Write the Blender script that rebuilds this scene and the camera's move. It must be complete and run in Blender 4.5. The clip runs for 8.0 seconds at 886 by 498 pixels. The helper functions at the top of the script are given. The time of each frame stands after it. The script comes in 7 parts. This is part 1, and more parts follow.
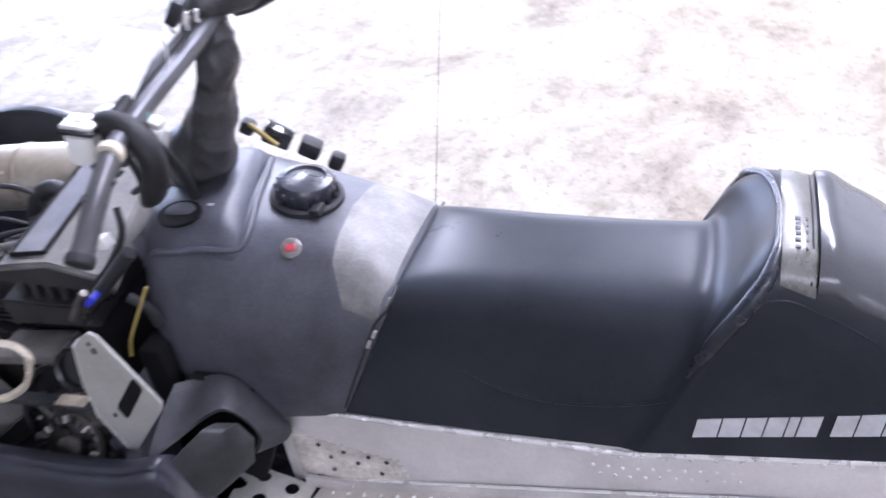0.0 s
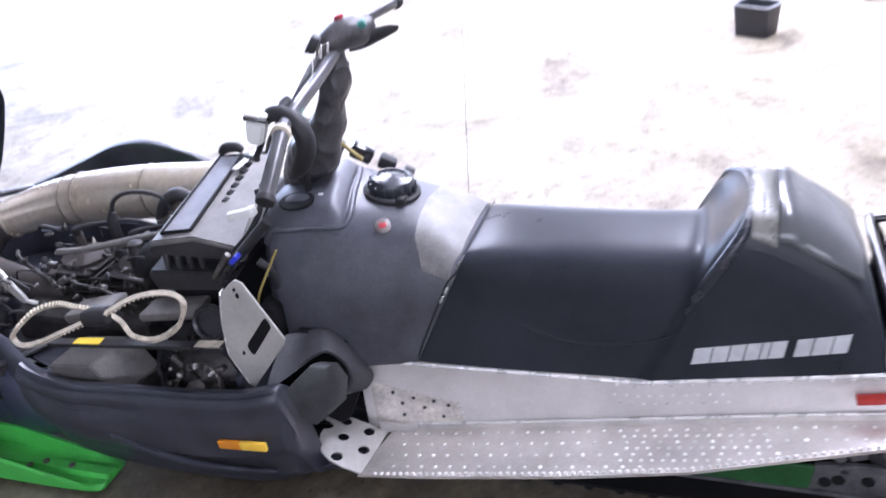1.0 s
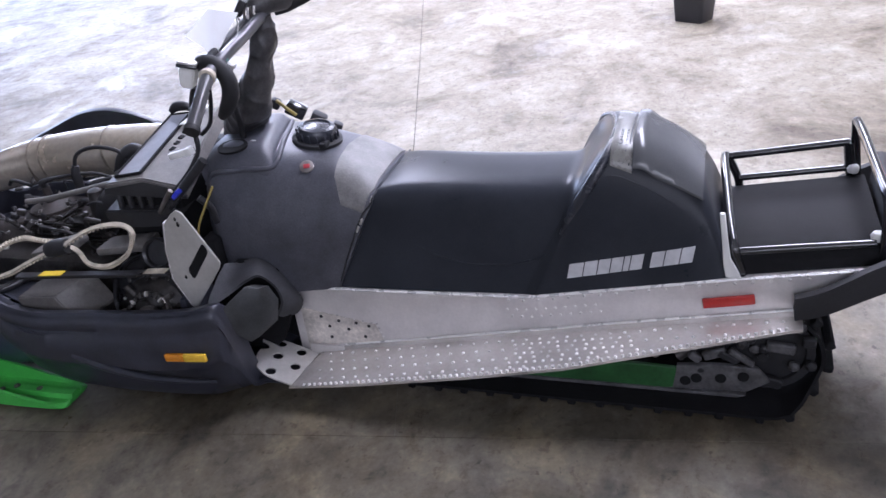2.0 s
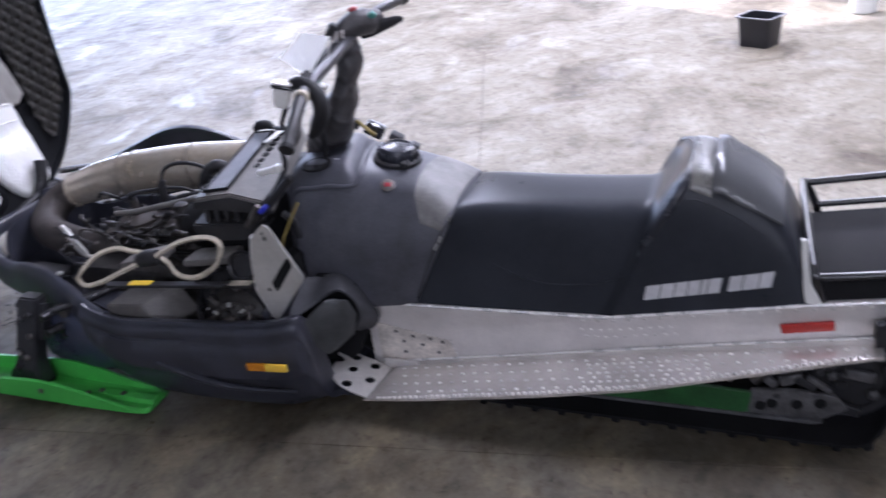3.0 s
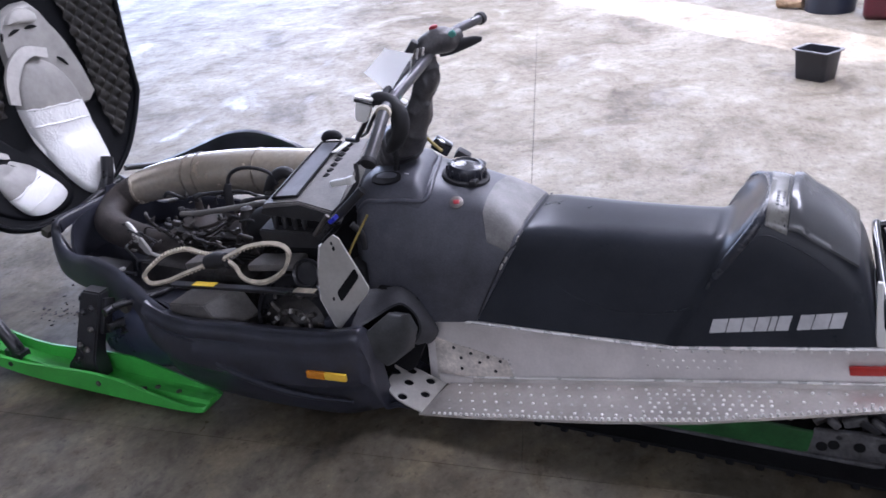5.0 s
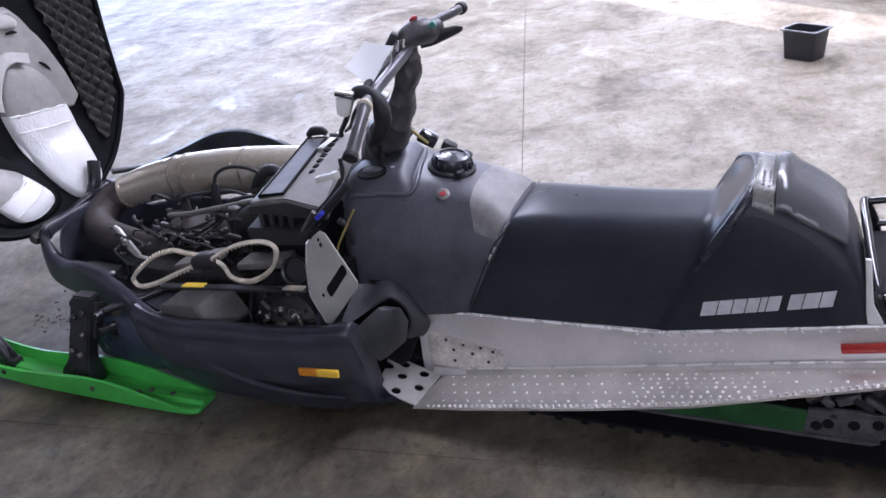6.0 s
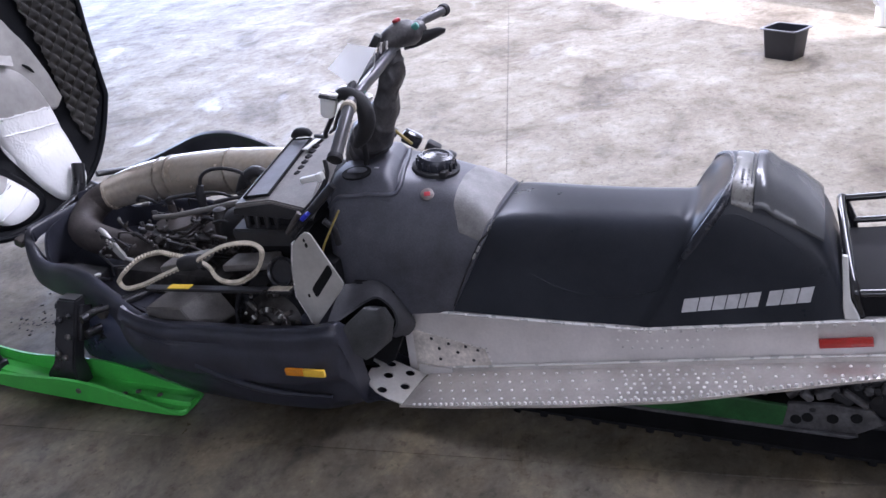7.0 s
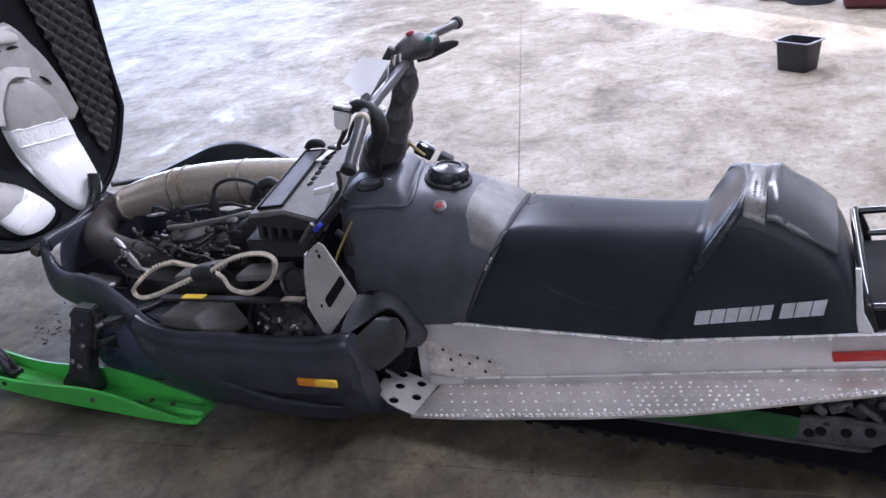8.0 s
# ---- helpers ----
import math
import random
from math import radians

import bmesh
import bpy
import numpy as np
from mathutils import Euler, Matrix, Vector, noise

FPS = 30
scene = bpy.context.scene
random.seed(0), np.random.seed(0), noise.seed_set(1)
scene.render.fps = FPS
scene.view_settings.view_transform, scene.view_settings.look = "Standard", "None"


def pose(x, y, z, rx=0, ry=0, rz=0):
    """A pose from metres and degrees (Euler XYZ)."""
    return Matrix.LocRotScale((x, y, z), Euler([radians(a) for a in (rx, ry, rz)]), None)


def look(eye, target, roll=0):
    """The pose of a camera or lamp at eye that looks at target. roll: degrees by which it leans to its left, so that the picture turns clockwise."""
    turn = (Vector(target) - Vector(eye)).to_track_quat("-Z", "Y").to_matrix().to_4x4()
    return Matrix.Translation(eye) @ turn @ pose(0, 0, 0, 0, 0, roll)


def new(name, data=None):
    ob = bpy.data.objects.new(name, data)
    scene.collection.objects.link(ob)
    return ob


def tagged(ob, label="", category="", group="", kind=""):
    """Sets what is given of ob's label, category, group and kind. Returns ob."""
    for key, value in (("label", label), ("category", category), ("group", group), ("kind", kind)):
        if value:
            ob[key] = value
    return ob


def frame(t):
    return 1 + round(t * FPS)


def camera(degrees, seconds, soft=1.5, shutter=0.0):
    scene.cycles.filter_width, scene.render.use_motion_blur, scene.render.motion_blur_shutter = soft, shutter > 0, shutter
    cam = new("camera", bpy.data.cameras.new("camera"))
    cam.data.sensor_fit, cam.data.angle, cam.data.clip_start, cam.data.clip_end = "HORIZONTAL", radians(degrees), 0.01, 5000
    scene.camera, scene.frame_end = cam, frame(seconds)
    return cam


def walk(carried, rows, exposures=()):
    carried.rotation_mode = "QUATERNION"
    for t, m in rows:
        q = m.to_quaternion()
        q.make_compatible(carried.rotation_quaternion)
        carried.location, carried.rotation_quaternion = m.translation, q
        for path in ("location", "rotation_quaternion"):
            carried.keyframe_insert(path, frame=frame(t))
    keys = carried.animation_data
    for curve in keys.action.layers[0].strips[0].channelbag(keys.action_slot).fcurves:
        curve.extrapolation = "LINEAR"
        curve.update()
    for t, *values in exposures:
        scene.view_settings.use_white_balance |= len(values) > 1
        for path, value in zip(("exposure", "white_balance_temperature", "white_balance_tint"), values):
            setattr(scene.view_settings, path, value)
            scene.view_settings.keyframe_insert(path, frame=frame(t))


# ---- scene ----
cam = camera(56.0, 8.0, shutter=0.65)
PATH = [
    (0, (0.256, 0.071, 1.356), (-0.360, 1.584, 0.202), -8.6),
    (0.2, (0.269, -0.007, 1.369), (-0.399, 1.516, 0.259), -8.2),
    (0.4, (0.248, -0.119, 1.380), (-0.454, 1.417, 0.308), -8.4),
    (0.5, (0.236, -0.174, 1.379), (-0.470, 1.368, 0.319), -8.6),
    (0.7, (0.227, -0.283, 1.417), (-0.444, 1.252, 0.323), -8.7),
    (1, (0.287, -0.424, 1.414), (-0.340, 1.208, 0.443), -7.3),
    (1.2, (0.338, -0.501, 1.422), (-0.291, 1.147, 0.480), -6.9),
    (1.5, (0.487, -0.592, 1.390), (-0.121, 1.049, 0.421), -6.9),
    (1.7, (0.558, -0.632, 1.384), (-0.043, 1.006, 0.405), -7.4),
    (2.8, (0.523, -0.738, 1.399), (-0.135, 0.915, 0.486), -7.7),
    (3, (0.5, -0.74, 1.412), (-0.212, 0.89, 0.498), -7.7),
    (3.5, (0.441, -0.755, 1.438), (-0.382, 0.839, 0.555), -7.5),
    (4, (0.418, -0.765, 1.431), (-0.451, 0.808, 0.554), -6.8),
    (4.5, (0.404, -0.796, 1.435), (-0.429, 0.803, 0.568), -4.0),
    (4.7, (0.402, -0.792, 1.444), (-0.395, 0.821, 0.570), -3.9),
    (5.8, (0.426, -0.759, 1.436), (-0.329, 0.853, 0.524), -7.3),
    (6, (0.428, -0.765, 1.434), (-0.337, 0.85, 0.536), -7.1),
    (6.5, (0.434, -0.771, 1.442), (-0.315, 0.858, 0.556), -6.7),
    (7, (0.44, -0.78, 1.442), (-0.295, 0.847, 0.54), -7.1),
    (7.5, (0.442, -0.787, 1.447), (-0.33, 0.835, 0.568), -7.3),
    (8, (0.441, -0.786, 1.447), (-0.321, 0.842, 0.571), -7.2),
]
EXPOSURES = [(t, e + 1.80, 5550, 27) for t, e in ((0, 0.85), (0.5, 0.9), (1, 0.95), (1.5, 0.8), (1.7, 0.55), (2.8, 0.04), (3.5, 0.02), (4.5, 0.0), (8, 0.0))]

walk(cam, [(t, look(eye, target, roll)) for t, eye, target, roll in PATH], EXPOSURES)

# ---- world and light ----
TURN = 16.9          # the building stands turned to the snowmobile
SUN_UP = 22.0
B = pose(0, 0, 0, 0, 0, TURN)
sun_way = Vector((0.768, -0.640, -math.tan(radians(SUN_UP)))).normalized()

world = bpy.data.worlds.new("sky")
scene.world = world
world.use_nodes = True
wn = world.node_tree.nodes
sky = wn.new("ShaderNodeTexSky")
sky.sky_type = "NISHITA"
sky.sun_disc = False
sky.sun_elevation = radians(SUN_UP)
sky.sun_rotation = math.atan2(-sun_way.x, -sun_way.y)
world.node_tree.links.new(sky.outputs[0], wn["Background"].inputs[0])
wn["Background"].inputs[1].default_value = 0.06

sun = new("sun", bpy.data.lights.new("sun", "SUN"))
sun.data.energy, sun.data.angle, sun.data.color = 5.0, radians(0.5), (1.0, 0.95, 0.87)
sun.matrix_world = look((0, 0, 8), Vector((0, 0, 8)) + sun_way)


def area(name, m, sx, sy, power, colour):
    lamp = new(name, bpy.data.lights.new(name, "AREA"))
    lamp.data.shape, lamp.data.size, lamp.data.size_y = "RECTANGLE", sx, sy
    lamp.data.energy, lamp.data.color = power, colour
    lamp.matrix_world = m
    return lamp


# daylight through translucent doors in the far wall, plus unseen sources added as fill
area("door_daylight", B @ look((-5.3, 10.75, 1.9), (-5.3, 0, 1.9)), 5.2, 3.3, 96, (0.70, 0.84, 1.0))
# second door: unseen, added to brighten the right of the floor
area("side_door_fill", B @ look((2.6, 10.75, 1.9), (2.6, 0, 1.9)), 5.0, 3.3, 28, (0.90, 0.95, 1.0))
# high rear window: unseen, added to brighten the near sides
area("rear_window_fill", B @ look((1.0, -4.92, 2.9), (1.0, 0, 2.9)), 4.6, 1.1, 25, (0.975, 0.975, 0.92))
# two roof strips: unseen, added to lift the light from above
area("roof_fill", B @ look((-1.0, 6.9, 4.36), (-1.0, 6.9, 0)), 1.2, 4.4, 104, (0.955, 0.965, 0.965))
area("roof_fill", B @ look((2.1, 4.1, 4.36), (2.1, 4.1, 0)), 1.2, 6.8, 135, (0.975, 0.97, 0.95))


# ---- tools ----
def part(name, bm, material, parent=None, label="", sharp=38):
    """Links a bmesh as one mesh object under a thing or a part."""
    bm.normal_update()
    for f in bm.faces:
        f.smooth = True
    lim = radians(sharp)
    for e in bm.edges:
        e.smooth = not (len(e.link_faces) == 2 and e.calc_face_angle(0) > lim)
    me = bpy.data.meshes.new(name)
    bm.to_mesh(me)
    bm.free()
    me.materials.append(material)
    ob = new(name, me)
    if parent:
        ob.parent = parent
    if label:
        ob["label"] = label
    return ob


def shared(name, mesh, m, parent):
    ob = new(name, mesh)
    ob.parent = parent
    ob.matrix_basis = m
    return ob


def box(bm, centre, size, bevel=0.0, turn=(0, 0, 0), seg=2):
    m = pose(*centre, *turn) @ Matrix.Diagonal((*size, 1))
    made = bmesh.ops.create_cube(bm, size=1.0, matrix=m)["verts"]
    if bevel:
        edges = {e for v in made for e in v.link_edges}
        bmesh.ops.bevel(bm, geom=list(edges), offset=bevel, segments=seg, affect="EDGES", profile=0.5)
    return bm


def loft(bm, rings, closed=True, cap=True):
    rows = [[bm.verts.new(p) for p in ring] for ring in rings]
    n = len(rows[0])
    for a, b in zip(rows, rows[1:]):
        for i in range(n if closed else n - 1):
            j = (i + 1) % n
            bm.faces.new((a[i], a[j], b[j], b[i]))
    if cap and closed:
        bm.faces.new(rows[0][::-1])
        bm.faces.new(rows[-1])
    bmesh.ops.recalc_face_normals(bm, faces=bm.faces)
    return bm


def spline(points, steps=8):
    """A smooth line through points of any dimension."""
    pts = [np.array(p, float) for p in points]
    pts = [2 * pts[0] - pts[1]] + pts + [2 * pts[-1] - pts[-2]]
    out = []
    for i in range(1, len(pts) - 2):
        a, b, c, d = pts[i - 1:i + 3]
        for k in range(steps):
            t = k / steps
            out.append(0.5 * (2 * b + (c - a) * t + (2 * a - 5 * b + 4 * c - d) * t * t + (3 * b - a - 3 * c + d) * t ** 3))
    out.append(pts[-2])
    return out


def tube(bm, points, radius, n=12, steps=6, smooth=True, cap=True):
    """A round bar along points; radius may be a list, one for each point."""
    rad = radius if isinstance(radius, (list, tuple)) else [radius] * len(points)
    rows = [(*p, r) for p, r in zip(points, rad)]
    path = spline(rows, steps) if smooth else [np.array(r, float) for r in rows]
    rings, side = [], None
    for i, p in enumerate(path):
        a, b = path[max(i - 1, 0)], path[min(i + 1, len(path) - 1)]
        d = Vector(b[:3] - a[:3]).normalized()
        if side is None:
            side = d.orthogonal().normalized()
        side = (side - d * side.dot(d)).normalized()
        up = d.cross(side)
        rings.append([Vector(p[:3]) + (side * math.cos(w) + up * math.sin(w)) * p[3] for w in (2 * math.pi * k / n for k in range(n))])
    return loft(bm, rings, True, cap)


def lathe(bm, profile, m, n=24):
    """Turns (radius, height) pairs round the z axis of m."""
    rings = [[m @ Vector((r * math.cos(w), r * math.sin(w), h)) for w in (2 * math.pi * k / n for k in range(n))] for r, h in profile]
    return loft(bm, rings)


def plate(bm, outline, y, thick, bevel=0.0, m=None, holes=()):
    """A flat plate in the x-z plane with its near face at y, pushed back by thick."""
    m = m or Matrix()
    front = [bm.verts.new(m @ Vector((a, y, b))) for a, b in outline]
    back = [bm.verts.new(m @ Vector((a, y + thick, b))) for a, b in outline]
    n = len(front)
    bm.faces.new(front)
    bm.faces.new(back[::-1])
    for i in range(n):
        j = (i + 1) % n
        bm.faces.new((front[j], front[i], back[i], back[j]))
    bmesh.ops.recalc_face_normals(bm, faces=bm.faces)
    if bevel:
        bmesh.ops.bevel(bm, geom=list(bm.edges), offset=bevel, segments=1, affect="EDGES")
    return bm


def at_x(table, x):
    """Straight-line reading of a table of (x, value, ...) rows."""
    rows = sorted(table)
    xs = [r[0] for r in rows]
    return [float(np.interp(x, xs, [r[k] for r in rows])) for k in range(1, len(rows[0]))]


# ---- materials ----
def material(name, colour, rough=0.5, metal=0.0, vary=0.25, scale=6.0, fine=90.0, bump=0.15, grain=0.002, second=None, coat=0.0, rough_vary=0.12, per_piece=0.0, shine=0.5):
    """A surface with stains at one scale and grain at another."""
    mat = bpy.data.materials.new(name)
    mat.use_nodes = True
    nt = mat.node_tree
    n, l = nt.nodes, nt.links
    bsdf = n["Principled BSDF"]
    co = n.new("ShaderNodeTexCoord")
    big = n.new("ShaderNodeTexNoise")
    big.inputs["Scale"].default_value, big.inputs["Detail"].default_value, big.inputs["Roughness"].default_value = scale, 6, 0.62
    small = n.new("ShaderNodeTexNoise")
    small.inputs["Scale"].default_value, small.inputs["Detail"].default_value = fine, 4
    l.new(co.outputs["Object"], big.inputs["Vector"])
    l.new(co.outputs["Object"], small.inputs["Vector"])
    ramp = n.new("ShaderNodeValToRGB")
    ramp.color_ramp.elements[0].position, ramp.color_ramp.elements[1].position = 0.32, 0.68
    dark = [c * (1 - vary) for c in colour]
    light = second or [min(1, c * (1 + vary)) for c in colour]
    ramp.color_ramp.elements[0].color, ramp.color_ramp.elements[1].color = (*dark, 1), (*light, 1)
    l.new(big.outputs["Fac"], ramp.inputs["Fac"])
    mix = n.new("ShaderNodeMix")
    mix.data_type, mix.blend_type = "RGBA", "MULTIPLY"
    mix.inputs["Factor"].default_value = 0.5
    l.new(ramp.outputs["Color"], mix.inputs["A"])
    grey = n.new("ShaderNodeMapRange")
    grey.inputs["From Min"].default_value, grey.inputs["From Max"].default_value = 0.3, 0.7
    grey.inputs["To Min"].default_value, grey.inputs["To Max"].default_value = 1 - vary, 1 + vary * 0.5
    l.new(small.outputs["Fac"], grey.inputs["Value"])
    l.new(grey.outputs["Result"], mix.inputs["B"])
    last = mix.outputs["Result"]
    if per_piece:
        info = n.new("ShaderNodeObjectInfo")
        rng = n.new("ShaderNodeMapRange")
        rng.inputs["To Min"].default_value, rng.inputs["To Max"].default_value = 1 - per_piece, 1 + per_piece
        l.new(info.outputs["Random"], rng.inputs["Value"])
        m2 = n.new("ShaderNodeMix")
        m2.data_type, m2.blend_type = "RGBA", "MULTIPLY"
        m2.inputs["Factor"].default_value = 1.0
        l.new(last, m2.inputs["A"])
        l.new(rng.outputs["Result"], m2.inputs["B"])
        last = m2.outputs["Result"]
    l.new(last, bsdf.inputs["Base Color"])
    rr = n.new("ShaderNodeMapRange")
    rr.inputs["To Min"].default_value, rr.inputs["To Max"].default_value = max(0.03, rough - rough_vary), min(1, rough + rough_vary)
    l.new(big.outputs["Fac"], rr.inputs["Value"])
    l.new(rr.outputs["Result"], bsdf.inputs["Roughness"])
    bsdf.inputs["Metallic"].default_value = metal
    bsdf.inputs["Coat Weight"].default_value = coat
    bsdf.inputs["Specular IOR Level"].default_value = shine
    bp = n.new("ShaderNodeBump")
    bp.inputs["Strength"].default_value, bp.inputs["Distance"].default_value = bump, grain
    l.new(small.outputs["Fac"], bp.inputs["Height"])
    l.new(bp.outputs["Normal"], bsdf.inputs["Normal"])
    return mat


def concrete_material(name):
    """A worn shop floor: pale blotches, brown stains, dark oil spots, burnished and damp streaks."""
    mat = bpy.data.materials.new(name)
    mat.use_nodes = True
    nt = mat.node_tree
    n, l = nt.nodes, nt.links
    bsdf = n["Principled BSDF"]
    geo = n.new("ShaderNodeNewGeometry")
    mp = n.new("ShaderNodeMapping")
    mp.inputs["Rotation"].default_value = (0, 0, radians(-8))
    mp.inputs["Scale"].default_value = (1.15, 0.95, 1)
    l.new(geo.outputs["Position"], mp.inputs["Vector"])

    def noise_node(scale, detail, rough, distort=0.0):
        t = n.new("ShaderNodeTexNoise")
        t.inputs["Scale"].default_value, t.inputs["Detail"].default_value = scale, detail
        t.inputs["Roughness"].default_value, t.inputs["Distortion"].default_value = rough, distort
        l.new(mp.outputs["Vector"], t.inputs["Vector"])
        return t

    def ramp_node(source, stops):
        r = n.new("ShaderNodeValToRGB")
        els = r.color_ramp.elements
        while len(els) < len(stops):
            els.new(0.5)
        for el, (p, c) in zip(els, stops):
            el.position, el.color = p, (*c, 1)
        l.new(source, r.inputs["Fac"])
        return r

    def mixed(a, b, fac, how="MIX"):
        m = n.new("ShaderNodeMix")
        m.data_type, m.blend_type = "RGBA", how
        l.new(a, m.inputs["A"])
        l.new(b, m.inputs["B"])
        if isinstance(fac, float):
            m.inputs["Factor"].default_value = fac
        else:
            l.new(fac, m.inputs["Factor"])
        return m.outputs["Result"]

    broad = noise_node(1.5, 9, 0.70, 0.5)
    blot = noise_node(7.5, 9, 0.72, 0.5)
    grit = noise_node(60, 5, 0.65)
    oil = noise_node(3.2, 3, 0.5, 0.2)
    base = ramp_node(broad.outputs["Fac"], list(((0.35, (0.105, 0.084, 0.056)), (0.45, (0.202, 0.174, 0.128)), (0.54, (0.254, 0.228, 0.180)), (0.64, (0.348, 0.318, 0.262)))))
    patch = ramp_node(blot.outputs["Fac"], [(0.33, (0.66, 0.63, 0.58)), (0.45, (0.93, 0.92, 0.90)), (0.56, (0.99, 0.98, 0.97)), (0.68, (1.12, 1.11, 1.10))])
    col = mixed(base.outputs["Color"], patch.outputs["Color"], 0.85, "MULTIPLY")
    speck = noise_node(24, 7, 0.72, 0.2)
    flecks = ramp_node(speck.outputs["Fac"], [(0.36, (0.52, 0.48, 0.44)), (0.44, (0.95, 0.95, 0.94)), (0.57, (1.02, 1.02, 1.02)), (0.64, (1.28, 1.27, 1.26))])
    col = mixed(col, flecks.outputs["Color"], 0.8, "MULTIPLY")
    fine = ramp_node(grit.outputs["Fac"], [(0.3, (0.75, 0.75, 0.75)), (0.7, (1.12, 1.12, 1.12))])
    col = mixed(col, fine.outputs["Color"], 0.7, "MULTIPLY")
    chip = noise_node(38, 2, 0.5, 0.3)
    chips = ramp_node(chip.outputs["Fac"], [(0.25, (0.45, 0.42, 0.39)), (0.31, (1, 1, 1)), (0.72, (1, 1, 1)), (0.78, (1.35, 1.34, 1.32))])
    col = mixed(col, chips.outputs["Color"], 0.9, "MULTIPLY")
    spots = ramp_node(oil.outputs["Fac"], [(0.66, (0, 0, 0)), (0.75, (1, 1, 1))])
    stain = n.new("ShaderNodeRGB")
    stain.outputs[0].default_value = (0.075, 0.062, 0.052, 1)
    half = n.new("ShaderNodeMath")
    half.operation = "MULTIPLY"
    half.inputs[1].default_value = 0.65
    l.new(spots.outputs["Color"], half.inputs[0])
    col = mixed(col, stain.outputs[0], half.outputs[0])
    # work bay darkened in the colour, for dirt and for dimmer light, ragged edge
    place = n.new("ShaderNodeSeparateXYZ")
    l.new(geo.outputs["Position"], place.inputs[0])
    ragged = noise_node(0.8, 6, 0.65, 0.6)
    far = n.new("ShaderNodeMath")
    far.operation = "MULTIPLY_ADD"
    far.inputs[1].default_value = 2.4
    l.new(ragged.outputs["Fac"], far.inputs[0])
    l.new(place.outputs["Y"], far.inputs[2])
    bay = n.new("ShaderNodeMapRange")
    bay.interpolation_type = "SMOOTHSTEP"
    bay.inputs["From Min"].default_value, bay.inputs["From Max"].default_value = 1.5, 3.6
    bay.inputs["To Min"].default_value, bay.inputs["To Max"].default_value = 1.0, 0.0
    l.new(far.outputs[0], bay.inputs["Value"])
    # tint that holds both the dirt and the weaker light
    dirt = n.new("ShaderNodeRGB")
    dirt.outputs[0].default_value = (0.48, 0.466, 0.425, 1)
    soiled_dim = mixed(col, dirt.outputs[0], 1.0, "MULTIPLY")
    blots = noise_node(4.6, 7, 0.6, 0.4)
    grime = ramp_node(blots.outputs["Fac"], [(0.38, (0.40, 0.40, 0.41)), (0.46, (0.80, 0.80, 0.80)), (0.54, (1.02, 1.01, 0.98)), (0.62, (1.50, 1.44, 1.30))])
    soiled_dim = mixed(soiled_dim, grime.outputs["Color"], 0.9, "MULTIPLY")
    col = mixed(col, soiled_dim, bay.outputs["Result"])
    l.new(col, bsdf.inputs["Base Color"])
    sheen = ramp_node(blot.outputs["Fac"], [(0.33, (0.74, 0.74, 0.74)), (0.50, (0.62, 0.62, 0.62)), (0.66, (0.48, 0.48, 0.48))])
    damp = noise_node(2.1, 5, 0.62, 0.8)
    wet = ramp_node(damp.outputs["Fac"], [(0.56, (1, 1, 1)), (0.63, (0.66, 0.66, 0.66)), (0.72, (0.48, 0.48, 0.48))])
    l.new(mixed(sheen.outputs["Color"], wet.outputs["Color"], 1.0, "MULTIPLY"), bsdf.inputs["Roughness"])
    bp = n.new("ShaderNodeBump")
    bp.inputs["Strength"].default_value, bp.inputs["Distance"].default_value = 0.11, 0.005
    hs = mixed(blot.outputs["Color"], grit.outputs["Color"], 0.35)
    l.new(hs, bp.inputs["Height"])
    l.new(bp.outputs["Normal"], bsdf.inputs["Normal"])
    return mat


def paper_material():
    """Thin white paper that lets some light through."""
    mat = bpy.data.materials.new("thin_paper")
    mat.use_nodes = True
    n, l = mat.node_tree.nodes, mat.node_tree.links
    bsdf = n["Principled BSDF"]
    bsdf.inputs["Base Color"].default_value = (0.97, 0.97, 0.96, 1)
    bsdf.inputs["Roughness"].default_value = 0.7
    thin = n.new("ShaderNodeBsdfTranslucent")
    thin.inputs["Color"].default_value = (0.97, 0.97, 0.96, 1)
    mix = n.new("ShaderNodeMixShader")
    mix.inputs[0].default_value = 0.5
    l.new(bsdf.outputs[0], mix.inputs[1])
    l.new(thin.outputs[0], mix.inputs[2])
    l.new(mix.outputs[0], n["Material Output"].inputs["Surface"])
    return mat


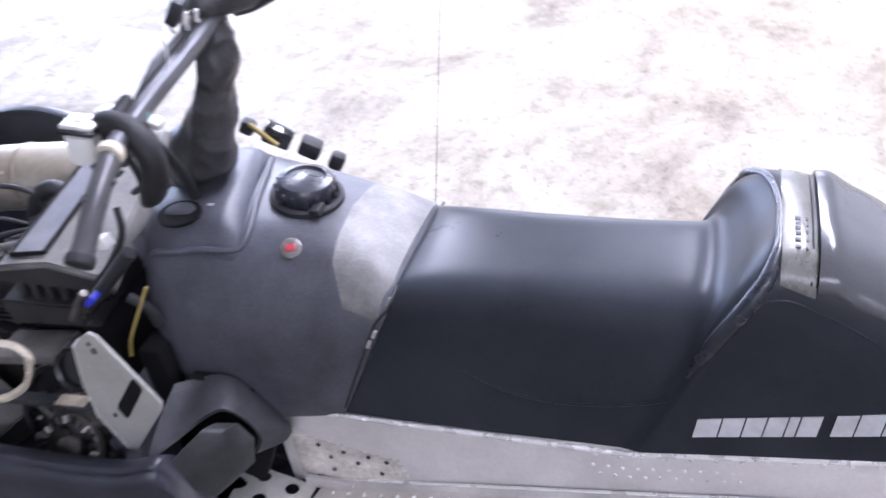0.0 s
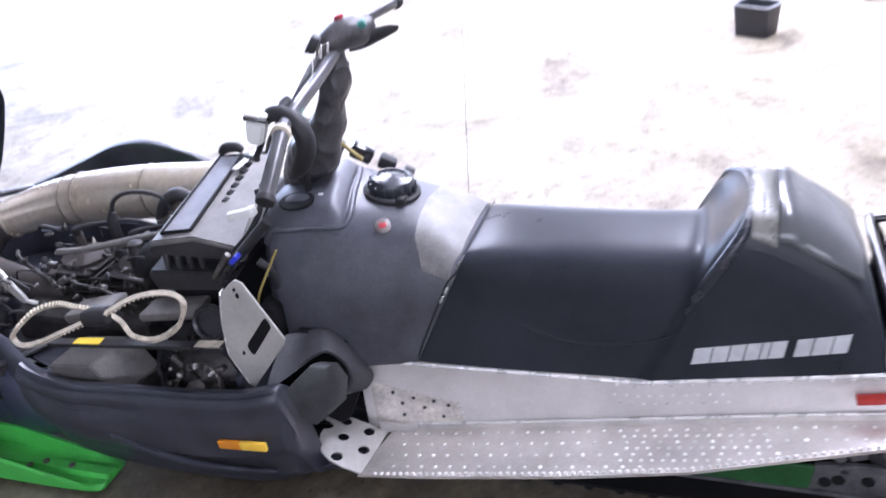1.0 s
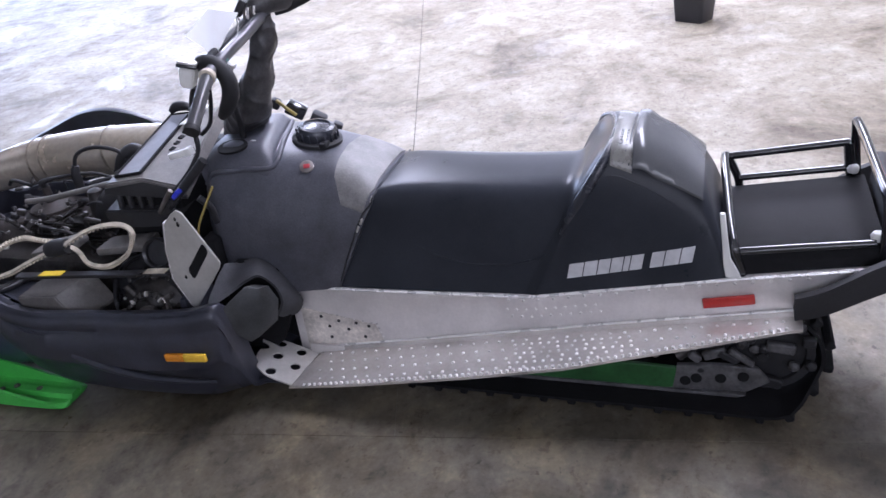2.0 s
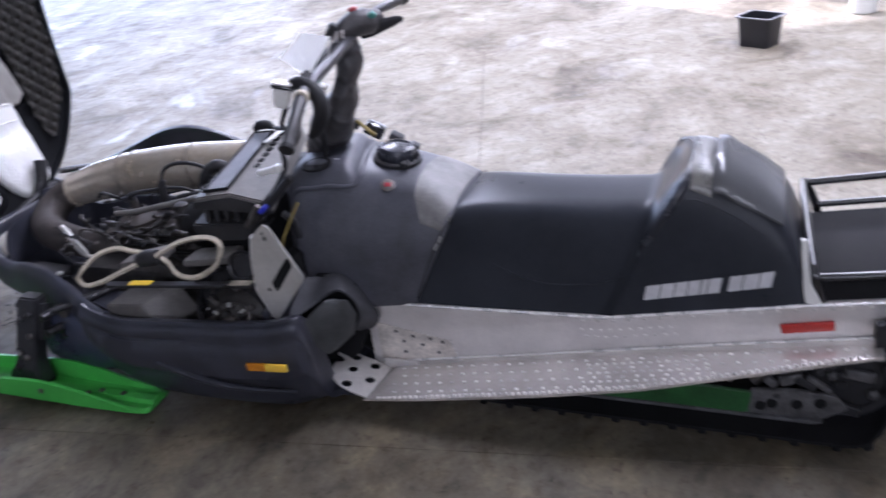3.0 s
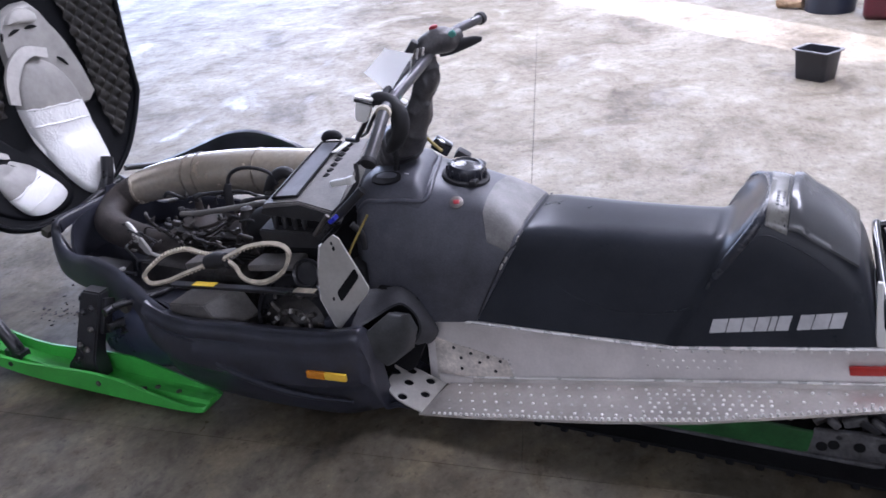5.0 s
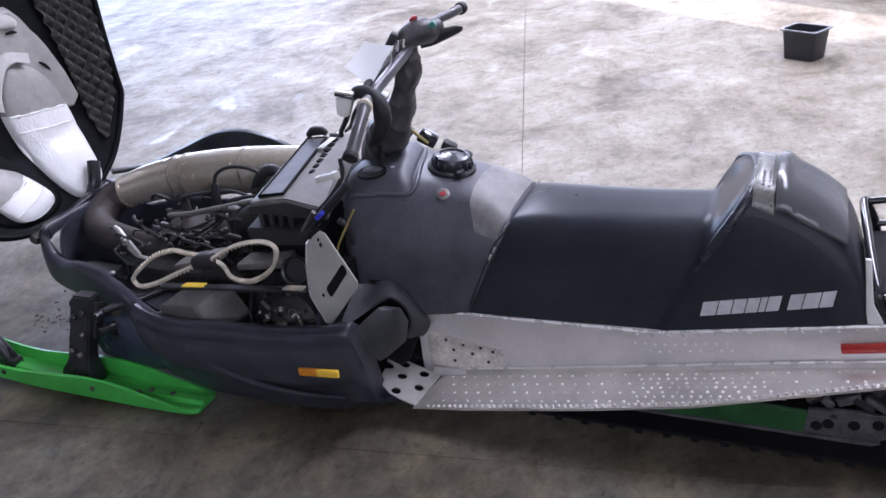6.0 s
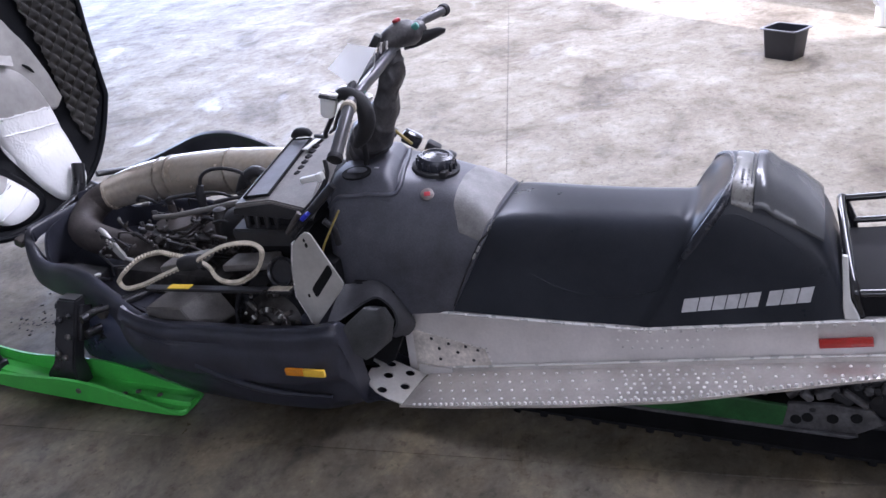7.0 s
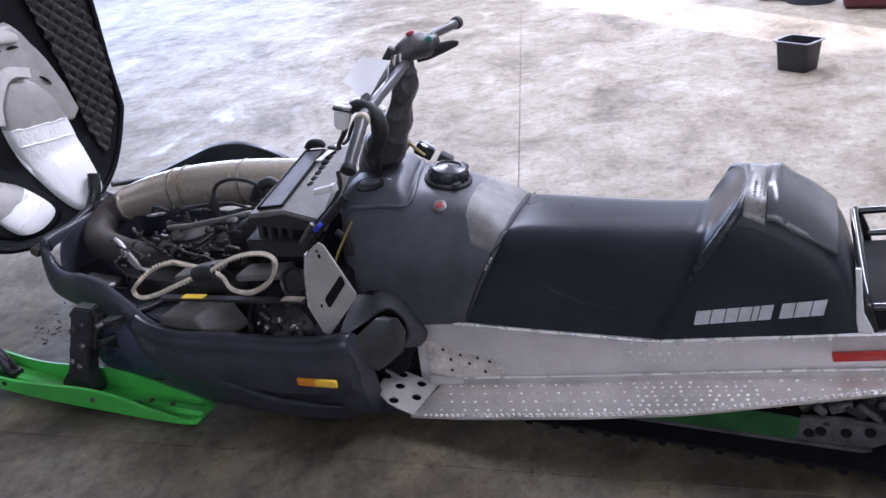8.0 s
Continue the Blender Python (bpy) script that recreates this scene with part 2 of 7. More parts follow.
def foil_material():
    """Crinkled bright foil: flat facets that each catch the light."""
    mat = bpy.data.materials.new("crinkled_foil")
    mat.use_nodes = True
    n, l = mat.node_tree.nodes, mat.node_tree.links
    bsdf = n["Principled BSDF"]
    co = n.new("ShaderNodeTexCoord")
    warp = n.new("ShaderNodeTexNoise")
    warp.inputs["Scale"].default_value, warp.inputs["Detail"].default_value = 9, 3
    l.new(co.outputs["Object"], warp.inputs["Vector"])
    shift = n.new("ShaderNodeMix")
    shift.data_type, shift.blend_type = "RGBA", "ADD"
    shift.inputs["Factor"].default_value = 0.12
    l.new(co.outputs["Object"], shift.inputs["A"])
    l.new(warp.outputs["Color"], shift.inputs["B"])
    cell = n.new("ShaderNodeTexVoronoi")
    cell.inputs["Scale"].default_value = 13
    l.new(shift.outputs["Result"], cell.inputs["Vector"])
    fine = n.new("ShaderNodeTexVoronoi")
    fine.inputs["Scale"].default_value = 70
    l.new(shift.outputs["Result"], fine.inputs["Vector"])
    both = n.new("ShaderNodeMath")
    both.operation = "MULTIPLY_ADD"
    both.inputs[1].default_value = 0.3
    l.new(fine.outputs["Distance"], both.inputs[0])
    l.new(cell.outputs["Distance"], both.inputs[2])
    bp = n.new("ShaderNodeBump")
    bp.inputs["Strength"].default_value, bp.inputs["Distance"].default_value = 0.34, 0.010
    l.new(both.outputs[0], bp.inputs["Height"])
    l.new(bp.outputs["Normal"], bsdf.inputs["Normal"])
    bsdf.inputs["Base Color"].default_value = (0.95, 0.95, 0.94, 1)
    bsdf.inputs["Metallic"].default_value = 0.2
    bsdf.inputs["Roughness"].default_value = 0.33
    return mat


M_FOIL = foil_material()
M_PAPER = paper_material()
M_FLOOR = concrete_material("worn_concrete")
M_WALL = material("painted_steel_wall", (0.68, 0.68, 0.66), 0.6, vary=0.08, scale=1.5)
M_CEIL = material("ceiling_liner", (0.62, 0.62, 0.60), 0.7, vary=0.06, scale=1.5)
M_GUARD = material("scuffed_guard_plastic", (0.040, 0.041, 0.046), 0.56, vary=0.4, scale=18, fine=240, bump=0.4, grain=0.001)
M_SHIELD = material("scuffed_shield_plastic", (0.038, 0.041, 0.042), 0.52, vary=0.4, scale=18, fine=240, bump=0.4, grain=0.001)
M_PAN = material("black_pan_plastic", (0.036, 0.038, 0.051), 0.37, vary=0.35, scale=9, fine=260, bump=0.25, grain=0.0008)
M_TANK = material("dusty_tank_plastic", (0.070, 0.072, 0.087), 0.44, vary=0.4, scale=7, fine=220, bump=0.35, grain=0.001)
M_VINYL = material("seat_vinyl", (0.030, 0.033, 0.040), 0.30, shine=0.12, rough_vary=0.08, vary=0.2, scale=5, fine=340, bump=0.12, grain=0.0007)
# grey that paints the sky's reflection on the tank
M_SKY_SHEEN = material("grey_sky_sheen", (0.165, 0.160, 0.154), 0.5, vary=0.35, scale=16, fine=220, bump=0.3, grain=0.001)
M_PIPING = material("rolled_edge_vinyl", (0.030, 0.033, 0.042), 0.27, rough_vary=0.06, vary=0.15, scale=12, fine=340, bump=0.1, grain=0.0007)
M_VINYL_GREY = material("seat_flap_vinyl", (0.085, 0.088, 0.092), 0.20, rough_vary=0.05, vary=0.15, scale=5, fine=340, bump=0.12, grain=0.0007)
M_ALU = material("tunnel_aluminium", (0.70, 0.672, 0.655), 0.38, 0.5, vary=0.10, scale=8, fine=120, bump=0.08)
M_ALU_DIRTY = material("dirty_aluminium", (0.70, 0.655, 0.60), 0.48, 0.45, vary=0.35, scale=14, fine=120, bump=0.15)
M_PLATE = material("brushed_plate", (0.56, 0.55, 0.52), 0.42, 0.45, vary=0.12, scale=10)
M_BOARD = material("board_aluminium", (0.76, 0.715, 0.68), 0.24, 0.58, rough_vary=0.08, vary=0.16, scale=9, fine=120, bump=0.10)
M_RAIL_GREY = material("dirty_rail", (0.10, 0.098, 0.10), 0.55, 0.2, vary=0.5, scale=22)
M_RAIL = material("dull_green_rail", (0.019, 0.088, 0.023), 0.5, vary=0.35, scale=12)
M_PUNCH = material("burnished_punch", (0.82, 0.80, 0.78), 0.28, 0.4, vary=0.08, scale=20)
M_FENDER = material("blue_black_plastic", (0.040, 0.048, 0.080), 0.30, vary=0.3, scale=9, fine=260, bump=0.2, grain=0.0008)
M_GREEN = material("green_ski_plastic", (0.075, 0.50, 0.075), 0.38, vary=0.18, scale=7, fine=180, bump=0.12, grain=0.001)
M_STEEL = material("black_steel", (0.026, 0.026, 0.029), 0.30, 0.2, vary=0.3, scale=12)
M_TUBE = material("gloss_black_tube", (0.014, 0.014, 0.016), 0.16, 0.0, vary=0.2, scale=12, coat=0.6)
M_BOOT = material("dusty_wrap", (0.042, 0.041, 0.046), 0.40, vary=0.5, scale=14, fine=160, bump=0.35, second=(0.090, 0.086, 0.088))
M_BAR = material("dull_bar_steel", (0.085, 0.086, 0.095), 0.34, 0.35, vary=0.25, scale=14, fine=200, bump=0.1)
M_GRIP = material("smooth_grip", (0.060, 0.060, 0.064), 0.30, vary=0.25, scale=14, fine=220, bump=0.1)
M_RUBBER = material("black_rubber", (0.015, 0.015, 0.017), 0.66, vary=0.3, scale=12, fine=200, bump=0.3)
M_MAT = material("matt_black_mat", (0.008, 0.008, 0.009), 0.62, shine=0.12, vary=0.35, scale=9, fine=200, bump=0.25)
M_TRACK = material("dirty_track_rubber", (0.009, 0.009, 0.010), 0.75, shine=0.2, vary=0.4, scale=14, fine=160, bump=0.3)
M_LINER = material("hood_plastic", (0.005, 0.0055, 0.007), 0.5, shine=0.12, vary=0.3, scale=8)
M_TAPE_PALE = material("pale_tape", (0.52, 0.505, 0.475), 0.5, 0.0, vary=0.15, scale=14, fine=50, bump=0.3, grain=0.003)
M_TAPE_DIM = material("grey_tape_dim_foil", (0.35, 0.34, 0.32), 0.42, 0.2, vary=0.12, scale=14, fine=50, bump=0.35, grain=0.003)
M_FOAM = material("quilted_foam", (0.027, 0.025, 0.022), 0.5, shine=0.3, vary=0.35, scale=20, bump=0.3)
M_PIPE = material("exhaust_steel", (0.80, 0.74, 0.635), 0.25, 0.55, second=(0.50, 0.42, 0.31), vary=0.25, scale=7, fine=70, bump=0.15)
M_WELD = material("weld_bead", (0.24, 0.21, 0.17), 0.4, 0.6, vary=0.4, scale=30)
M_RUST = material("heated_pipe", (0.055, 0.047, 0.043), 0.62, 0.3, vary=0.4, scale=16, fine=120, bump=0.4)
M_ENGINE = material("oily_engine_metal", (0.030, 0.027, 0.025), 0.46, 0.3, vary=0.6, scale=30, fine=140, bump=0.4)
M_CAST = material("cast_aluminium", (0.15, 0.14, 0.13), 0.45, 0.8, vary=0.35, scale=26, fine=140, bump=0.35)
M_BAND_SHEEN = material("sheen_band_vinyl", (0.145, 0.142, 0.128), 0.27, rough_vary=0.08, vary=0.25, scale=9, fine=340, bump=0.12, grain=0.0007)
M_CAP = material("dull_cap_plastic", (0.024, 0.026, 0.034), 0.27, rough_vary=0.08, vary=0.3, scale=14, bump=0.1)
M_AIRBOX = material("dusty_airbox", (0.145, 0.138, 0.128), 0.55, vary=0.35, scale=9, fine=200, bump=0.3, grain=0.001)
M_BOX = material("airbox_plastic", (0.034, 0.034, 0.036), 0.45, shine=0.25, vary=0.3, scale=10, fine=260, bump=0.2)
M_LID = material("airbox_lid", (0.125, 0.122, 0.130), 0.5, vary=0.35, scale=10, fine=260, bump=0.2)
M_COVER = material("clutch_cover", (0.125, 0.118, 0.110), 0.5, vary=0.35, scale=14, fine=200, bump=0.2)
M_BELT = material("belt_cord", (0.47, 0.42, 0.33), 0.7, vary=0.25, scale=40, fine=300, bump=0.4)
M_WHITE = material("white_paper", (0.82, 0.82, 0.80), 0.7, vary=0.03)
M_WPLASTIC = material("white_plastic", (0.75, 0.75, 0.72), 0.4, vary=0.06)
M_MARK = material("pale_marking", (0.55, 0.55, 0.56), 0.45, vary=0.12, scale=30)
M_RED = material("red_reflector", (0.48, 0.028, 0.020), 0.22, vary=0.12, scale=30, fine=300, coat=0.5)
M_ORANGE = material("orange_reflector", (0.72, 0.26, 0.012), 0.22, vary=0.2, scale=20, fine=300, coat=0.5)
M_AMBER = material("bright_amber_reflector", (1.0, 0.60, 0.05), 0.18, vary=0.1, scale=20, fine=300, coat=0.6)
M_YELLOW = material("yellow_sticker", (0.70, 0.50, 0.03), 0.5, vary=0.15, scale=20)
M_BLUE = material("blue_clip", (0.03, 0.04, 0.50), 0.4, vary=0.1)
M_TEAL = material("teal_switch", (0.07, 0.26, 0.22), 0.4, vary=0.1)
M_BUTTON = material("red_button", (0.42, 0.045, 0.055), 0.35, vary=0.1)
M_BADGE = material("badge_silver", (0.20, 0.18, 0.17), 0.4, 0.5, vary=0.2, scale=60)
M_BIN = material("dark_bin_plastic", (0.022, 0.023, 0.030), 0.4, vary=0.15)
M_RIM = material("bin_rim", (0.17, 0.175, 0.19), 0.4, vary=0.6, scale=16)
M_DRUM = material("blue_black_drum", (0.015, 0.020, 0.035), 0.35, vary=0.25)
M_WOOD = material("split_wood", (0.30, 0.20, 0.12), 0.75, vary=0.4, scale=24, bump=0.5)
M_CRATE = material("dark_red_plastic", (0.075, 0.010, 0.018), 0.35, vary=0.2)
M_PANE = material("translucent_door_panel", (0.78, 0.80, 0.82), 0.5, vary=0.04)
M_JOINT = material("dirty_joint", (0.16, 0.145, 0.13), 0.8, vary=0.4, scale=20)
# near-black that stands in for the shade inside holes, slots and gaps
M_VOID_SHADE = material("void_shade", (0.011, 0.011, 0.012), 0.8, shine=0.15, vary=0.2)
M_WIRE = material("yellow_cable", (0.30, 0.23, 0.06), 0.5, vary=0.2)


# ---- the building ----
def slab(bm, u0, u1, v0, v1, z0, z1):
    c = ((u0 + u1) / 2, (v0 + v1) / 2, (z0 + z1) / 2)
    vs = box(bm, c, (u1 - u0, v1 - v0, z1 - z0))
    return bm


def structure(name, bm, mat, label, category):
    bmesh.ops.transform(bm, matrix=B, verts=bm.verts)
    return tagged(part(name, bm, mat), label, category, kind="structure")


U0, U1, V0, V1, HIGH = -9.2, 7.0, -5.0, 10.9, 4.4
bm = bmesh.new()
slab(bm, U0, U1, V0, V1, -0.30, -0.008)
floor = structure("floor", bm, M_JOINT, "worn stained grey-brown concrete shop floor with joints", "floor")

wall = bmesh.new()
for a, b, lo, hi in ((U0, -8.0, 0, HIGH), (-8.0, -2.6, 3.6, HIGH), (-2.6, -2.37, 0, HIGH), (-2.37, -1.45, 3.2, HIGH), (-1.45, 0.1, 0, HIGH), (0.1, 5.1, 3.6, HIGH), (5.1, U1, 0, HIGH)):
    slab(wall, a, b, V1, V1 + 0.2, lo - 0.3 if lo == 0 else lo, hi)
structure("wall_north", wall, M_WALL, "plain painted steel shop wall with doorways", "wall")
bm = bmesh.new()
for a, b, lo, hi in ((U0, -1.4, -0.3, HIGH), (-1.4, 3.4, -0.3, 2.3), (-1.4, 3.4, 3.5, HIGH), (3.4, U1, -0.3, HIGH)):
    slab(bm, a, b, V0 - 0.2, V0, lo, hi)
structure("wall_south", bm, M_WALL, "plain painted steel shop wall with an added unseen high window", "wall")
# unseen window, added to house the rear fill lamp
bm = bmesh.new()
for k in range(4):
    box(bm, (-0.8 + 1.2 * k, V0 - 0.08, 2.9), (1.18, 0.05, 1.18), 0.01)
structure("window_3", bm, M_PANE, "unseen high translucent strip added in the rear wall for fill light", "window")
for name, u0, u1, v0, v1 in (("wall_west", U0 - 0.2, U0, V0 - 0.2, V1 + 0.2), ("wall_east", U1, U1 + 0.2, V0 - 0.2, V1 + 0.2)):
    bm = bmesh.new()
    slab(bm, u0, u1, v0, v1, -0.3, HIGH)
    structure(name, bm, M_WALL, "plain painted steel shop wall", "wall")
bm = bmesh.new()
slab(bm, U0 - 0.2, U1 + 0.2, V0 - 0.2, V1 + 0.2, HIGH, HIGH + 0.2)
structure("ceiling", bm, M_CEIL, "plain pale shop ceiling liner", "ceiling")
# unseen doors; closed panels added so sun enters only by the gap
bm = bmesh.new()
for k in range(4):
    box(bm, (-5.3, V1 + 0.06, 0.45 + 0.9 * k), (5.38, 0.06, 0.88), 0.01)
structure("door_1", bm, M_PANE, "unseen overhead door, its pale translucent panels added to keep out the sun", "door")
bm = bmesh.new()
for k in range(4):
    box(bm, (2.6, V1 + 0.06, 0.45 + 0.9 * k), (4.98, 0.06, 0.88), 0.01)
structure("door_2", bm, M_PANE, "unseen overhead door, its pale translucent panels added to keep out the sun", "door")
# unseen roof strips, added to go with the overhead fill lamps
for k, (strip, mid, ln) in enumerate(((-1.0, 6.9, 4.6), (2.1, 4.1, 7.0))):
    bm = bmesh.new()
    box(bm, (strip, mid, HIGH - 0.012), (1.3, ln, 0.02), 0.004)
    structure("window_%d" % (k + 1), bm, M_PANE, "unseen long translucent roof strip added for fill light", "window")


# ---- the snowmobile ----
C = 1.165            # its middle plane
sled = tagged(new("snowmobile"), "black and bare-aluminium snowmobile with raised hood and green skis", "snowmobile")
sled.location = (0, C, 0)


def sub(name, bm, mat, parent=None, label="", sharp=38):
    """A part of the snowmobile, written in world places."""
    shift = Vector((0, C, 0))
    bmesh.ops.translate(bm, vec=-shift, verts=bm.verts)
    return part(name, bm, mat, parent or sled, label, sharp)


# tunnel: top line and foot line of its side, by x
TUN_TOP = [(-0.50, 0.272), (-0.22, 0.277), (0.15, 0.286), (0.60, 0.364), (0.92, 0.412)]
TUN_FOOT = [(-0.50, 0.062), (-0.05, 0.143), (0.15, 0.180), (0.50, 0.245), (0.75, 0.288)]
HALF = 0.190


def tunnel():
    bm = bmesh.new()
    xs = [-0.50 + 0.0355 * i for i in range(41)]
    t = 0.004
    rings = []
    for x in xs:
        top, = at_x(TUN_TOP, x)
        rings.append([(x, C - HALF, max(top - 0.20, -9)), (x, C - HALF, top), (x, C - HALF + 0.012, top + 0.006),
                      (x, C + HALF - 0.012, top + 0.006), (x, C + HALF, top), (x, C + HALF, top - 0.2),
                      (x, C + HALF - t, top - 0.2), (x, C + HALF - t, top - t), (x, C - HALF + t, top - t), (x, C - HALF + t, top - 0.2)])
    for r, x in zip(rings, xs):
        foot, = at_x(TUN_FOOT, x)
        if x > 0.75:
            foot = at_x(TUN_TOP, x)[0] - 0.085 + (x - 0.75) * 0.25
        for i in (0, 5, 6, 9):
            r[i] = (r[i][0], r[i][1], foot)
    loft(bm, rings)
    ob = sub("tunnel", bm, M_ALU, label="bare riveted aluminium tunnel side, scuffed and dusty")
    # bright rolled edge along the top of the side
    bm = bmesh.new()
    for s in (-1, 1):
        tube(bm, [(x, C + s * (HALF + 0.003), at_x(TUN_TOP, x)[0] + 0.002) for x in (-0.49, -0.22, 0.15, 0.38, 0.60, 0.90)], 0.0045, 8, 4, smooth=False)
    sub("top_edge", bm, M_PUNCH, ob, "bright rolled aluminium edge")
    return ob


TUNNEL = tunnel()


def board_edge(x):
    """Outer edge of the running board: how far it stands out from the middle."""
    return float(np.interp(x, [-0.45, 0.02, 0.25, 0.52, 0.76], [0.355, 0.350, 0.338, 0.292, 0.245]))


def running_board(side):
    bm = bmesh.new()
    rings = []
    for i in range(41):
        x = -0.43 + 1.19 * i / 40
        z, = at_x(TUN_FOOT, x)
        o = board_edge(x)
        yy = lambda d: C + side * d
        slant = 0.034 * max(0, 1 - (x + 0.43) / 0.12)
        x1 = x - slant
        rings.append([(x, yy(HALF + 0.001), z + 0.012), (x, yy(HALF + 0.012), z + 0.001), (x1, yy(o - 0.012), z), (x1, yy(o), z - 0.004), (x1, yy(o), z - 0.011),
                      (x1, yy(o - 0.004), z - 0.011), (x1, yy(o - 0.006), z - 0.006), (x, yy(HALF + 0.004), z - 0.004)])
    loft(bm, rings)
    ob = sub("running_board", bm, M_BOARD, label="punched bare aluminium running board")
    bm = bmesh.new()
    tube(bm, [(x, C + side * (HALF + 0.004), at_x(TUN_FOOT, x)[0] + 0.012) for x in (-0.43, -0.05, 0.15, 0.50, 0.75)], 0.003, 8, smooth=False)
    sub("board_seam", bm, M_PUNCH, ob, "bright folded seam of the board")
    # raised traction punches
    bump = bmesh.new()
    rng = random.Random(4)

    def punch(x, d, r=0.0035):
        z, = at_x(TUN_FOOT, x)
        lathe(bump, [(r * 1.25, 0.0), (r * 1.05, 0.0026), (r * 0.7, 0.0036), (r * 0.2, 0.0042)], pose(x, C + side * d, z), 7)

    for row in range(4):
        d = HALF + 0.030 + row * 0.036
        for k in range(36):
            x = -0.40 + 0.034 * k + (0.017 if row % 2 else 0)
            if x < 0.74 and d < board_edge(x) - 0.014:
                punch(x, d)
    for k in range(14):
        for row in range(3):
            x = 0.12 + 0.021 * k + 0.009 * (row % 2)
            d = HALF + 0.048 + row * 0.036
            if d < board_edge(x) - 0.014:
                punch(x, d, 0.0034)
    k = -0.42
    while k < 0.74:
        z, = at_x(TUN_FOOT, k)
        box(bump, (k, C + side * (board_edge(k) - 0.004), z + 0.001), (0.0075, 0.007, 0.008), 0.002, seg=1)
        k += 0.0155
    tagged(sub("traction_punch", bump, M_PUNCH, ob, "raised bright punches and serrated lip"), kind="stuff")
    return ob


running_board(-1)
running_board(1)

# rivets on the near side of the tunnel
rivets = bmesh.new()
for k in range(22):
    x = 0.10 + 0.037 * k
    if x < 0.80:
        lathe(rivets, [(0.004, 0), (0.0035, 0.0018), (0.0015, 0.0028)], pose(x, C - HALF, at_x(TUN_TOP, x)[0] - 0.010, 90), 7)
for row in range(2):
    for k in range(10):
        x = 0.095 + 0.024 * k + 0.012 * row
        lathe(rivets, [(0.0032, 0), (0.0028, 0.0016), (0.0012, 0.0024)], pose(x, C - HALF, at_x(TUN_TOP, x)[0] - 0.037 - 0.020 * row, 90), 7)
for k in range(9):
    x = -0.40 + 0.012 * k
    lathe(rivets, [(0.003, 0), (0.0015, 0.002)], pose(-0.47 + 0.024 * k, C - HALF, 0.205 - 0.004 * k, 90), 7)
for k in range(5):
    lathe(rivets, [(0.003, 0), (0.0015, 0.002)], pose(-0.262 + 0.004 * k, C - HALF, 0.172 - 0.013 * k, 90), 7)
tagged(sub("rivet", rivets, M_PUNCH, TUNNEL, "small bright rivet heads"), kind="stuff")
bm = bmesh.new()
plate(bm, [(-0.475, 0.075), (-0.475, 0.208), (-0.265, 0.170), (-0.247, 0.112)], C - HALF - 0.0035, 0.003)
sub("reinforcing_patch", bm, M_ALU_DIRTY, TUNNEL, "dirty aluminium reinforcing patch")
bolts = bmesh.new()
for x, z in ((-0.42, 0.185), (-0.40, 0.155), (-0.37, 0.175), (-0.345, 0.150), (-0.32, 0.172), (-0.285, 0.165), (-0.30, 0.130), (-0.40, 0.120)):
    lathe(bolts, [(0.005, 0), (0.004, 0.002), (0.001, 0.003)], pose(x, C - HALF - 0.0035, z, 90), 8)
tagged(sub("dark_bolt", bolts, M_STEEL, TUNNEL, "dark bolt heads"), kind="stuff")

bm = bmesh.new()
box(bm, (0.607, C - HALF - 0.006, 0.3125), (0.112, 0.010, 0.024), 0.003, (0, -10.5, 0))
sub("reflector", bm, M_RED, TUNNEL, "long red side reflector")


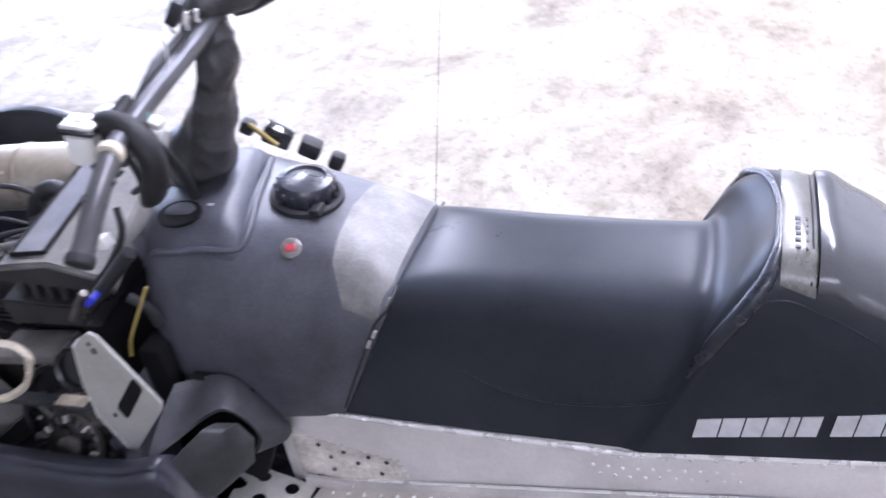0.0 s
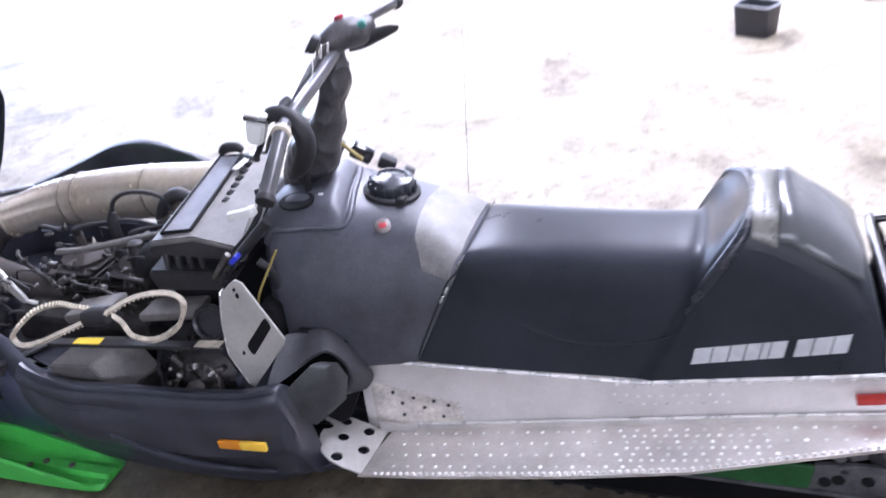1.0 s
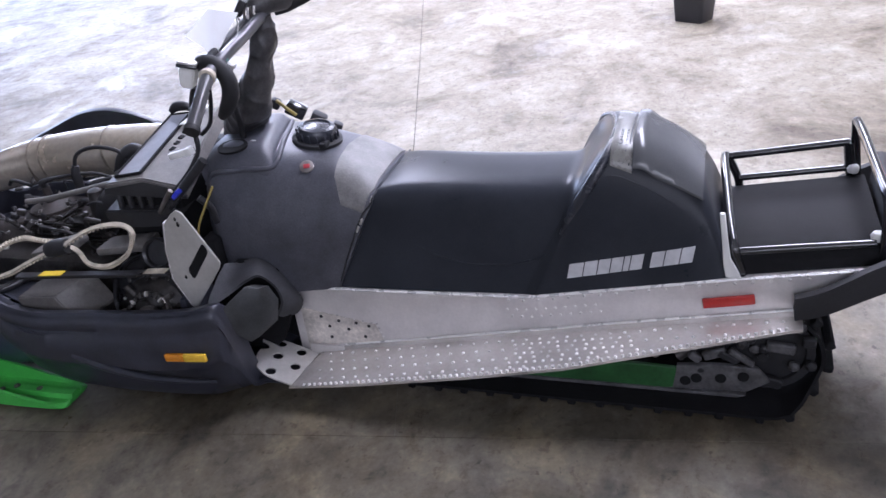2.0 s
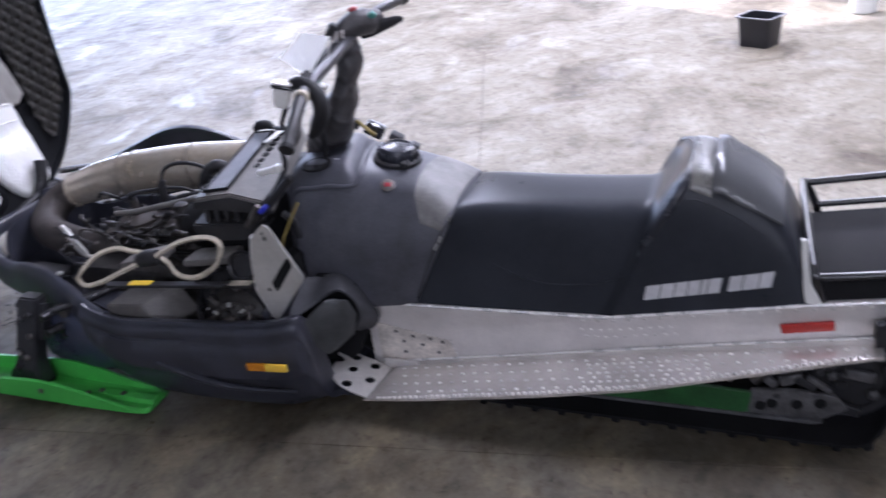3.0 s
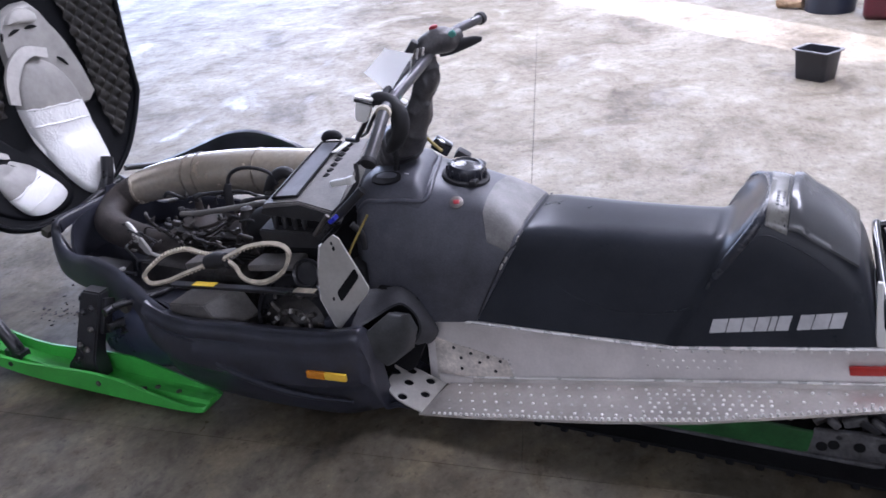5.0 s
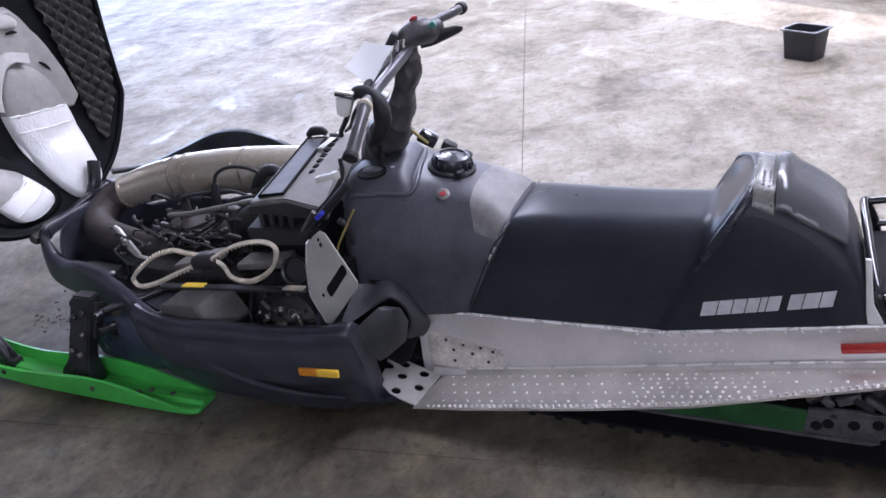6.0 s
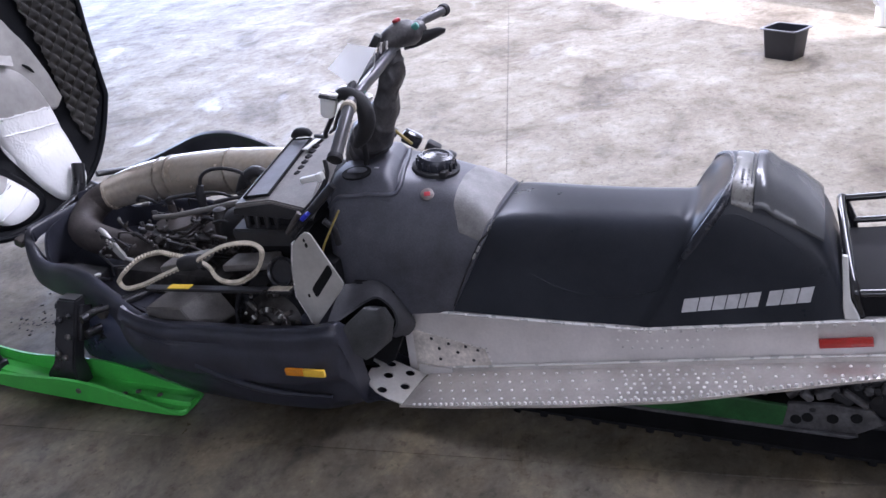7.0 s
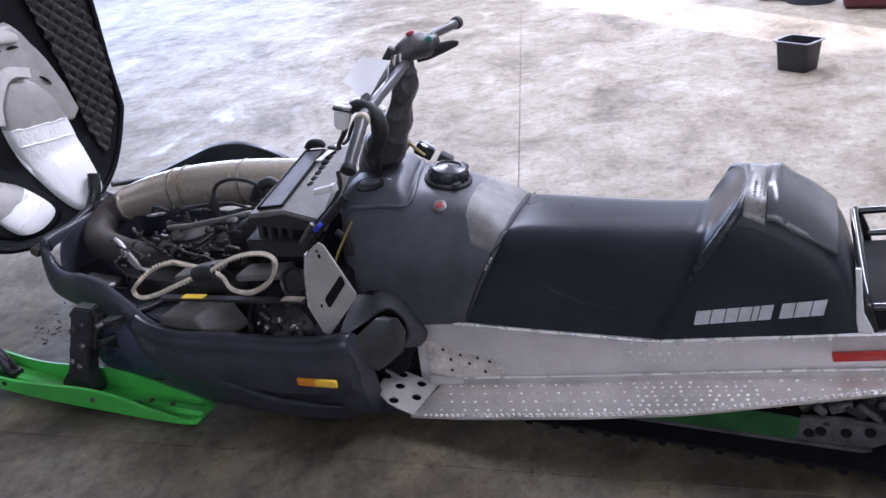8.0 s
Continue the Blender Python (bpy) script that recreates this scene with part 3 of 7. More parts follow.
def seat():
    # x, lean of the ring, half width below, half width above, top, roundness, crown
    rows = [(-0.232, 0.48, 0.186, 0.148, 0.533, 8.6, 0.004), (-0.17, 0.46, 0.186, 0.148, 0.540, 7.0, 0.005), (-0.02, 0.30, 0.186, 0.147, 0.542, 5.8, 0.005),
            (0.12, 0.35, 0.184, 0.145, 0.544, 5.6, 0.005), (0.20, 0.43, 0.183, 0.143, 0.548, 5.6, 0.004), (0.240, 0.46, 0.183, 0.141, 0.552, 5.6, 0.002),
            (0.264, 0.46, 0.183, 0.140, 0.564, 6.0, 0.002), (0.284, 0.46, 0.184, 0.141, 0.592, 5.4, 0.002), (0.304, 0.46, 0.185, 0.145, 0.624, 5.2, 0.003), (0.320, 0.46, 0.188, 0.154, 0.643, 5.0, 0.005), (0.332, 0.46, 0.192, 0.164, 0.650, 5.0, 0.006),
            (0.348, 0.43, 0.193, 0.164, 0.651, 5.0, 0.007), (0.385, 0.33, 0.193, 0.156, 0.646, 5.0, 0.008), (0.46, 0.08, 0.194, 0.148, 0.620, 4.8, 0.006),
            (0.515, -0.10, 0.194, 0.144, 0.585, 4.6, 0.004), (0.550, -0.22, 0.192, 0.142, 0.545, 4.4, 0.002), (0.572, -0.28, 0.190, 0.142, 0.490, 4.2, 0.0), (0.585, -0.25, 0.188, 0.145, 0.440, 4.2, 0.0)]
    fine = spline(rows, 5)
    rings = []
    for x, k, lo, hi, top, p, crown in fine:
        made = []
        for i in range(41):
            w = math.pi * i / 40
            c, s = math.cos(w), math.sin(w)
            yy = math.copysign(abs(c) ** (2 / p), c)
            zz = abs(s) ** (2 / p)
            half = lo + (hi - lo) * zz
            # the side is drawn in under the rider's legs
            if x < 0.30:
                half -= 0.011 * math.sin(math.pi * min(1, zz)) * (1 - max(0, (x - 0.15) / 0.15)) if zz > 0 else 0
            foot = at_x(TUN_TOP, x + k * (0.3 - top))[0] + 0.004
            z = foot + (top - foot) * zz + crown * (1 - yy * yy) * zz
            bow = math.exp(-((x - 0.318) / 0.045) ** 2) * zz * (0.032 * max(0, -yy) ** 1.5 - 0.012 * (1 - yy * yy))
            made.append((x + k * (z - top) - bow, C - yy * half, z))
        rings.append(made)
    bm = bmesh.new()
    loft(bm, rings)
    return bm


seat_bm = seat()
from mathutils.bvhtree import BVHTree
SEAT_TREE = BVHTree.FromBMesh(seat_bm)
SEAT = sub("seat", seat_bm, M_VINYL, label="black vinyl seat with raised rear bolster", sharp=60)


def on_side(tree, x, z, proud):
    hit = tree.ray_cast(Vector((x, 0.3, z)), Vector((0, 1, 0)))
    return Vector((x, hit[0].y - proud, z)) if hit[0] else Vector((x, C - 0.19 - proud, z))


def on_top(tree, x, y, proud):
    hit = tree.ray_cast(Vector((x, y, 1.5)), Vector((0, 0, -1)))
    return Vector((x, y, hit[0].z + proud)) if hit[0] else Vector((x, y, 0.6))


def draped(tree, grid, lift, thick):
    """A thin sheet over a surface from a grid of (x, y) rows."""
    bm = bmesh.new()
    top = [[bm.verts.new(on_top(tree, x, y, lift(i, j) + thick)) for j, (x, y) in enumerate(row)] for i, row in enumerate(grid)]
    low = [[bm.verts.new(on_top(tree, x, y, lift(i, j))) for j, (x, y) in enumerate(row)] for i, row in enumerate(grid)]
    r, c = len(grid), len(grid[0])
    for i in range(r - 1):
        for j in range(c - 1):
            bm.faces.new((top[i][j], top[i][j + 1], top[i + 1][j + 1], top[i + 1][j]))
            bm.faces.new((low[i][j], low[i + 1][j], low[i + 1][j + 1], low[i][j + 1]))
    for i in range(r - 1):
        for j in (0, c - 1):
            bm.faces.new((top[i][j], top[i + 1][j], low[i + 1][j], low[i][j]))
    for j in range(c - 1):
        for i in (0, r - 1):
            bm.faces.new((top[i][j], low[i][j], low[i][j + 1], top[i][j + 1]))
    bmesh.ops.recalc_face_normals(bm, faces=bm.faces)
    return bm


def flap_lift(i, j):
    """The flap's rolled front edge and lifted sides."""
    return 0.003 + 0.011 * math.exp(-((j - 2.2) / 2.2) ** 2) + 0.004 * math.exp(-(min(i, 24 - i) / 1.5) ** 2) + 0.005 * math.exp(-((16 - j) / 1.5) ** 2)


grid = [[(0.3925 + 0.1505 * j / 16, C + 0.141 * (2 * i / 24 - 1)) for j in range(17)] for i in range(25)]
sub("storage_flap", draped(SEAT_TREE, grid, flap_lift, 0.006), M_VINYL_GREY, SEAT, "shiny grey-black vinyl flap over the rear pocket")
# the band's pale colour stands in for the light it reflects
grid = [[(0.344 + 0.047 * j / 6, C + 0.141 * (2 * i / 24 - 1)) for j in range(7)] for i in range(25)]
sub("bolster_band", draped(SEAT_TREE, grid, lambda i, j: 0.0005, 0.0025), M_BAND_SHEEN, SEAT, "stitched vinyl band, pale to stand in for reflected light")
for x in (0.384, 0.391):
    bm = bmesh.new()
    tube(bm, [on_top(SEAT_TREE, x, C + d, 0.003) for d in (-0.135, -0.09, -0.04, 0.0, 0.05, 0.10, 0.135)], 0.0016, 6, 4)
    sub("seam", bm, M_VINYL, SEAT)
for k in range(2):
    for q in range(6):
        bm = bmesh.new()
        p = on_top(SEAT_TREE, 0.364 + 0.012 * k, C - 0.045 - (0.011 if k == 0 else 0.014) * q, 0.0032)
        box(bm, p, (0.007 if k == 0 else 0.003, 0.008, 0.0012), 0.0004, (0, 6, 0), 1)
        sub("stitched_bar", bm, M_VINYL_GREY, SEAT)
# glossy rim that runs over the front of the bolster and down its sides
for s in (-1, 1):
    bm = bmesh.new()
    near = s < 0
    line = [on_top(SEAT_TREE, a, C + s * d, -0.006) for a, d in ((0.344, 0.0), (0.343 if near else 0.337, 0.05), (0.341 if near else 0.324, 0.095))]
    for x, z in ((0.330, 0.622), (0.318, 0.600), (0.298, 0.568), (0.270, 0.522), (0.252, 0.486), (0.236, 0.45)):
        p = on_side(SEAT_TREE, x, z, -0.005 - 0.05 * max(0, 0.53 - z))
        line.append(p if near else Vector((p.x - 0.028 * (z - 0.45) / 0.17, 2 * C - p.y, p.z)))
    tube(bm, line, [0.007, 0.007, 0.008, 0.011, 0.0125, 0.013, 0.0125, 0.0105, 0.007], 16, 6)
    sub("bolster_rim", bm, M_PIPING, SEAT, "glossy black rim of the bolster")
# welt where the bolster's top turns into its side
for s in (-1, 1):
    bm = bmesh.new()
    line = [on_side(SEAT_TREE, x, z, -0.001) for x, z in ((0.318, 0.590), (0.356, 0.592), (0.396, 0.577), (0.440, 0.556), (0.482, 0.530), (0.520, 0.495))]
    tube(bm, [p if s < 0 else Vector((p.x, 2 * C - p.y, p.z)) for p in line], [0.0016, 0.002, 0.002, 0.002, 0.0015, 0.001], 8, 5)
    sub("welt", bm, M_VINYL, SEAT, "welt along the bolster's side")
bm = bmesh.new()
tube(bm, [on_side(SEAT_TREE, x, z, -0.0012) for x, z in ((-0.142, 0.405), (-0.068, 0.372), (0.018, 0.356), (0.127, 0.366), (0.205, 0.400), (0.240, 0.440))], [0.001, 0.0025, 0.0028, 0.0028, 0.002, 0.001], 8, 8)
sub("side_seam", bm, M_VINYL, SEAT)
# pale maker's marking on the bolster's side: plain slanted bars
x = 0.247
for wide in (0.034, 0.030, 0.027, 0.026, 0.013, 0.027, -0.015, 0.028, 0.032, 0.027):
    if wide < 0:
        x -= wide
        continue
    bm = bmesh.new()
    z0 = 0.346 + (x - 0.247) * 0.205
    h = 0.036
    for a, b in ((0, 1),):
        corners = [(x, z0), (x + wide, z0 + wide * 0.2), (x + wide + 0.006, z0 + wide * 0.2 + h), (x + 0.006, z0 + h)]
        vs = [bm.verts.new(on_side(SEAT_TREE, p, q, 0.0018)) for p, q in corners]
        back = [bm.verts.new(on_side(SEAT_TREE, p, q, -0.001)) for p, q in corners]
        bm.faces.new(vs)
        for i in range(4):
            bm.faces.new((vs[i], back[i], back[(i + 1) % 4], vs[(i + 1) % 4]))
    bmesh.ops.recalc_face_normals(bm, faces=bm.faces)
    sub("marking_bar", bm, M_MARK, SEAT, "pale printed bar of the side marking")
    x += wide + 0.0025

# seat back plate
bm = bmesh.new()
plate(bm, [(0.598, 0.372), (0.592, 0.40), (0.585, 0.47), (0.578, 0.53), (0.590, 0.53), (0.598, 0.47), (0.606, 0.42), (0.625, 0.385), (0.630, 0.372)], C - 0.195, 0.010, 0.002)
sub("seat_bracket", bm, M_WPLASTIC, label="off-white bracket behind the seat")


def tank():
    rows = [(-0.700, -0.10, 0.195, 0.150, 0.590, 5.0, 0.010, 0.290), (-0.66, -0.05, 0.215, 0.165, 0.612, 6.5, 0.012, 0.280), (-0.58, 0.05, 0.222, 0.166, 0.618, 7.0, 0.014, 0.270), (-0.48, 0.15, 0.222, 0.158, 0.605, 6.5, 0.018, 0.268),
            (-0.40, 0.28, 0.218, 0.152, 0.592, 6.0, 0.018, 0.270), (-0.32, 0.38, 0.208, 0.148, 0.573, 6.0, 0.013, 0.274), (-0.25, 0.46, 0.196, 0.148, 0.543, 7.5, 0.007, 0.276), (-0.228, 0.48, 0.190, 0.148, 0.527, 8.6, 0.005, 0.276)]
    rings = []
    for x, k, lo, hi, top, p, crown, foot in spline(rows, 6):
        made = []
        for i in range(33):
            w = math.pi * i / 32
            c, s = math.cos(w), math.sin(w)
            yy = math.copysign(abs(c) ** (2 / p), c)
            zz = abs(s) ** (2 / p)
            half = lo + (hi - lo) * zz ** 1.6 + 0.010 * math.sin(math.pi * zz)
            z = foot + (top - foot) * zz + crown * (1 - yy * yy) * zz
            made.append((x + k * (z - top), C - yy * half, z))
        rings.append(made)
    bm = bmesh.new()
    loft(bm, rings)
    return bm


tank_bm = tank()
TANK_TREE = BVHTree.FromBMesh(tank_bm)
TANK = sub("fuel_tank", tank_bm, M_TANK, label="dusty textured black plastic fuel tank and console", sharp=60)

# fuel cap with ribbed skirt on a raised collar
CAPX = -0.430
capz = on_top(TANK_TREE, CAPX, C, 0)
lean = pose(CAPX, C, capz.z - 0.006, 0, 9, 0)
bm = bmesh.new()
lathe(bm, [(0.066, 0.0), (0.066, 0.010), (0.060, 0.014), (0.055, 0.012)], lean, 32)
sub("collar", bm, M_RUBBER, TANK)
bm = bmesh.new()
lathe(bm, [(0.050, 0.008), (0.052, 0.012), (0.051, 0.034), (0.046, 0.042), (0.036, 0.045), (0.033, 0.041), (0.020, 0.044), (0.003, 0.047)], lean, 32)
sub("fuel_cap", bm, M_CAP, TANK, "round glossy black fuel cap")
for k in range(16):
    w = 2 * math.pi * k / 16
    bm = bmesh.new()
    box(bm, lean @ Vector((0.052 * math.cos(w), 0.052 * math.sin(w), 0.022)), (0.007, 0.005, 0.022), 0.001, (0, 0, math.degrees(w)), 1)
    sub("cap_rib", bm, M_CAP, TANK)
bm = bmesh.new()
box(bm, lean @ Vector((0.040, -0.045, 0.014)), (0.020, 0.030, 0.016), 0.004)
sub("cap_catch", bm, M_RUBBER, TANK)

# round badge on the shoulder of the tank
spot = TANK_TREE.ray_cast(Vector((-0.320, 0.850, 0.680)), Vector((-0.085, 0.184, -0.086)).normalized())
q = spot[1].to_track_quat("Z", "Y").to_matrix().to_4x4()
bm = bmesh.new()
lathe(bm, [(0.018, 0), (0.018, 0.003), (0.0155, 0.0042), (0.001, 0.0042)], Matrix.Translation(spot[0]) @ q, 24)
sub("badge", bm, M_BADGE, TANK, "round silver badge with red centre")
bm = bmesh.new()
box(bm, (0, 0, 0.0045), (0.016, 0.012, 0.002), 0.0005)
bmesh.ops.transform(bm, matrix=Matrix.Translation(spot[0]) @ q, verts=bm.verts)
sub("badge_centre", bm, M_BUTTON, TANK)

# raised platform of the console under the steering post
grid = [[(-0.700 + (0.206 - 0.075 * max(0, i / 24 - 0.1)) * j / 16, C - 0.156 + 0.290 * i / 24) for j in range(17)] for i in range(25)]


def platform_lift(i, j):
    """Flat on top, with rounded shoulders that run down to the tank."""
    edge = min(i / 3.0, (24 - i) / 3.0, (16 - j) / 2.5, 1.0)
    return 0.024 * (3 * edge ** 2 - 2 * edge ** 3) - 0.004


sub("console_platform", draped(TANK_TREE, grid, platform_lift, 0.004), M_TANK, TANK, "raised dusty console top", sharp=60)
# raised console lip round the steering boot; dark disc painted as a recess's shade
lip = [(-0.690, -0.152), (-0.655, -0.158), (-0.610, -0.160), (-0.566, -0.154), (-0.525, -0.148), (-0.495, -0.138), (-0.488, -0.108), (-0.506, -0.04), (-0.524, 0.03), (-0.548, 0.10)]
bm = bmesh.new()
tube(bm, [on_top(TANK_TREE, a, C + b, 0.002) for a, b in lip], 0.0065, 10, 6)
sub("console_lip", bm, M_TANK, TANK)
# a paler sheet paints the sky's sheen on the tank's rear facet
grid = []
for i in range(41):
    d = -0.163 + 0.299 * i / 40
    front = -0.345 + 0.010 * abs(d) / 0.15 + 0.5 * max(0, -0.125 - d)
    grid.append([(front + (-0.236 - 0.5 * max(0, abs(d) - 0.118) - front) * j / 8, C + d) for j in range(9)])
sub("facet_sheen", draped(TANK_TREE, grid, lambda i, j: 0.0, 0.0035), M_SKY_SHEEN, TANK, "paler sheet standing in for sky reflected on the tank's rear facet")
bm = bmesh.new()
lathe(bm, [(0.046, -0.004), (0.045, 0.0012), (0.040, 0.0018), (0.034, 0.0006), (0.004, 0.0004)], Matrix.Translation(on_top(TANK_TREE, -0.610, C - 0.118, 0.022)) @ pose(0, 0, 0, 14, -4, 0) @ Matrix.Diagonal((0.95, 0.66, 1, 1)), 24)
sub("recess", bm, M_VOID_SHADE, TANK, "round recess in the console, its shade drawn as a dark disc")
bm = bmesh.new()
box(bm, on_top(TANK_TREE, -0.560, C - 0.095, 0.023), (0.012, 0.006, 0.004), 0.001)
sub("clip", bm, M_MARK, TANK)

# lacing and gap between tank and seat
bm = bmesh.new()
edge = [on_side(TANK_TREE, a, b, 0.002) for a, b in ((-0.340, 0.30), (-0.315, 0.36), (-0.288, 0.42), (-0.262, 0.48))] + [Vector((-0.236, C - 0.158, 0.510)), Vector((-0.231, C - 0.140, 0.526)), Vector((-0.230, C, 0.532)), Vector((-0.231, C + 0.14, 0.525))]
tube(bm, edge, 0.0022, 8, 6)
sub("seat_lacing", bm, M_RUBBER, TANK, "black lacing where the tank meets the seat")
for a, b in ((-0.262, 0.468), (-0.272, 0.45), (-0.238, 0.515)):
    bm = bmesh.new()
    p = on_side(TANK_TREE, a, b, 0.006)
    box(bm, p, (0.006, 0.006, 0.020), 0.002, (0, 25, 0), 1)
    sub("lace_hook", bm, M_PLATE, TANK)


# belly pan: near and far shells and the nose bow
def pan_side(side):
    # x, rim out, rim height, widest out, widest height, bottom height
    rows = [(-0.480, 0.325, 0.060, 0.327, 0.055, 0.044), (-0.530, 0.335, 0.074, 0.340, 0.066, 0.048), (-0.551, 0.372, 0.100, 0.378, 0.088, 0.054), (-0.560, 0.396, 0.225, 0.406, 0.175, 0.060), (-0.573, 0.414, 0.312, 0.428, 0.224, 0.064), (-0.590, 0.426, 0.334, 0.440, 0.232, 0.064), (-0.66, 0.440, 0.322, 0.458, 0.218, 0.050), (-0.80, 0.440, 0.305, 0.460, 0.202, 0.038), (-0.95, 0.434, 0.290, 0.456, 0.196, 0.030),
            (-1.05, 0.426, 0.277, 0.450, 0.192, 0.028), (-1.14, 0.420, 0.266, 0.444, 0.190, 0.030), (-1.22, 0.412, 0.266, 0.433, 0.194, 0.045), (-1.285, 0.402, 0.276, 0.416, 0.210, 0.090), (-1.32, 0.394, 0.286, 0.402, 0.236, 0.150)]
    rings = []
    for x, ro, rz, wo, wz, bz in spline(rows, 5):
        pts = [(ro - 0.045, rz - 0.012), (ro - 0.030, rz + 0.004), (ro - 0.010, rz + 0.006), (ro, rz - 0.004), (ro + 0.006, rz - min(0.018, 0.3 * (rz - wz))), (ro + 0.002, rz - min(0.034, 0.45 * (rz - wz))), (wo - 0.010, (rz + wz) / 2), (wo, wz),
               (wo - 0.002, wz - 0.22 * (wz - bz)), (wo - 0.020, wz - 0.30 * (wz - bz)), (wo - 0.024, wz - 0.46 * (wz - bz)), (wo - 0.034, wz - 0.74 * (wz - bz)), (wo - 0.056, bz + 0.010), (wo - 0.16, bz), (0.0, bz - 0.01)]
        back = [(max(p - 0.006, 0), z + 0.006) for p, z in pts[::-1]]
        rings.append([(x, C + side * p, z) for p, z in pts + back])
    bm = bmesh.new()
    loft(bm, rings)
    return sub("belly_pan", bm, M_PAN, label="black moulded plastic belly pan", sharp=50)


PAN = pan_side(-1)
pan_side(1)


def nose_bow(side):
    """The arm of the pan that runs forward from the side to the nose."""
    rows = [(-1.12, 0.405, 0.205, 0.030, 0.010), (-1.24, 0.392, 0.222, 0.056, 0.014), (-1.332, 0.365, 0.242, 0.058, 0.015), (-1.412, 0.330, 0.246, 0.066, 0.016), (-1.500, 0.300, 0.262, 0.070, 0.016), (-1.570, 0.280, 0.277, 0.064, 0.016), (-1.647, 0.260, 0.288, 0.053, 0.016), (-1.730, 0.236, 0.280, 0.045, 0.016),
            (-1.795, 0.216, 0.292, 0.042, 0.016), (-1.828, 0.198, 0.335, 0.040, 0.015), (-1.838, 0.186, 0.376, 0.032, 0.014), (-1.846, 0.150, 0.392, 0.022, 0.014), (-1.850, 0.06, 0.392, 0.020, 0.014), (-1.850, 0.0, 0.392, 0.02, 0.014)]
    path = spline(rows, 6)
    rings = []
    for i, p in enumerate(path):
        a, b = path[max(i - 1, 0)], path[min(i + 1, len(path) - 1)]
        d = Vector((b[0] - a[0], side * (b[1] - a[1]), 0)).normalized()
        out = Vector((d.y, -d.x, 0)) * (1 if side < 0 else -1)
        if out.y * side < 0 and abs(out.y) > 0.2:
            out = -out
        ring = []
        for k in range(14):
            w = 2 * math.pi * k / 14
            c, s = math.cos(w), math.sin(w)
            ring.append(Vector((p[0], C + side * p[1], p[2])) + out * (math.copysign(abs(c) ** 0.5, c) * p[4] - 0.2 * s * p[3]) + Vector((0, 0, math.copysign(abs(s) ** 0.6, s) * p[3])))
        rings.append(ring)
    bm = bmesh.new()
    loft(bm, rings)
    return sub("nose_bow", bm, M_PAN, label="black plastic front edge of the pan", sharp=60)


nose_bow(-1)
nose_bow(1)
BAY = [(-1.28, 0.350, 0.255), (-1.36, 0.325, 0.265), (-1.50, 0.285, 0.290), (-1.60, 0.262, 0.298), (-1.67, 0.240, 0.290), (-1.75, 0.216, 0.285), (-1.80, 0.190, 0.325), (-1.832, 0.130, 0.385), (-1.842, 0.05, 0.40)]
bm = bmesh.new()
rings = []
for x, o, z in spline([(x, -o, z) for x, o, z in BAY] + [(x, o, z) for x, o, z in BAY[::-1]], 5):
    low = 0.15 if o > 0 else 0.245
    o *= 1 if o > 0 else 0.92
    z += 0.05 if o > 0.05 else 0.0
    rings.append([(x, C + o, low), (x, C + o, z - 0.01), (x + 0.008, C + o * 0.97, z - 0.01), (x + 0.008, C + o * 0.97, low)])
loft(bm, rings)
sub("nose_wall", bm, M_PAN, label="dark front wall of the engine bay")
bm = bmesh.new()
rings = []
for x, o in [(-0.70, 0.40), (-1.10, 0.39)] + [(x, o) for x, o, z in BAY]:
    low = 0.155 if x > -1.2 else 0.238
    rings.append([(x, C - o * 0.88, low), (x, C + o, low), (x, C + o, low + 0.012), (x, C - o * 0.88, low + 0.012)])
loft(bm, rings)
box(bm, (-0.70, C, 0.22), (0.02, 0.74, 0.22), 0.006)
sub("pan_floor", bm, M_PAN, label="dark bottom of the engine bay")
# far fender rising behind the pipe
bm = bmesh.new()
rings = []
for x, z, lowz in spline([(-1.08, 0.440, 0.30), (-1.20, 0.470, 0.30), (-1.30, 0.515, 0.30), (-1.43, 0.543, 0.30), (-1.56, 0.530, 0.28), (-1.68, 0.485, 0.26), (-1.82, 0.430, 0.26), (-1.95, 0.385, 0.26)], 6):
    o = 0.455 - 0.16 * max(0, -1.55 - x)
    rings.append([(x, C + o - 0.02, lowz), (x, C + o - 0.01, z - 0.03), (x, C + o - 0.03, z - 0.006), (x, C + o - 0.015, z), (x, C + o + 0.005, z - 0.012), (x, C + o + 0.02, z - 0.06), (x, C + o + 0.025, lowz)])
loft(bm, rings)
sub("side_fender", bm, M_PAN, label="black curved fender along the engine bay", sharp=60)
# added near-black block, painting shade into the gap beside the tank
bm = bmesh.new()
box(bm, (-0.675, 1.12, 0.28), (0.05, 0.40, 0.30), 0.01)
sub("shade_block", bm, M_VOID_SHADE, label="dark block added for the shade behind the side panel")
# moulded scoop lip low on the pan's side
bm = bmesh.new()
tube(bm, [(-1.03, 0.722, 0.179), (-0.938, 0.714, 0.159), (-0.828, 0.710, 0.142), (-0.72, 0.710, 0.140), (-0.602, 0.717, 0.144)], [0.013, 0.012, 0.010, 0.008, 0.004], 12, 6)
sub("scoop_lip", bm, M_PAN, PAN, "moulded lip on the pan's side")
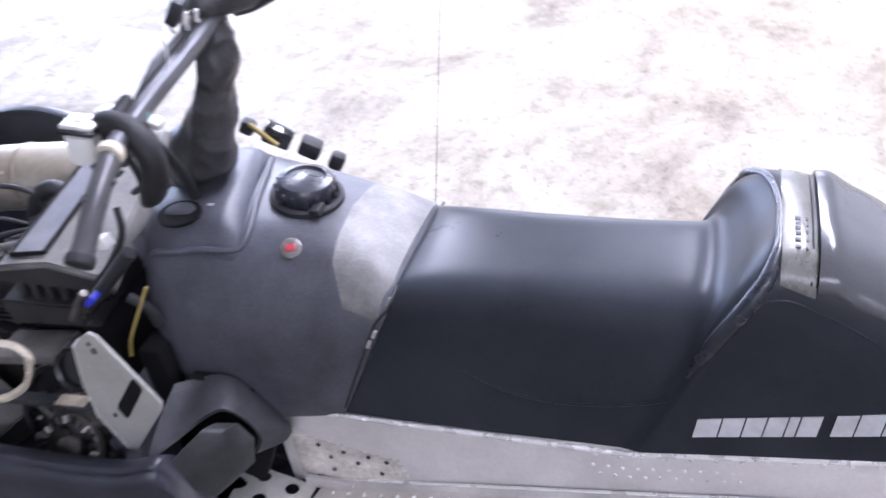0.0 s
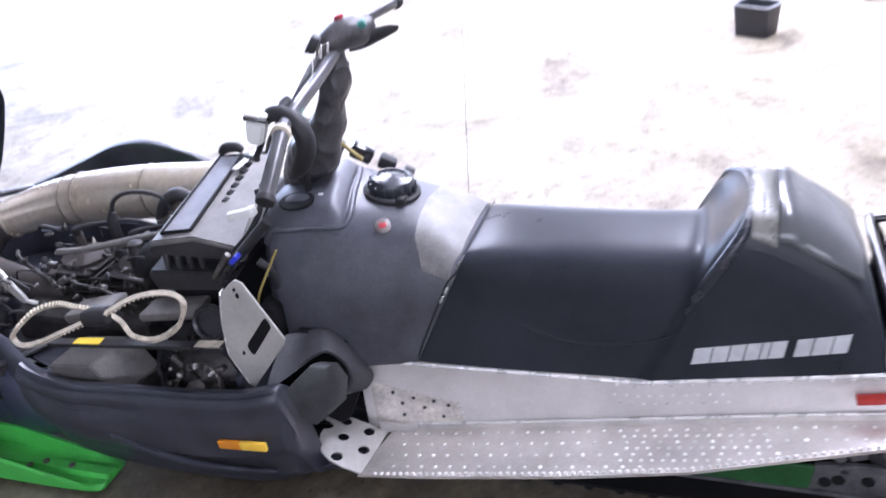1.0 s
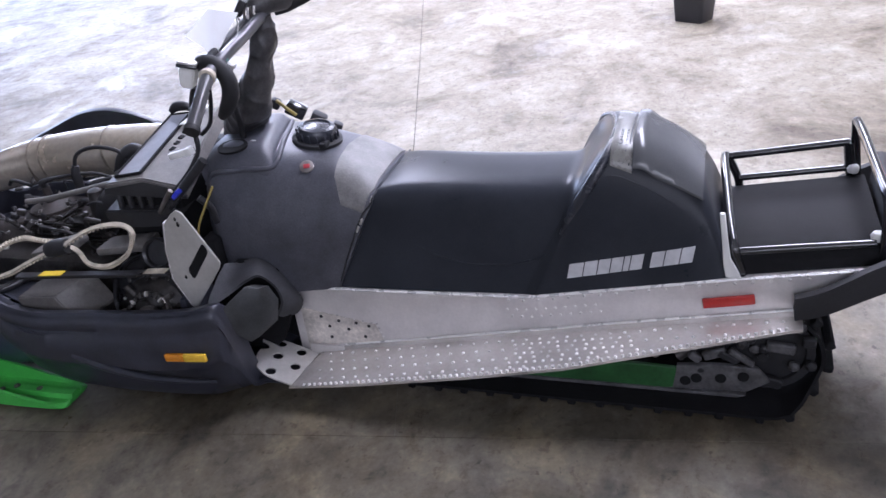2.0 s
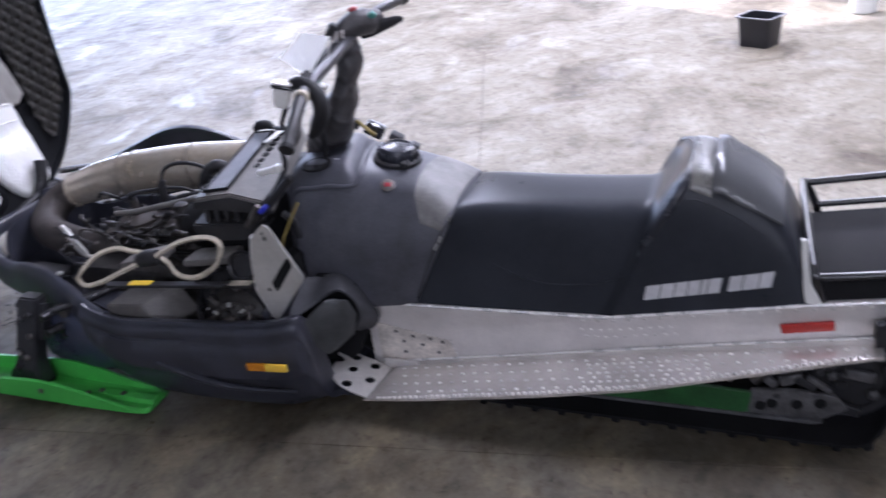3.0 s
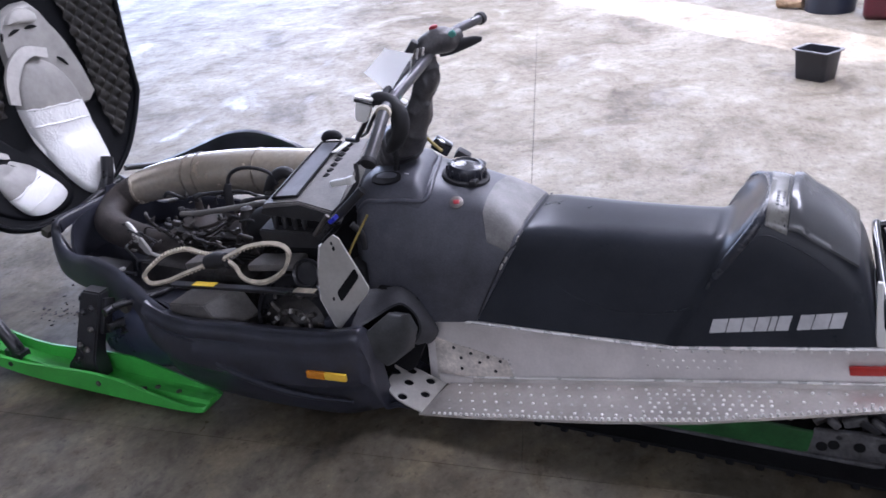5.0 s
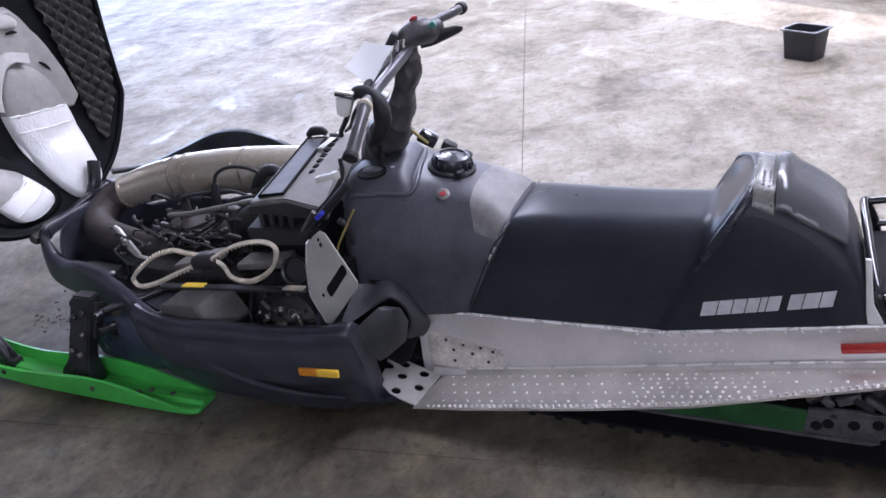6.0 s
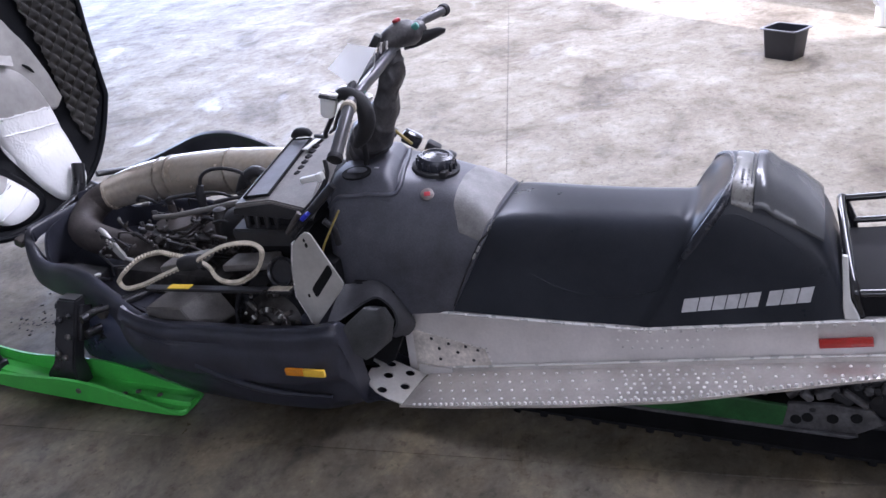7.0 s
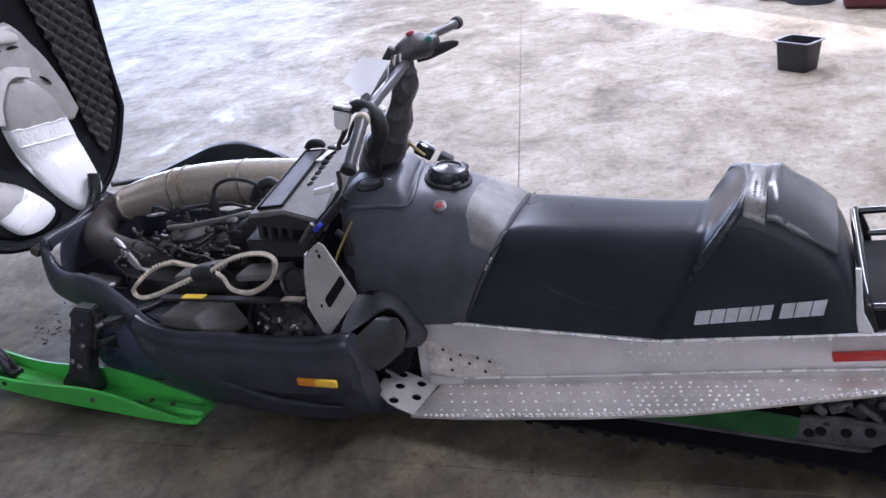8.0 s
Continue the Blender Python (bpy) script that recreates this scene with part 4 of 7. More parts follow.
# amber reflector on the near side
for x0, x1, mat, lab in ((-0.722, -0.667, M_ORANGE, "orange half of the side reflector"), (-0.6665, -0.602, M_AMBER, "bright amber half of the side reflector")):
    bm = bmesh.new()
    box(bm, ((x0 + x1) / 2, C - 0.4625, 0.2235 + 0.087 * ((x0 + x1) / 2 + 0.664)), (x1 - x0, 0.010, 0.021), 0.002, (0, -5, 0))
    sub("reflector", bm, mat, PAN, lab)

# footwell guard: angular flange with open mouth, sheet of painted shade, flat-faced lower shield
OUTER = [(-0.622, 0.900, 0.380), (-0.596, 0.930, 0.369), (-0.550, 0.940, 0.377), (-0.508, 0.945, 0.352), (-0.470, 0.950, 0.291), (-0.452, 0.955, 0.245), (-0.475, 0.950, 0.205), (-0.508, 0.940, 0.201)]
INNER = [(-0.621, 0.780, 0.320), (-0.571, 0.830, 0.346), (-0.537, 0.855, 0.364), (-0.507, 0.870, 0.370), (-0.475, 0.880, 0.333), (-0.471, 0.890, 0.287), (-0.480, 0.890, 0.260), (-0.497, 0.892, 0.235)]
rings = []
heart = Vector((-0.53, 0.88, 0.28))
for row in spline([(*a, *b) for a, b in zip(OUTER, INNER)], 3):
    a, b = Vector(row[:3]), Vector(row[3:])
    inward = lambda p, d: p + ((heart - p) * Vector((1, 0, 1))).normalized() * d
    rings.append([a, inward(a.lerp(b, 0.35), -0.004), inward(a.lerp(b, 0.75), -0.004), inward(b, -0.001), inward(b, 0.006), inward(a.lerp(b, 0.6), 0.008), inward(a, 0.008)])
bm = bmesh.new()
loft(bm, rings)
FOOTWELL = sub("footwell", bm, M_GUARD, label="black moulded plastic footwell guard", sharp=30)
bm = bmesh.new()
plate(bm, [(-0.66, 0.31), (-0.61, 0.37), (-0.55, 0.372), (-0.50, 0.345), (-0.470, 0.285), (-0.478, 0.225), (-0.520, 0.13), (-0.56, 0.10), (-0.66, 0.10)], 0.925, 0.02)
sub("footwell_shade", bm, M_VOID_SHADE, FOOTWELL, "dark sheet standing in for shade inside the footwell")
SHIELD = [(-0.582, 0.775, 0.317), (-0.558, 0.800, 0.339), (-0.530, 0.825, 0.362), (-0.496, 0.840, 0.352), (-0.482, 0.850, 0.305), (-0.499, 0.850, 0.237), (-0.542, 0.810, 0.205), (-0.569, 0.785, 0.249)]
hub = sum((Vector(p) for p in SHIELD), Vector()) / len(SHIELD)
rings = []
for grow, push in ((0.96, 0.030), (1.0, 0.004), (0.97, -0.002), (0.90, -0.006), (0.45, -0.010), (0.08, -0.011)):
    rings.append([hub + (Vector(p) - hub) * grow + Vector((0.35, 0.9, -0.2)) * push for p in SHIELD])
bm = bmesh.new()
loft(bm, rings)
sub("foot_shield", bm, M_SHIELD, FOOTWELL, "scuffed grey-black lower shield of the footwell", sharp=25)


def toe_plate():
    """Bright plate with round holes and a rounded, notched end, bent up at the front of the running board."""
    outline = [(0.146, 0.137), (0.146, -0.004), (0.103, -0.004), (0.072, 0.001), (0.045, 0.015), (0.028, 0.036), (0.018, 0.060), (0.016, 0.078), (0.026, 0.083), (0.032, 0.091), (0.030, 0.100), (0.020, 0.106), (0.005, 0.109), (-0.002, 0.124), (0.008, 0.130), (0.014, 0.139)]
    holes = [(0.050, 0.122), (0.108, 0.116), (0.066, 0.076), (0.122, 0.060), (0.080, 0.017)]
    bm = bmesh.new()
    loops = [outline] + [[(a + 0.0125 * math.cos(w), b + 0.0125 * math.sin(w)) for w in (2 * math.pi * k / 18 for k in range(18))] for a, b in holes]
    edges = []
    for pts in loops:
        vs = [bm.verts.new((x, 0, z)) for x, z in pts]
        edges += [bm.edges.new((vs[k], vs[(k + 1) % len(vs)])) for k in range(len(vs))]
    bmesh.ops.triangle_fill(bm, edges=edges, use_beauty=True)
    made = bmesh.ops.extrude_face_region(bm, geom=bm.faces[:])
    bmesh.ops.translate(bm, vec=(0, 0.004, 0), verts=[g for g in made["geom"] if isinstance(g, bmesh.types.BMVert)])
    bmesh.ops.recalc_face_normals(bm, faces=bm.faces)
    return bm


# the plate slopes up to the front and lies across the end of the running board
bm = toe_plate()
P0, PX, PZ = Vector((-0.591, 0.795, 0.140)), Vector((0.139, 0.015, -0.059)), Vector((0.007, 0.155, -0.013))
PX, PZ = PX / 0.146, PZ / 0.139
PN = PZ.cross(PX).normalized()
m = Matrix(((PX.x, PN.x, PZ.x, P0.x), (PX.y, PN.y, PZ.y, P0.y), (PX.z, PN.z, PZ.z, P0.z), (0, 0, 0, 1)))
bmesh.ops.transform(bm, matrix=m, verts=bm.verts)
bmesh.ops.recalc_face_normals(bm, faces=bm.faces)
sub("toe_plate", bm, M_PLATE, label="pale metal toe plate with round holes", sharp=30)

# pale side panel of the engine bay with a rounded slot and a folded front edge
EDGE = [(-0.687, 0.545), (-0.660, 0.572), (-0.643, 0.584), (-0.628, 0.578), (-0.559, 0.446), (-0.566, 0.428), (-0.666, 0.302), (-0.676, 0.312), (-0.709, 0.388), (-0.704, 0.470)]
bm = bmesh.new()
plate(bm, EDGE, C - 0.365, 0.005, 0.0015)
PANEL = sub("side_panel", bm, M_PLATE, label="pale scratched metal panel with a slot")
corners = [Vector(p) for p in ((-0.593, 0.499), (-0.583, 0.474), (-0.645, 0.392), (-0.656, 0.419))]
slot = []
for k, p in enumerate(corners):
    a, b = corners[k - 1], corners[(k + 1) % 4]
    for f in (0.0, 0.5, 1.0):
        q0, q1 = p + (a - p).normalized() * 0.009, p + (b - p).normalized() * 0.009
        slot.append(tuple(q0.lerp(p, f).lerp(p.lerp(q1, f), f)))
# the slot's shaded inside is a dark plate laid on the panel
bm = bmesh.new()
plate(bm, slot, C - 0.3665, 0.003)
sub("slot", bm, M_VOID_SHADE, PANEL, "slot, its shade drawn as a dark plate")
bm = bmesh.new()
rings = []
for x, z in ((-0.676, 0.312), (-0.709, 0.388), (-0.704, 0.470), (-0.687, 0.545)):
    y = C - 0.365
    rings.append([(x, y - 0.001, z), (x - 0.007, y + 0.006, z), (x - 0.009, y + 0.024, z), (x - 0.006, y + 0.024, z), (x - 0.003, y + 0.008, z), (x + 0.002, y + 0.004, z)])
loft(bm, rings)
sub("panel_fold", bm, M_PUNCH, PANEL, "bright folded edge")
for x, z, r in ((-0.646, 0.546, 0.0055), (-0.650, 0.560, 0.004), (-0.668, 0.398, 0.0045)):
    bm = bmesh.new()
    lathe(bm, [(r, 0), (r * 0.9, 0.0015), (0.001, 0.002)], pose(x, C - 0.365, z, 90) @ Matrix.Diagonal((0.75, 1.3, 1, 1)), 12)
    sub("panel_hole", bm, M_VOID_SHADE, PANEL)


# ---- engine bay ----
def prism(bm, near, far, y0, y1):
    """A box-like body between an outline near the viewer and one further in."""
    loft(bm, [[(x, y0, z) for x, z in near], [(x, y1, z) for x, z in far]])
    return bm


bm = prism(bmesh.new(), [(-0.950, 0.552), (-0.942, 0.578), (-0.934, 0.584), (-0.822, 0.602), (-0.812, 0.600), (-0.705, 0.580), (-0.695, 0.548)],
           [(-0.985, 0.600), (-0.978, 0.624), (-0.970, 0.630), (-0.878, 0.639), (-0.868, 0.639), (-0.800, 0.652), (-0.785, 0.610)], 0.930, 1.315)
bmesh.ops.bevel(bm, geom=list(bm.edges), offset=0.004, segments=2, affect="EDGES")
AIRBOX = sub("airbox", bm, M_AIRBOX, label="dusty grey plastic airbox with a sloping dark lid")
bm = bmesh.new()
plate(bm, [(-0.948, 0.553), (-0.943, 0.571), (-0.820, 0.592), (-0.708, 0.571), (-0.697, 0.549)], 0.9275, 0.006, 0.001)
sub("airbox_front", bm, M_BOX, AIRBOX, "dark front face of the airbox")
lid = [(0.952, -0.918, -0.838), (1.292, -0.955, -0.888)]
bm = bmesh.new()
rows = []
for y, xa, xb in lid:
    f = (y - 0.930) / 0.385
    za, zb = (0.584 + 0.046 * f), (0.602 + 0.037 * f)
    ea, eb = -0.934 - 0.036 * f, -0.822 - 0.056 * f
    for x in (xa, xb):
        rows.append((x, y, za + (zb - za) * (x - ea) / (eb - ea) + 0.003))
lo = [bm.verts.new((p[0], p[1], p[2] - 0.004)) for p in (rows[0], rows[1], rows[3], rows[2])]
hi = [bm.verts.new((p[0], p[1], p[2] + 0.003)) for p in (rows[0], rows[1], rows[3], rows[2])]
bm.faces.new(hi)
for i in range(4):
    bm.faces.new((hi[i], lo[i], lo[(i + 1) % 4], hi[(i + 1) % 4]))
bmesh.ops.recalc_face_normals(bm, faces=bm.faces)
bmesh.ops.bevel(bm, geom=[e for e in bm.edges if all(v in hi for v in e.verts)], offset=0.003, segments=2, affect="EDGES")
# a dark bead paints the shade of the lid's groove
border = [(rows[a][0], rows[a][1], rows[a][2] + 0.002) for a in (0, 1, 3, 2, 0)]
edge_bm = bmesh.new()
tube(edge_bm, border, 0.0046, 8, smooth=False)
sub("lid_border", edge_bm, M_VOID_SHADE, AIRBOX, "groove round the lid, its shade drawn as a dark bead")
sub("lid", bm, M_LID, AIRBOX, "grey lid panel with a raised border")
bm = bmesh.new()
box(bm, (-0.905, 1.17, 0.6195), (0.030, 0.050, 0.003), 0.001, (7, -8, -28))
sub("label", bm, M_WHITE, AIRBOX, "small white sticker")
bm = bmesh.new()
box(bm, (-0.852, 1.262, 0.647), (0.020, 0.120, 0.004), 0.001, (6, -8, -8))
sub("strap", bm, M_WHITE, AIRBOX, "pale strap")
for k in range(7):
    f = 0.40 + 0.082 * k
    y = 0.930 + 0.385 * f
    bm = bmesh.new()
    box(bm, (-0.795 - 0.060 * f, y, 0.597 + 0.049 * f), (0.018, 0.019, 0.007), 0.002, (6, 9, -8), 1)
    sub("vent_slot", bm, M_VOID_SHADE, AIRBOX)
bm = prism(bmesh.new(), [(-0.966, 0.492), (-0.960, 0.508), (-0.760, 0.516), (-0.755, 0.470), (-0.950, 0.455)], [(-0.99, 0.545), (-0.985, 0.56), (-0.79, 0.57), (-0.785, 0.52), (-0.98, 0.51)], 0.922, 1.315)
bmesh.ops.bevel(bm, geom=list(bm.edges), offset=0.004, segments=2, affect="EDGES")
sub("airbox_tray", bm, M_BOX, AIRBOX)
for k in range(4):
    bm = bmesh.new()
    box(bm, (-0.915 + 0.032 * k, 0.940, 0.532 + 0.002 * k), (0.014, 0.016, 0.046), 0.004, (0, 0, 0), 1)
    sub("tray_rib", bm, M_BOX, AIRBOX)
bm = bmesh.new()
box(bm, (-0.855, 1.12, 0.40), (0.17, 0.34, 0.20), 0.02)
# second box is a dark filler for the shade behind the ribs
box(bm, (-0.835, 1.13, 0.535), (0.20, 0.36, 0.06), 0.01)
sub("intake_shade_body", bm, M_VOID_SHADE, AIRBOX)

# expansion chamber and its heated elbow
bm = bmesh.new()
tube(bm, [(-1.750, 1.287, 0.412), (-1.70, 1.305, 0.428), (-1.60, 1.325, 0.452), (-1.49, 1.335, 0.470), (-1.35, 1.345, 0.486), (-1.20, 1.355, 0.497), (-1.04, 1.365, 0.503), (-0.92, 1.37, 0.505)],
     [0.0545, 0.061, 0.068, 0.074, 0.077, 0.077, 0.073, 0.060], 28, 7)
PIPE = sub("exhaust_chamber", bm, M_PIPE, label="bare steel expansion chamber with weld bands")
for x, y, z, r in ((-1.525, 1.332, 0.465, 0.0735), (-1.480, 1.336, 0.4715, 0.0755), (-1.24, 1.352, 0.4945, 0.0782), (-1.738, 1.291, 0.416, 0.0555)):
    bm = bmesh.new()
    m = Matrix.Translation((x, y, z)) @ Vector((1, 0.09, 0.13)).to_track_quat("Z", "Y").to_matrix().to_4x4()
    lathe(bm, [(r - 0.004, -0.005), (r + 0.0012, -0.003), (r + 0.0022, 0), (r + 0.0012, 0.003), (r - 0.004, 0.005)], m, 28)
    if r < 0.06:
        for v in bm.verts:
            v.co += (v.co - Vector((x, y, z))) * (0.06 * noise.noise(v.co * 90)) + Vector((0.6, 0, 0)) * (v.co.x - x)
    sub("weld_band", bm, M_WELD if r > 0.06 else M_PIPE, PIPE)
bm = bmesh.new()
tube(bm, [(-1.755, 1.285, 0.412), (-1.795, 1.255, 0.388), (-1.800, 1.205, 0.362), (-1.770, 1.150, 0.345), (-1.700, 1.110, 0.340), (-1.60, 1.085, 0.336), (-1.48, 1.07, 0.330), (-1.38, 1.08, 0.335)], [0.051, 0.052, 0.053, 0.053, 0.052, 0.049, 0.046, 0.044], 24, 7)
sub("exhaust_elbow", bm, M_RUST, label="heat-browned exhaust elbow")
bm = bmesh.new()
plate(bm, [(-1.512, 0.400), (-1.500, 0.409), (-1.486, 0.402), (-1.452, 0.352), (-1.450, 0.338), (-1.462, 0.332), (-1.476, 0.340), (-1.514, 0.386)], 0.985, 0.010, 0.002)
lathe(bm, [(0.012, 0.0), (0.012, 0.006), (0.006, 0.007), (0.006, 0.002), (0.001, 0.002)], pose(-1.496, 0.985, 0.390, 90), 14)
tube(bm, [(-1.535, 1.00, 0.432), (-1.518, 0.998, 0.420), (-1.500, 0.995, 0.400)], [0.006, 0.008, 0.007], 10, 4)
tube(bm, [(-1.462, 0.990, 0.342), (-1.440, 0.990, 0.336), (-1.425, 0.995, 0.330)], [0.005, 0.006, 0.006], 10, 4)
sub("exhaust_link", bm, M_PLATE, label="worn silver exhaust link with a bolt eye")

# engine: crankcase, two finned cylinders, heads, carburettors
bm = bmesh.new()
box(bm, (-1.26, 1.115, 0.26), (0.44, 0.34, 0.14), 0.025)
ENGINE = sub("engine", bm, M_ENGINE, label="oily two-cylinder engine")
for k in range(2):
    cx = -1.345 + 0.185 * k
    for j in range(6):
        bm = bmesh.new()
        box(bm, (cx, 1.13, 0.330 + 0.013 * j), (0.150, 0.170, 0.006), 0.002, (0, 0, 0), 1)
        sub("fin", bm, M_ENGINE, ENGINE)
    bm = bmesh.new()
    lathe(bm, [(0.062, 0.322), (0.062, 0.395), (0.064, 0.398), (0.064, 0.408), (0.040, 0.418), (0.014, 0.422), (0.012, 0.470), (0.004, 0.474)], pose(cx, 1.13, 0), 24)
    sub("cylinder", bm, M_RUST, ENGINE)
    bm = bmesh.new()
    tube(bm, [(cx, 1.13, 0.472), (cx + 0.005, 1.12, 0.490), (cx + 0.05, 1.14, 0.498), (cx + 0.14, 1.18, 0.495), (cx + 0.2, 1.2, 0.47)], [0.011, 0.009, 0.0055, 0.005, 0.005], 10, 6)
    sub("plug_lead", bm, M_RUBBER, ENGINE)
    bm = bmesh.new()
    tube(bm, [(-1.08, 1.06 + 0.13 * k, 0.43), (-1.04, 1.05 + 0.13 * k, 0.47), (-0.98, 1.05 + 0.13 * k, 0.49)], [0.036, 0.040, 0.042], 18, 5)
    sub("carburettor_boot", bm, M_RUBBER, ENGINE)
    bm = bmesh.new()
    lathe(bm, [(0.026, 0.36), (0.028, 0.40), (0.028, 0.47), (0.024, 0.475), (0.022, 0.50), (0.010, 0.505)], pose(-1.10, 1.06 + 0.13 * k, 0), 18)
    sub("carburettor", bm, M_ENGINE, ENGINE)
bm = bmesh.new()
tube(bm, [(-1.245, 1.16, 0.50), (-1.235, 1.17, 0.550), (-1.20, 1.18, 0.572), (-1.15, 1.19, 0.574), (-1.10, 1.20, 0.556), (-1.08, 1.2, 0.52)], 0.006, 10, 6)
sub("hose", bm, M_RUBBER, ENGINE)
bm = bmesh.new()
tube(bm, [(-1.245, 1.16, 0.44), (-1.245, 1.16, 0.50), (-1.240, 1.165, 0.525)], [0.013, 0.014, 0.010], 12, 4)
sub("hose_elbow", bm, M_RUBBER, ENGINE)
bm = bmesh.new()
tube(bm, [(-1.125, 1.20, 0.49), (-1.10, 1.21, 0.535), (-1.06, 1.22, 0.556), (-1.02, 1.23, 0.53)], [0.014, 0.018, 0.019, 0.016], 16, 6)
sub("coolant_hose", bm, M_BOX, ENGINE)
bm = bmesh.new()
tube(bm, [(-1.36, 1.06, 0.455), (-1.27, 1.06, 0.468), (-1.17, 1.07, 0.488), (-1.05, 1.08, 0.512), (-0.99, 1.08, 0.515)], 0.0085, 12, 6)
sub("fuel_rail", bm, M_COVER, ENGINE, "dull metal rail")
rng = random.Random(7)
for k in range(170):
    bm = bmesh.new()
    p = (rng.uniform(-1.50, -1.00), rng.uniform(0.945, 1.20), rng.uniform(0.32, 0.462))
    kind = rng.random()
    if kind < 0.50:
        s = rng.uniform(0.35, 0.8)
        lathe(bm, [(0.010, 0), (0.010, 0.010), (0.006, 0.013), (0.003, 0.022)], pose(*p, rng.uniform(-90, 90), rng.uniform(-50, 50), 0) @ Matrix.Diagonal((s, s, s * 1.3, 1)), 6)
        sub("bolt", bm, rng.choice((M_CAST, M_ENGINE, M_RUST, M_ENGINE)), ENGINE)
    elif kind < 0.86:
        box(bm, p, (rng.uniform(0.008, 0.032), rng.uniform(0.006, 0.022), rng.uniform(0.006, 0.018)), 0.003, (rng.uniform(-30, 30), rng.uniform(-30, 30), rng.uniform(-60, 60)), 1)
        sub("bracket", bm, rng.choice((M_ENGINE, M_RUBBER, M_RUST, M_ENGINE)), ENGINE)
    else:
        a = Vector(p)
        d = Vector((rng.uniform(-0.12, 0.12), rng.uniform(-0.03, 0.05), rng.uniform(-0.03, 0.04)))
        tube(bm, [a, a + d * 0.5 + Vector((0, -0.02, 0.025)), a + d], rng.choice((0.003, 0.004, 0.006)), 8, 6)
        sub("hose", bm, rng.choice((M_RUBBER, M_RUBBER, M_ENGINE)), ENGINE)

# clutches, guard and the flat bar over them
clutch = Matrix.Translation((-0.850, 0.840, 0.272)) @ pose(0, 0, 0, 66, 0, 0)
bm = bmesh.new()
lathe(bm, [(0.105, -0.05), (0.108, -0.045), (0.108, -0.030), (0.070, -0.018), (0.045, 0.006), (0.020, 0.012), (0.018, 0.022), (0.004, 0.024)], clutch, 36)
CLUTCH = sub("drive_clutch", bm, M_ENGINE, label="dark drive clutch with bright weights")
for k in range(3):
    w = 2 * math.pi * (k + 0.2) / 3
    bm = bmesh.new()
    box(bm, (0, 0, 0), (0.040, 0.014, 0.016), 0.004)
    bmesh.ops.transform(bm, matrix=clutch @ pose(0.062 * math.cos(w), 0.062 * math.sin(w), -0.002, 0, 0, math.degrees(w)), verts=bm.verts)
    sub("clutch_weight", bm, M_CAST, CLUTCH)
    bm = bmesh.new()
    lathe(bm, [(0.009, 0), (0.009, 0.012), (0.004, 0.016)], clutch @ pose(0.080 * math.cos(w + 0.9), 0.080 * math.sin(w + 0.9), -0.012), 6)
    sub("clutch_bolt", bm, M_CAST, CLUTCH)
bm = bmesh.new()
lathe(bm, [(0.120, -0.010), (0.122, 0.0), (0.118, 0.006), (0.112, 0.0), (0.112, -0.01)], Matrix.Translation((-0.850, 0.862, 0.282)) @ pose(0, 0, 0, 72, 0, 0), 40)
sub("clutch_ring", bm, M_STEEL, CLUTCH)
hub = Matrix.Translation((-0.835, 0.812, 0.262)) @ pose(0, 0, 0, 58, 0, 0)
bm = bmesh.new()
lathe(bm, [(0.062, -0.020), (0.064, -0.004), (0.060, 0.0), (0.052, -0.002), (0.048, -0.014), (0.030, -0.016), (0.026, 0.004), (0.018, 0.010), (0.003, 0.010)], hub, 36)
sub("clutch_hub", bm, M_CAST, CLUTCH, "worn bright clutch hub")
for k in range(22):
    w = 2 * math.pi * k / 22
    bm = bmesh.new()
    box(bm, (0, 0, 0), (0.014, 0.006, 0.010), 0.0015)
    bmesh.ops.transform(bm, matrix=hub @ pose(0.056 * math.cos(w), 0.056 * math.sin(w), 0.002, 0, 0, math.degrees(w)), verts=bm.verts)
    sub("clutch_cog", bm, (M_PLATE, M_CAST, M_ENGINE)[k % 3], CLUTCH)
for k in range(18):
    w, r = rng.uniform(0, 6.28), rng.uniform(0.070, 0.100)
    bm = bmesh.new()
    box(bm, (0, 0, 0), (rng.uniform(0.006, 0.018), rng.uniform(0.004, 0.009), 0.007), 0.0015, (0, rng.uniform(-20, 20), 0), 1)
    bmesh.ops.transform(bm, matrix=clutch @ pose(r * math.cos(w), r * math.sin(w), rng.uniform(-0.014, -0.002), 0, 0, math.degrees(w) + rng.uniform(-30, 30)), verts=bm.verts)
    sub("clutch_rivet", bm, rng.choice((M_PLATE, M_ENGINE, M_CAST, M_ENGINE)), CLUTCH)
bm = bmesh.new()
loft(bm, [[(-1.240, 0.800, 0.295), (-1.115, 0.803, 0.305), (-1.055, 0.801, 0.215), (-1.10, 0.801, 0.180), (-1.23, 0.801, 0.180)],
          [(-1.206, 0.854, 0.316), (-1.069, 0.858, 0.326), (-1.004, 0.851, 0.252), (-1.03, 0.861, 0.180), (-1.20, 0.861, 0.180)],
          [(-1.190, 0.900, 0.318), (-1.055, 0.905, 0.328), (-0.998, 0.900, 0.250), (-1.02, 0.900, 0.180), (-1.19, 0.900, 0.180)]])
bmesh.ops.bevel(bm, geom=list(bm.edges), offset=0.003, segments=2, affect="EDGES")
sub("belt_guard", bm, M_COVER, label="dusty grey-brown folded belt guard")
bm = bmesh.new()
plate(bm, [(-1.22, 0.352), (-1.22, 0.362), (-0.72, 0.404), (-0.72, 0.394)], 0.800, 0.026, 0.002)
BAR = sub("cross_bar", bm, M_STEEL, label="dark flat bar across the clutches")
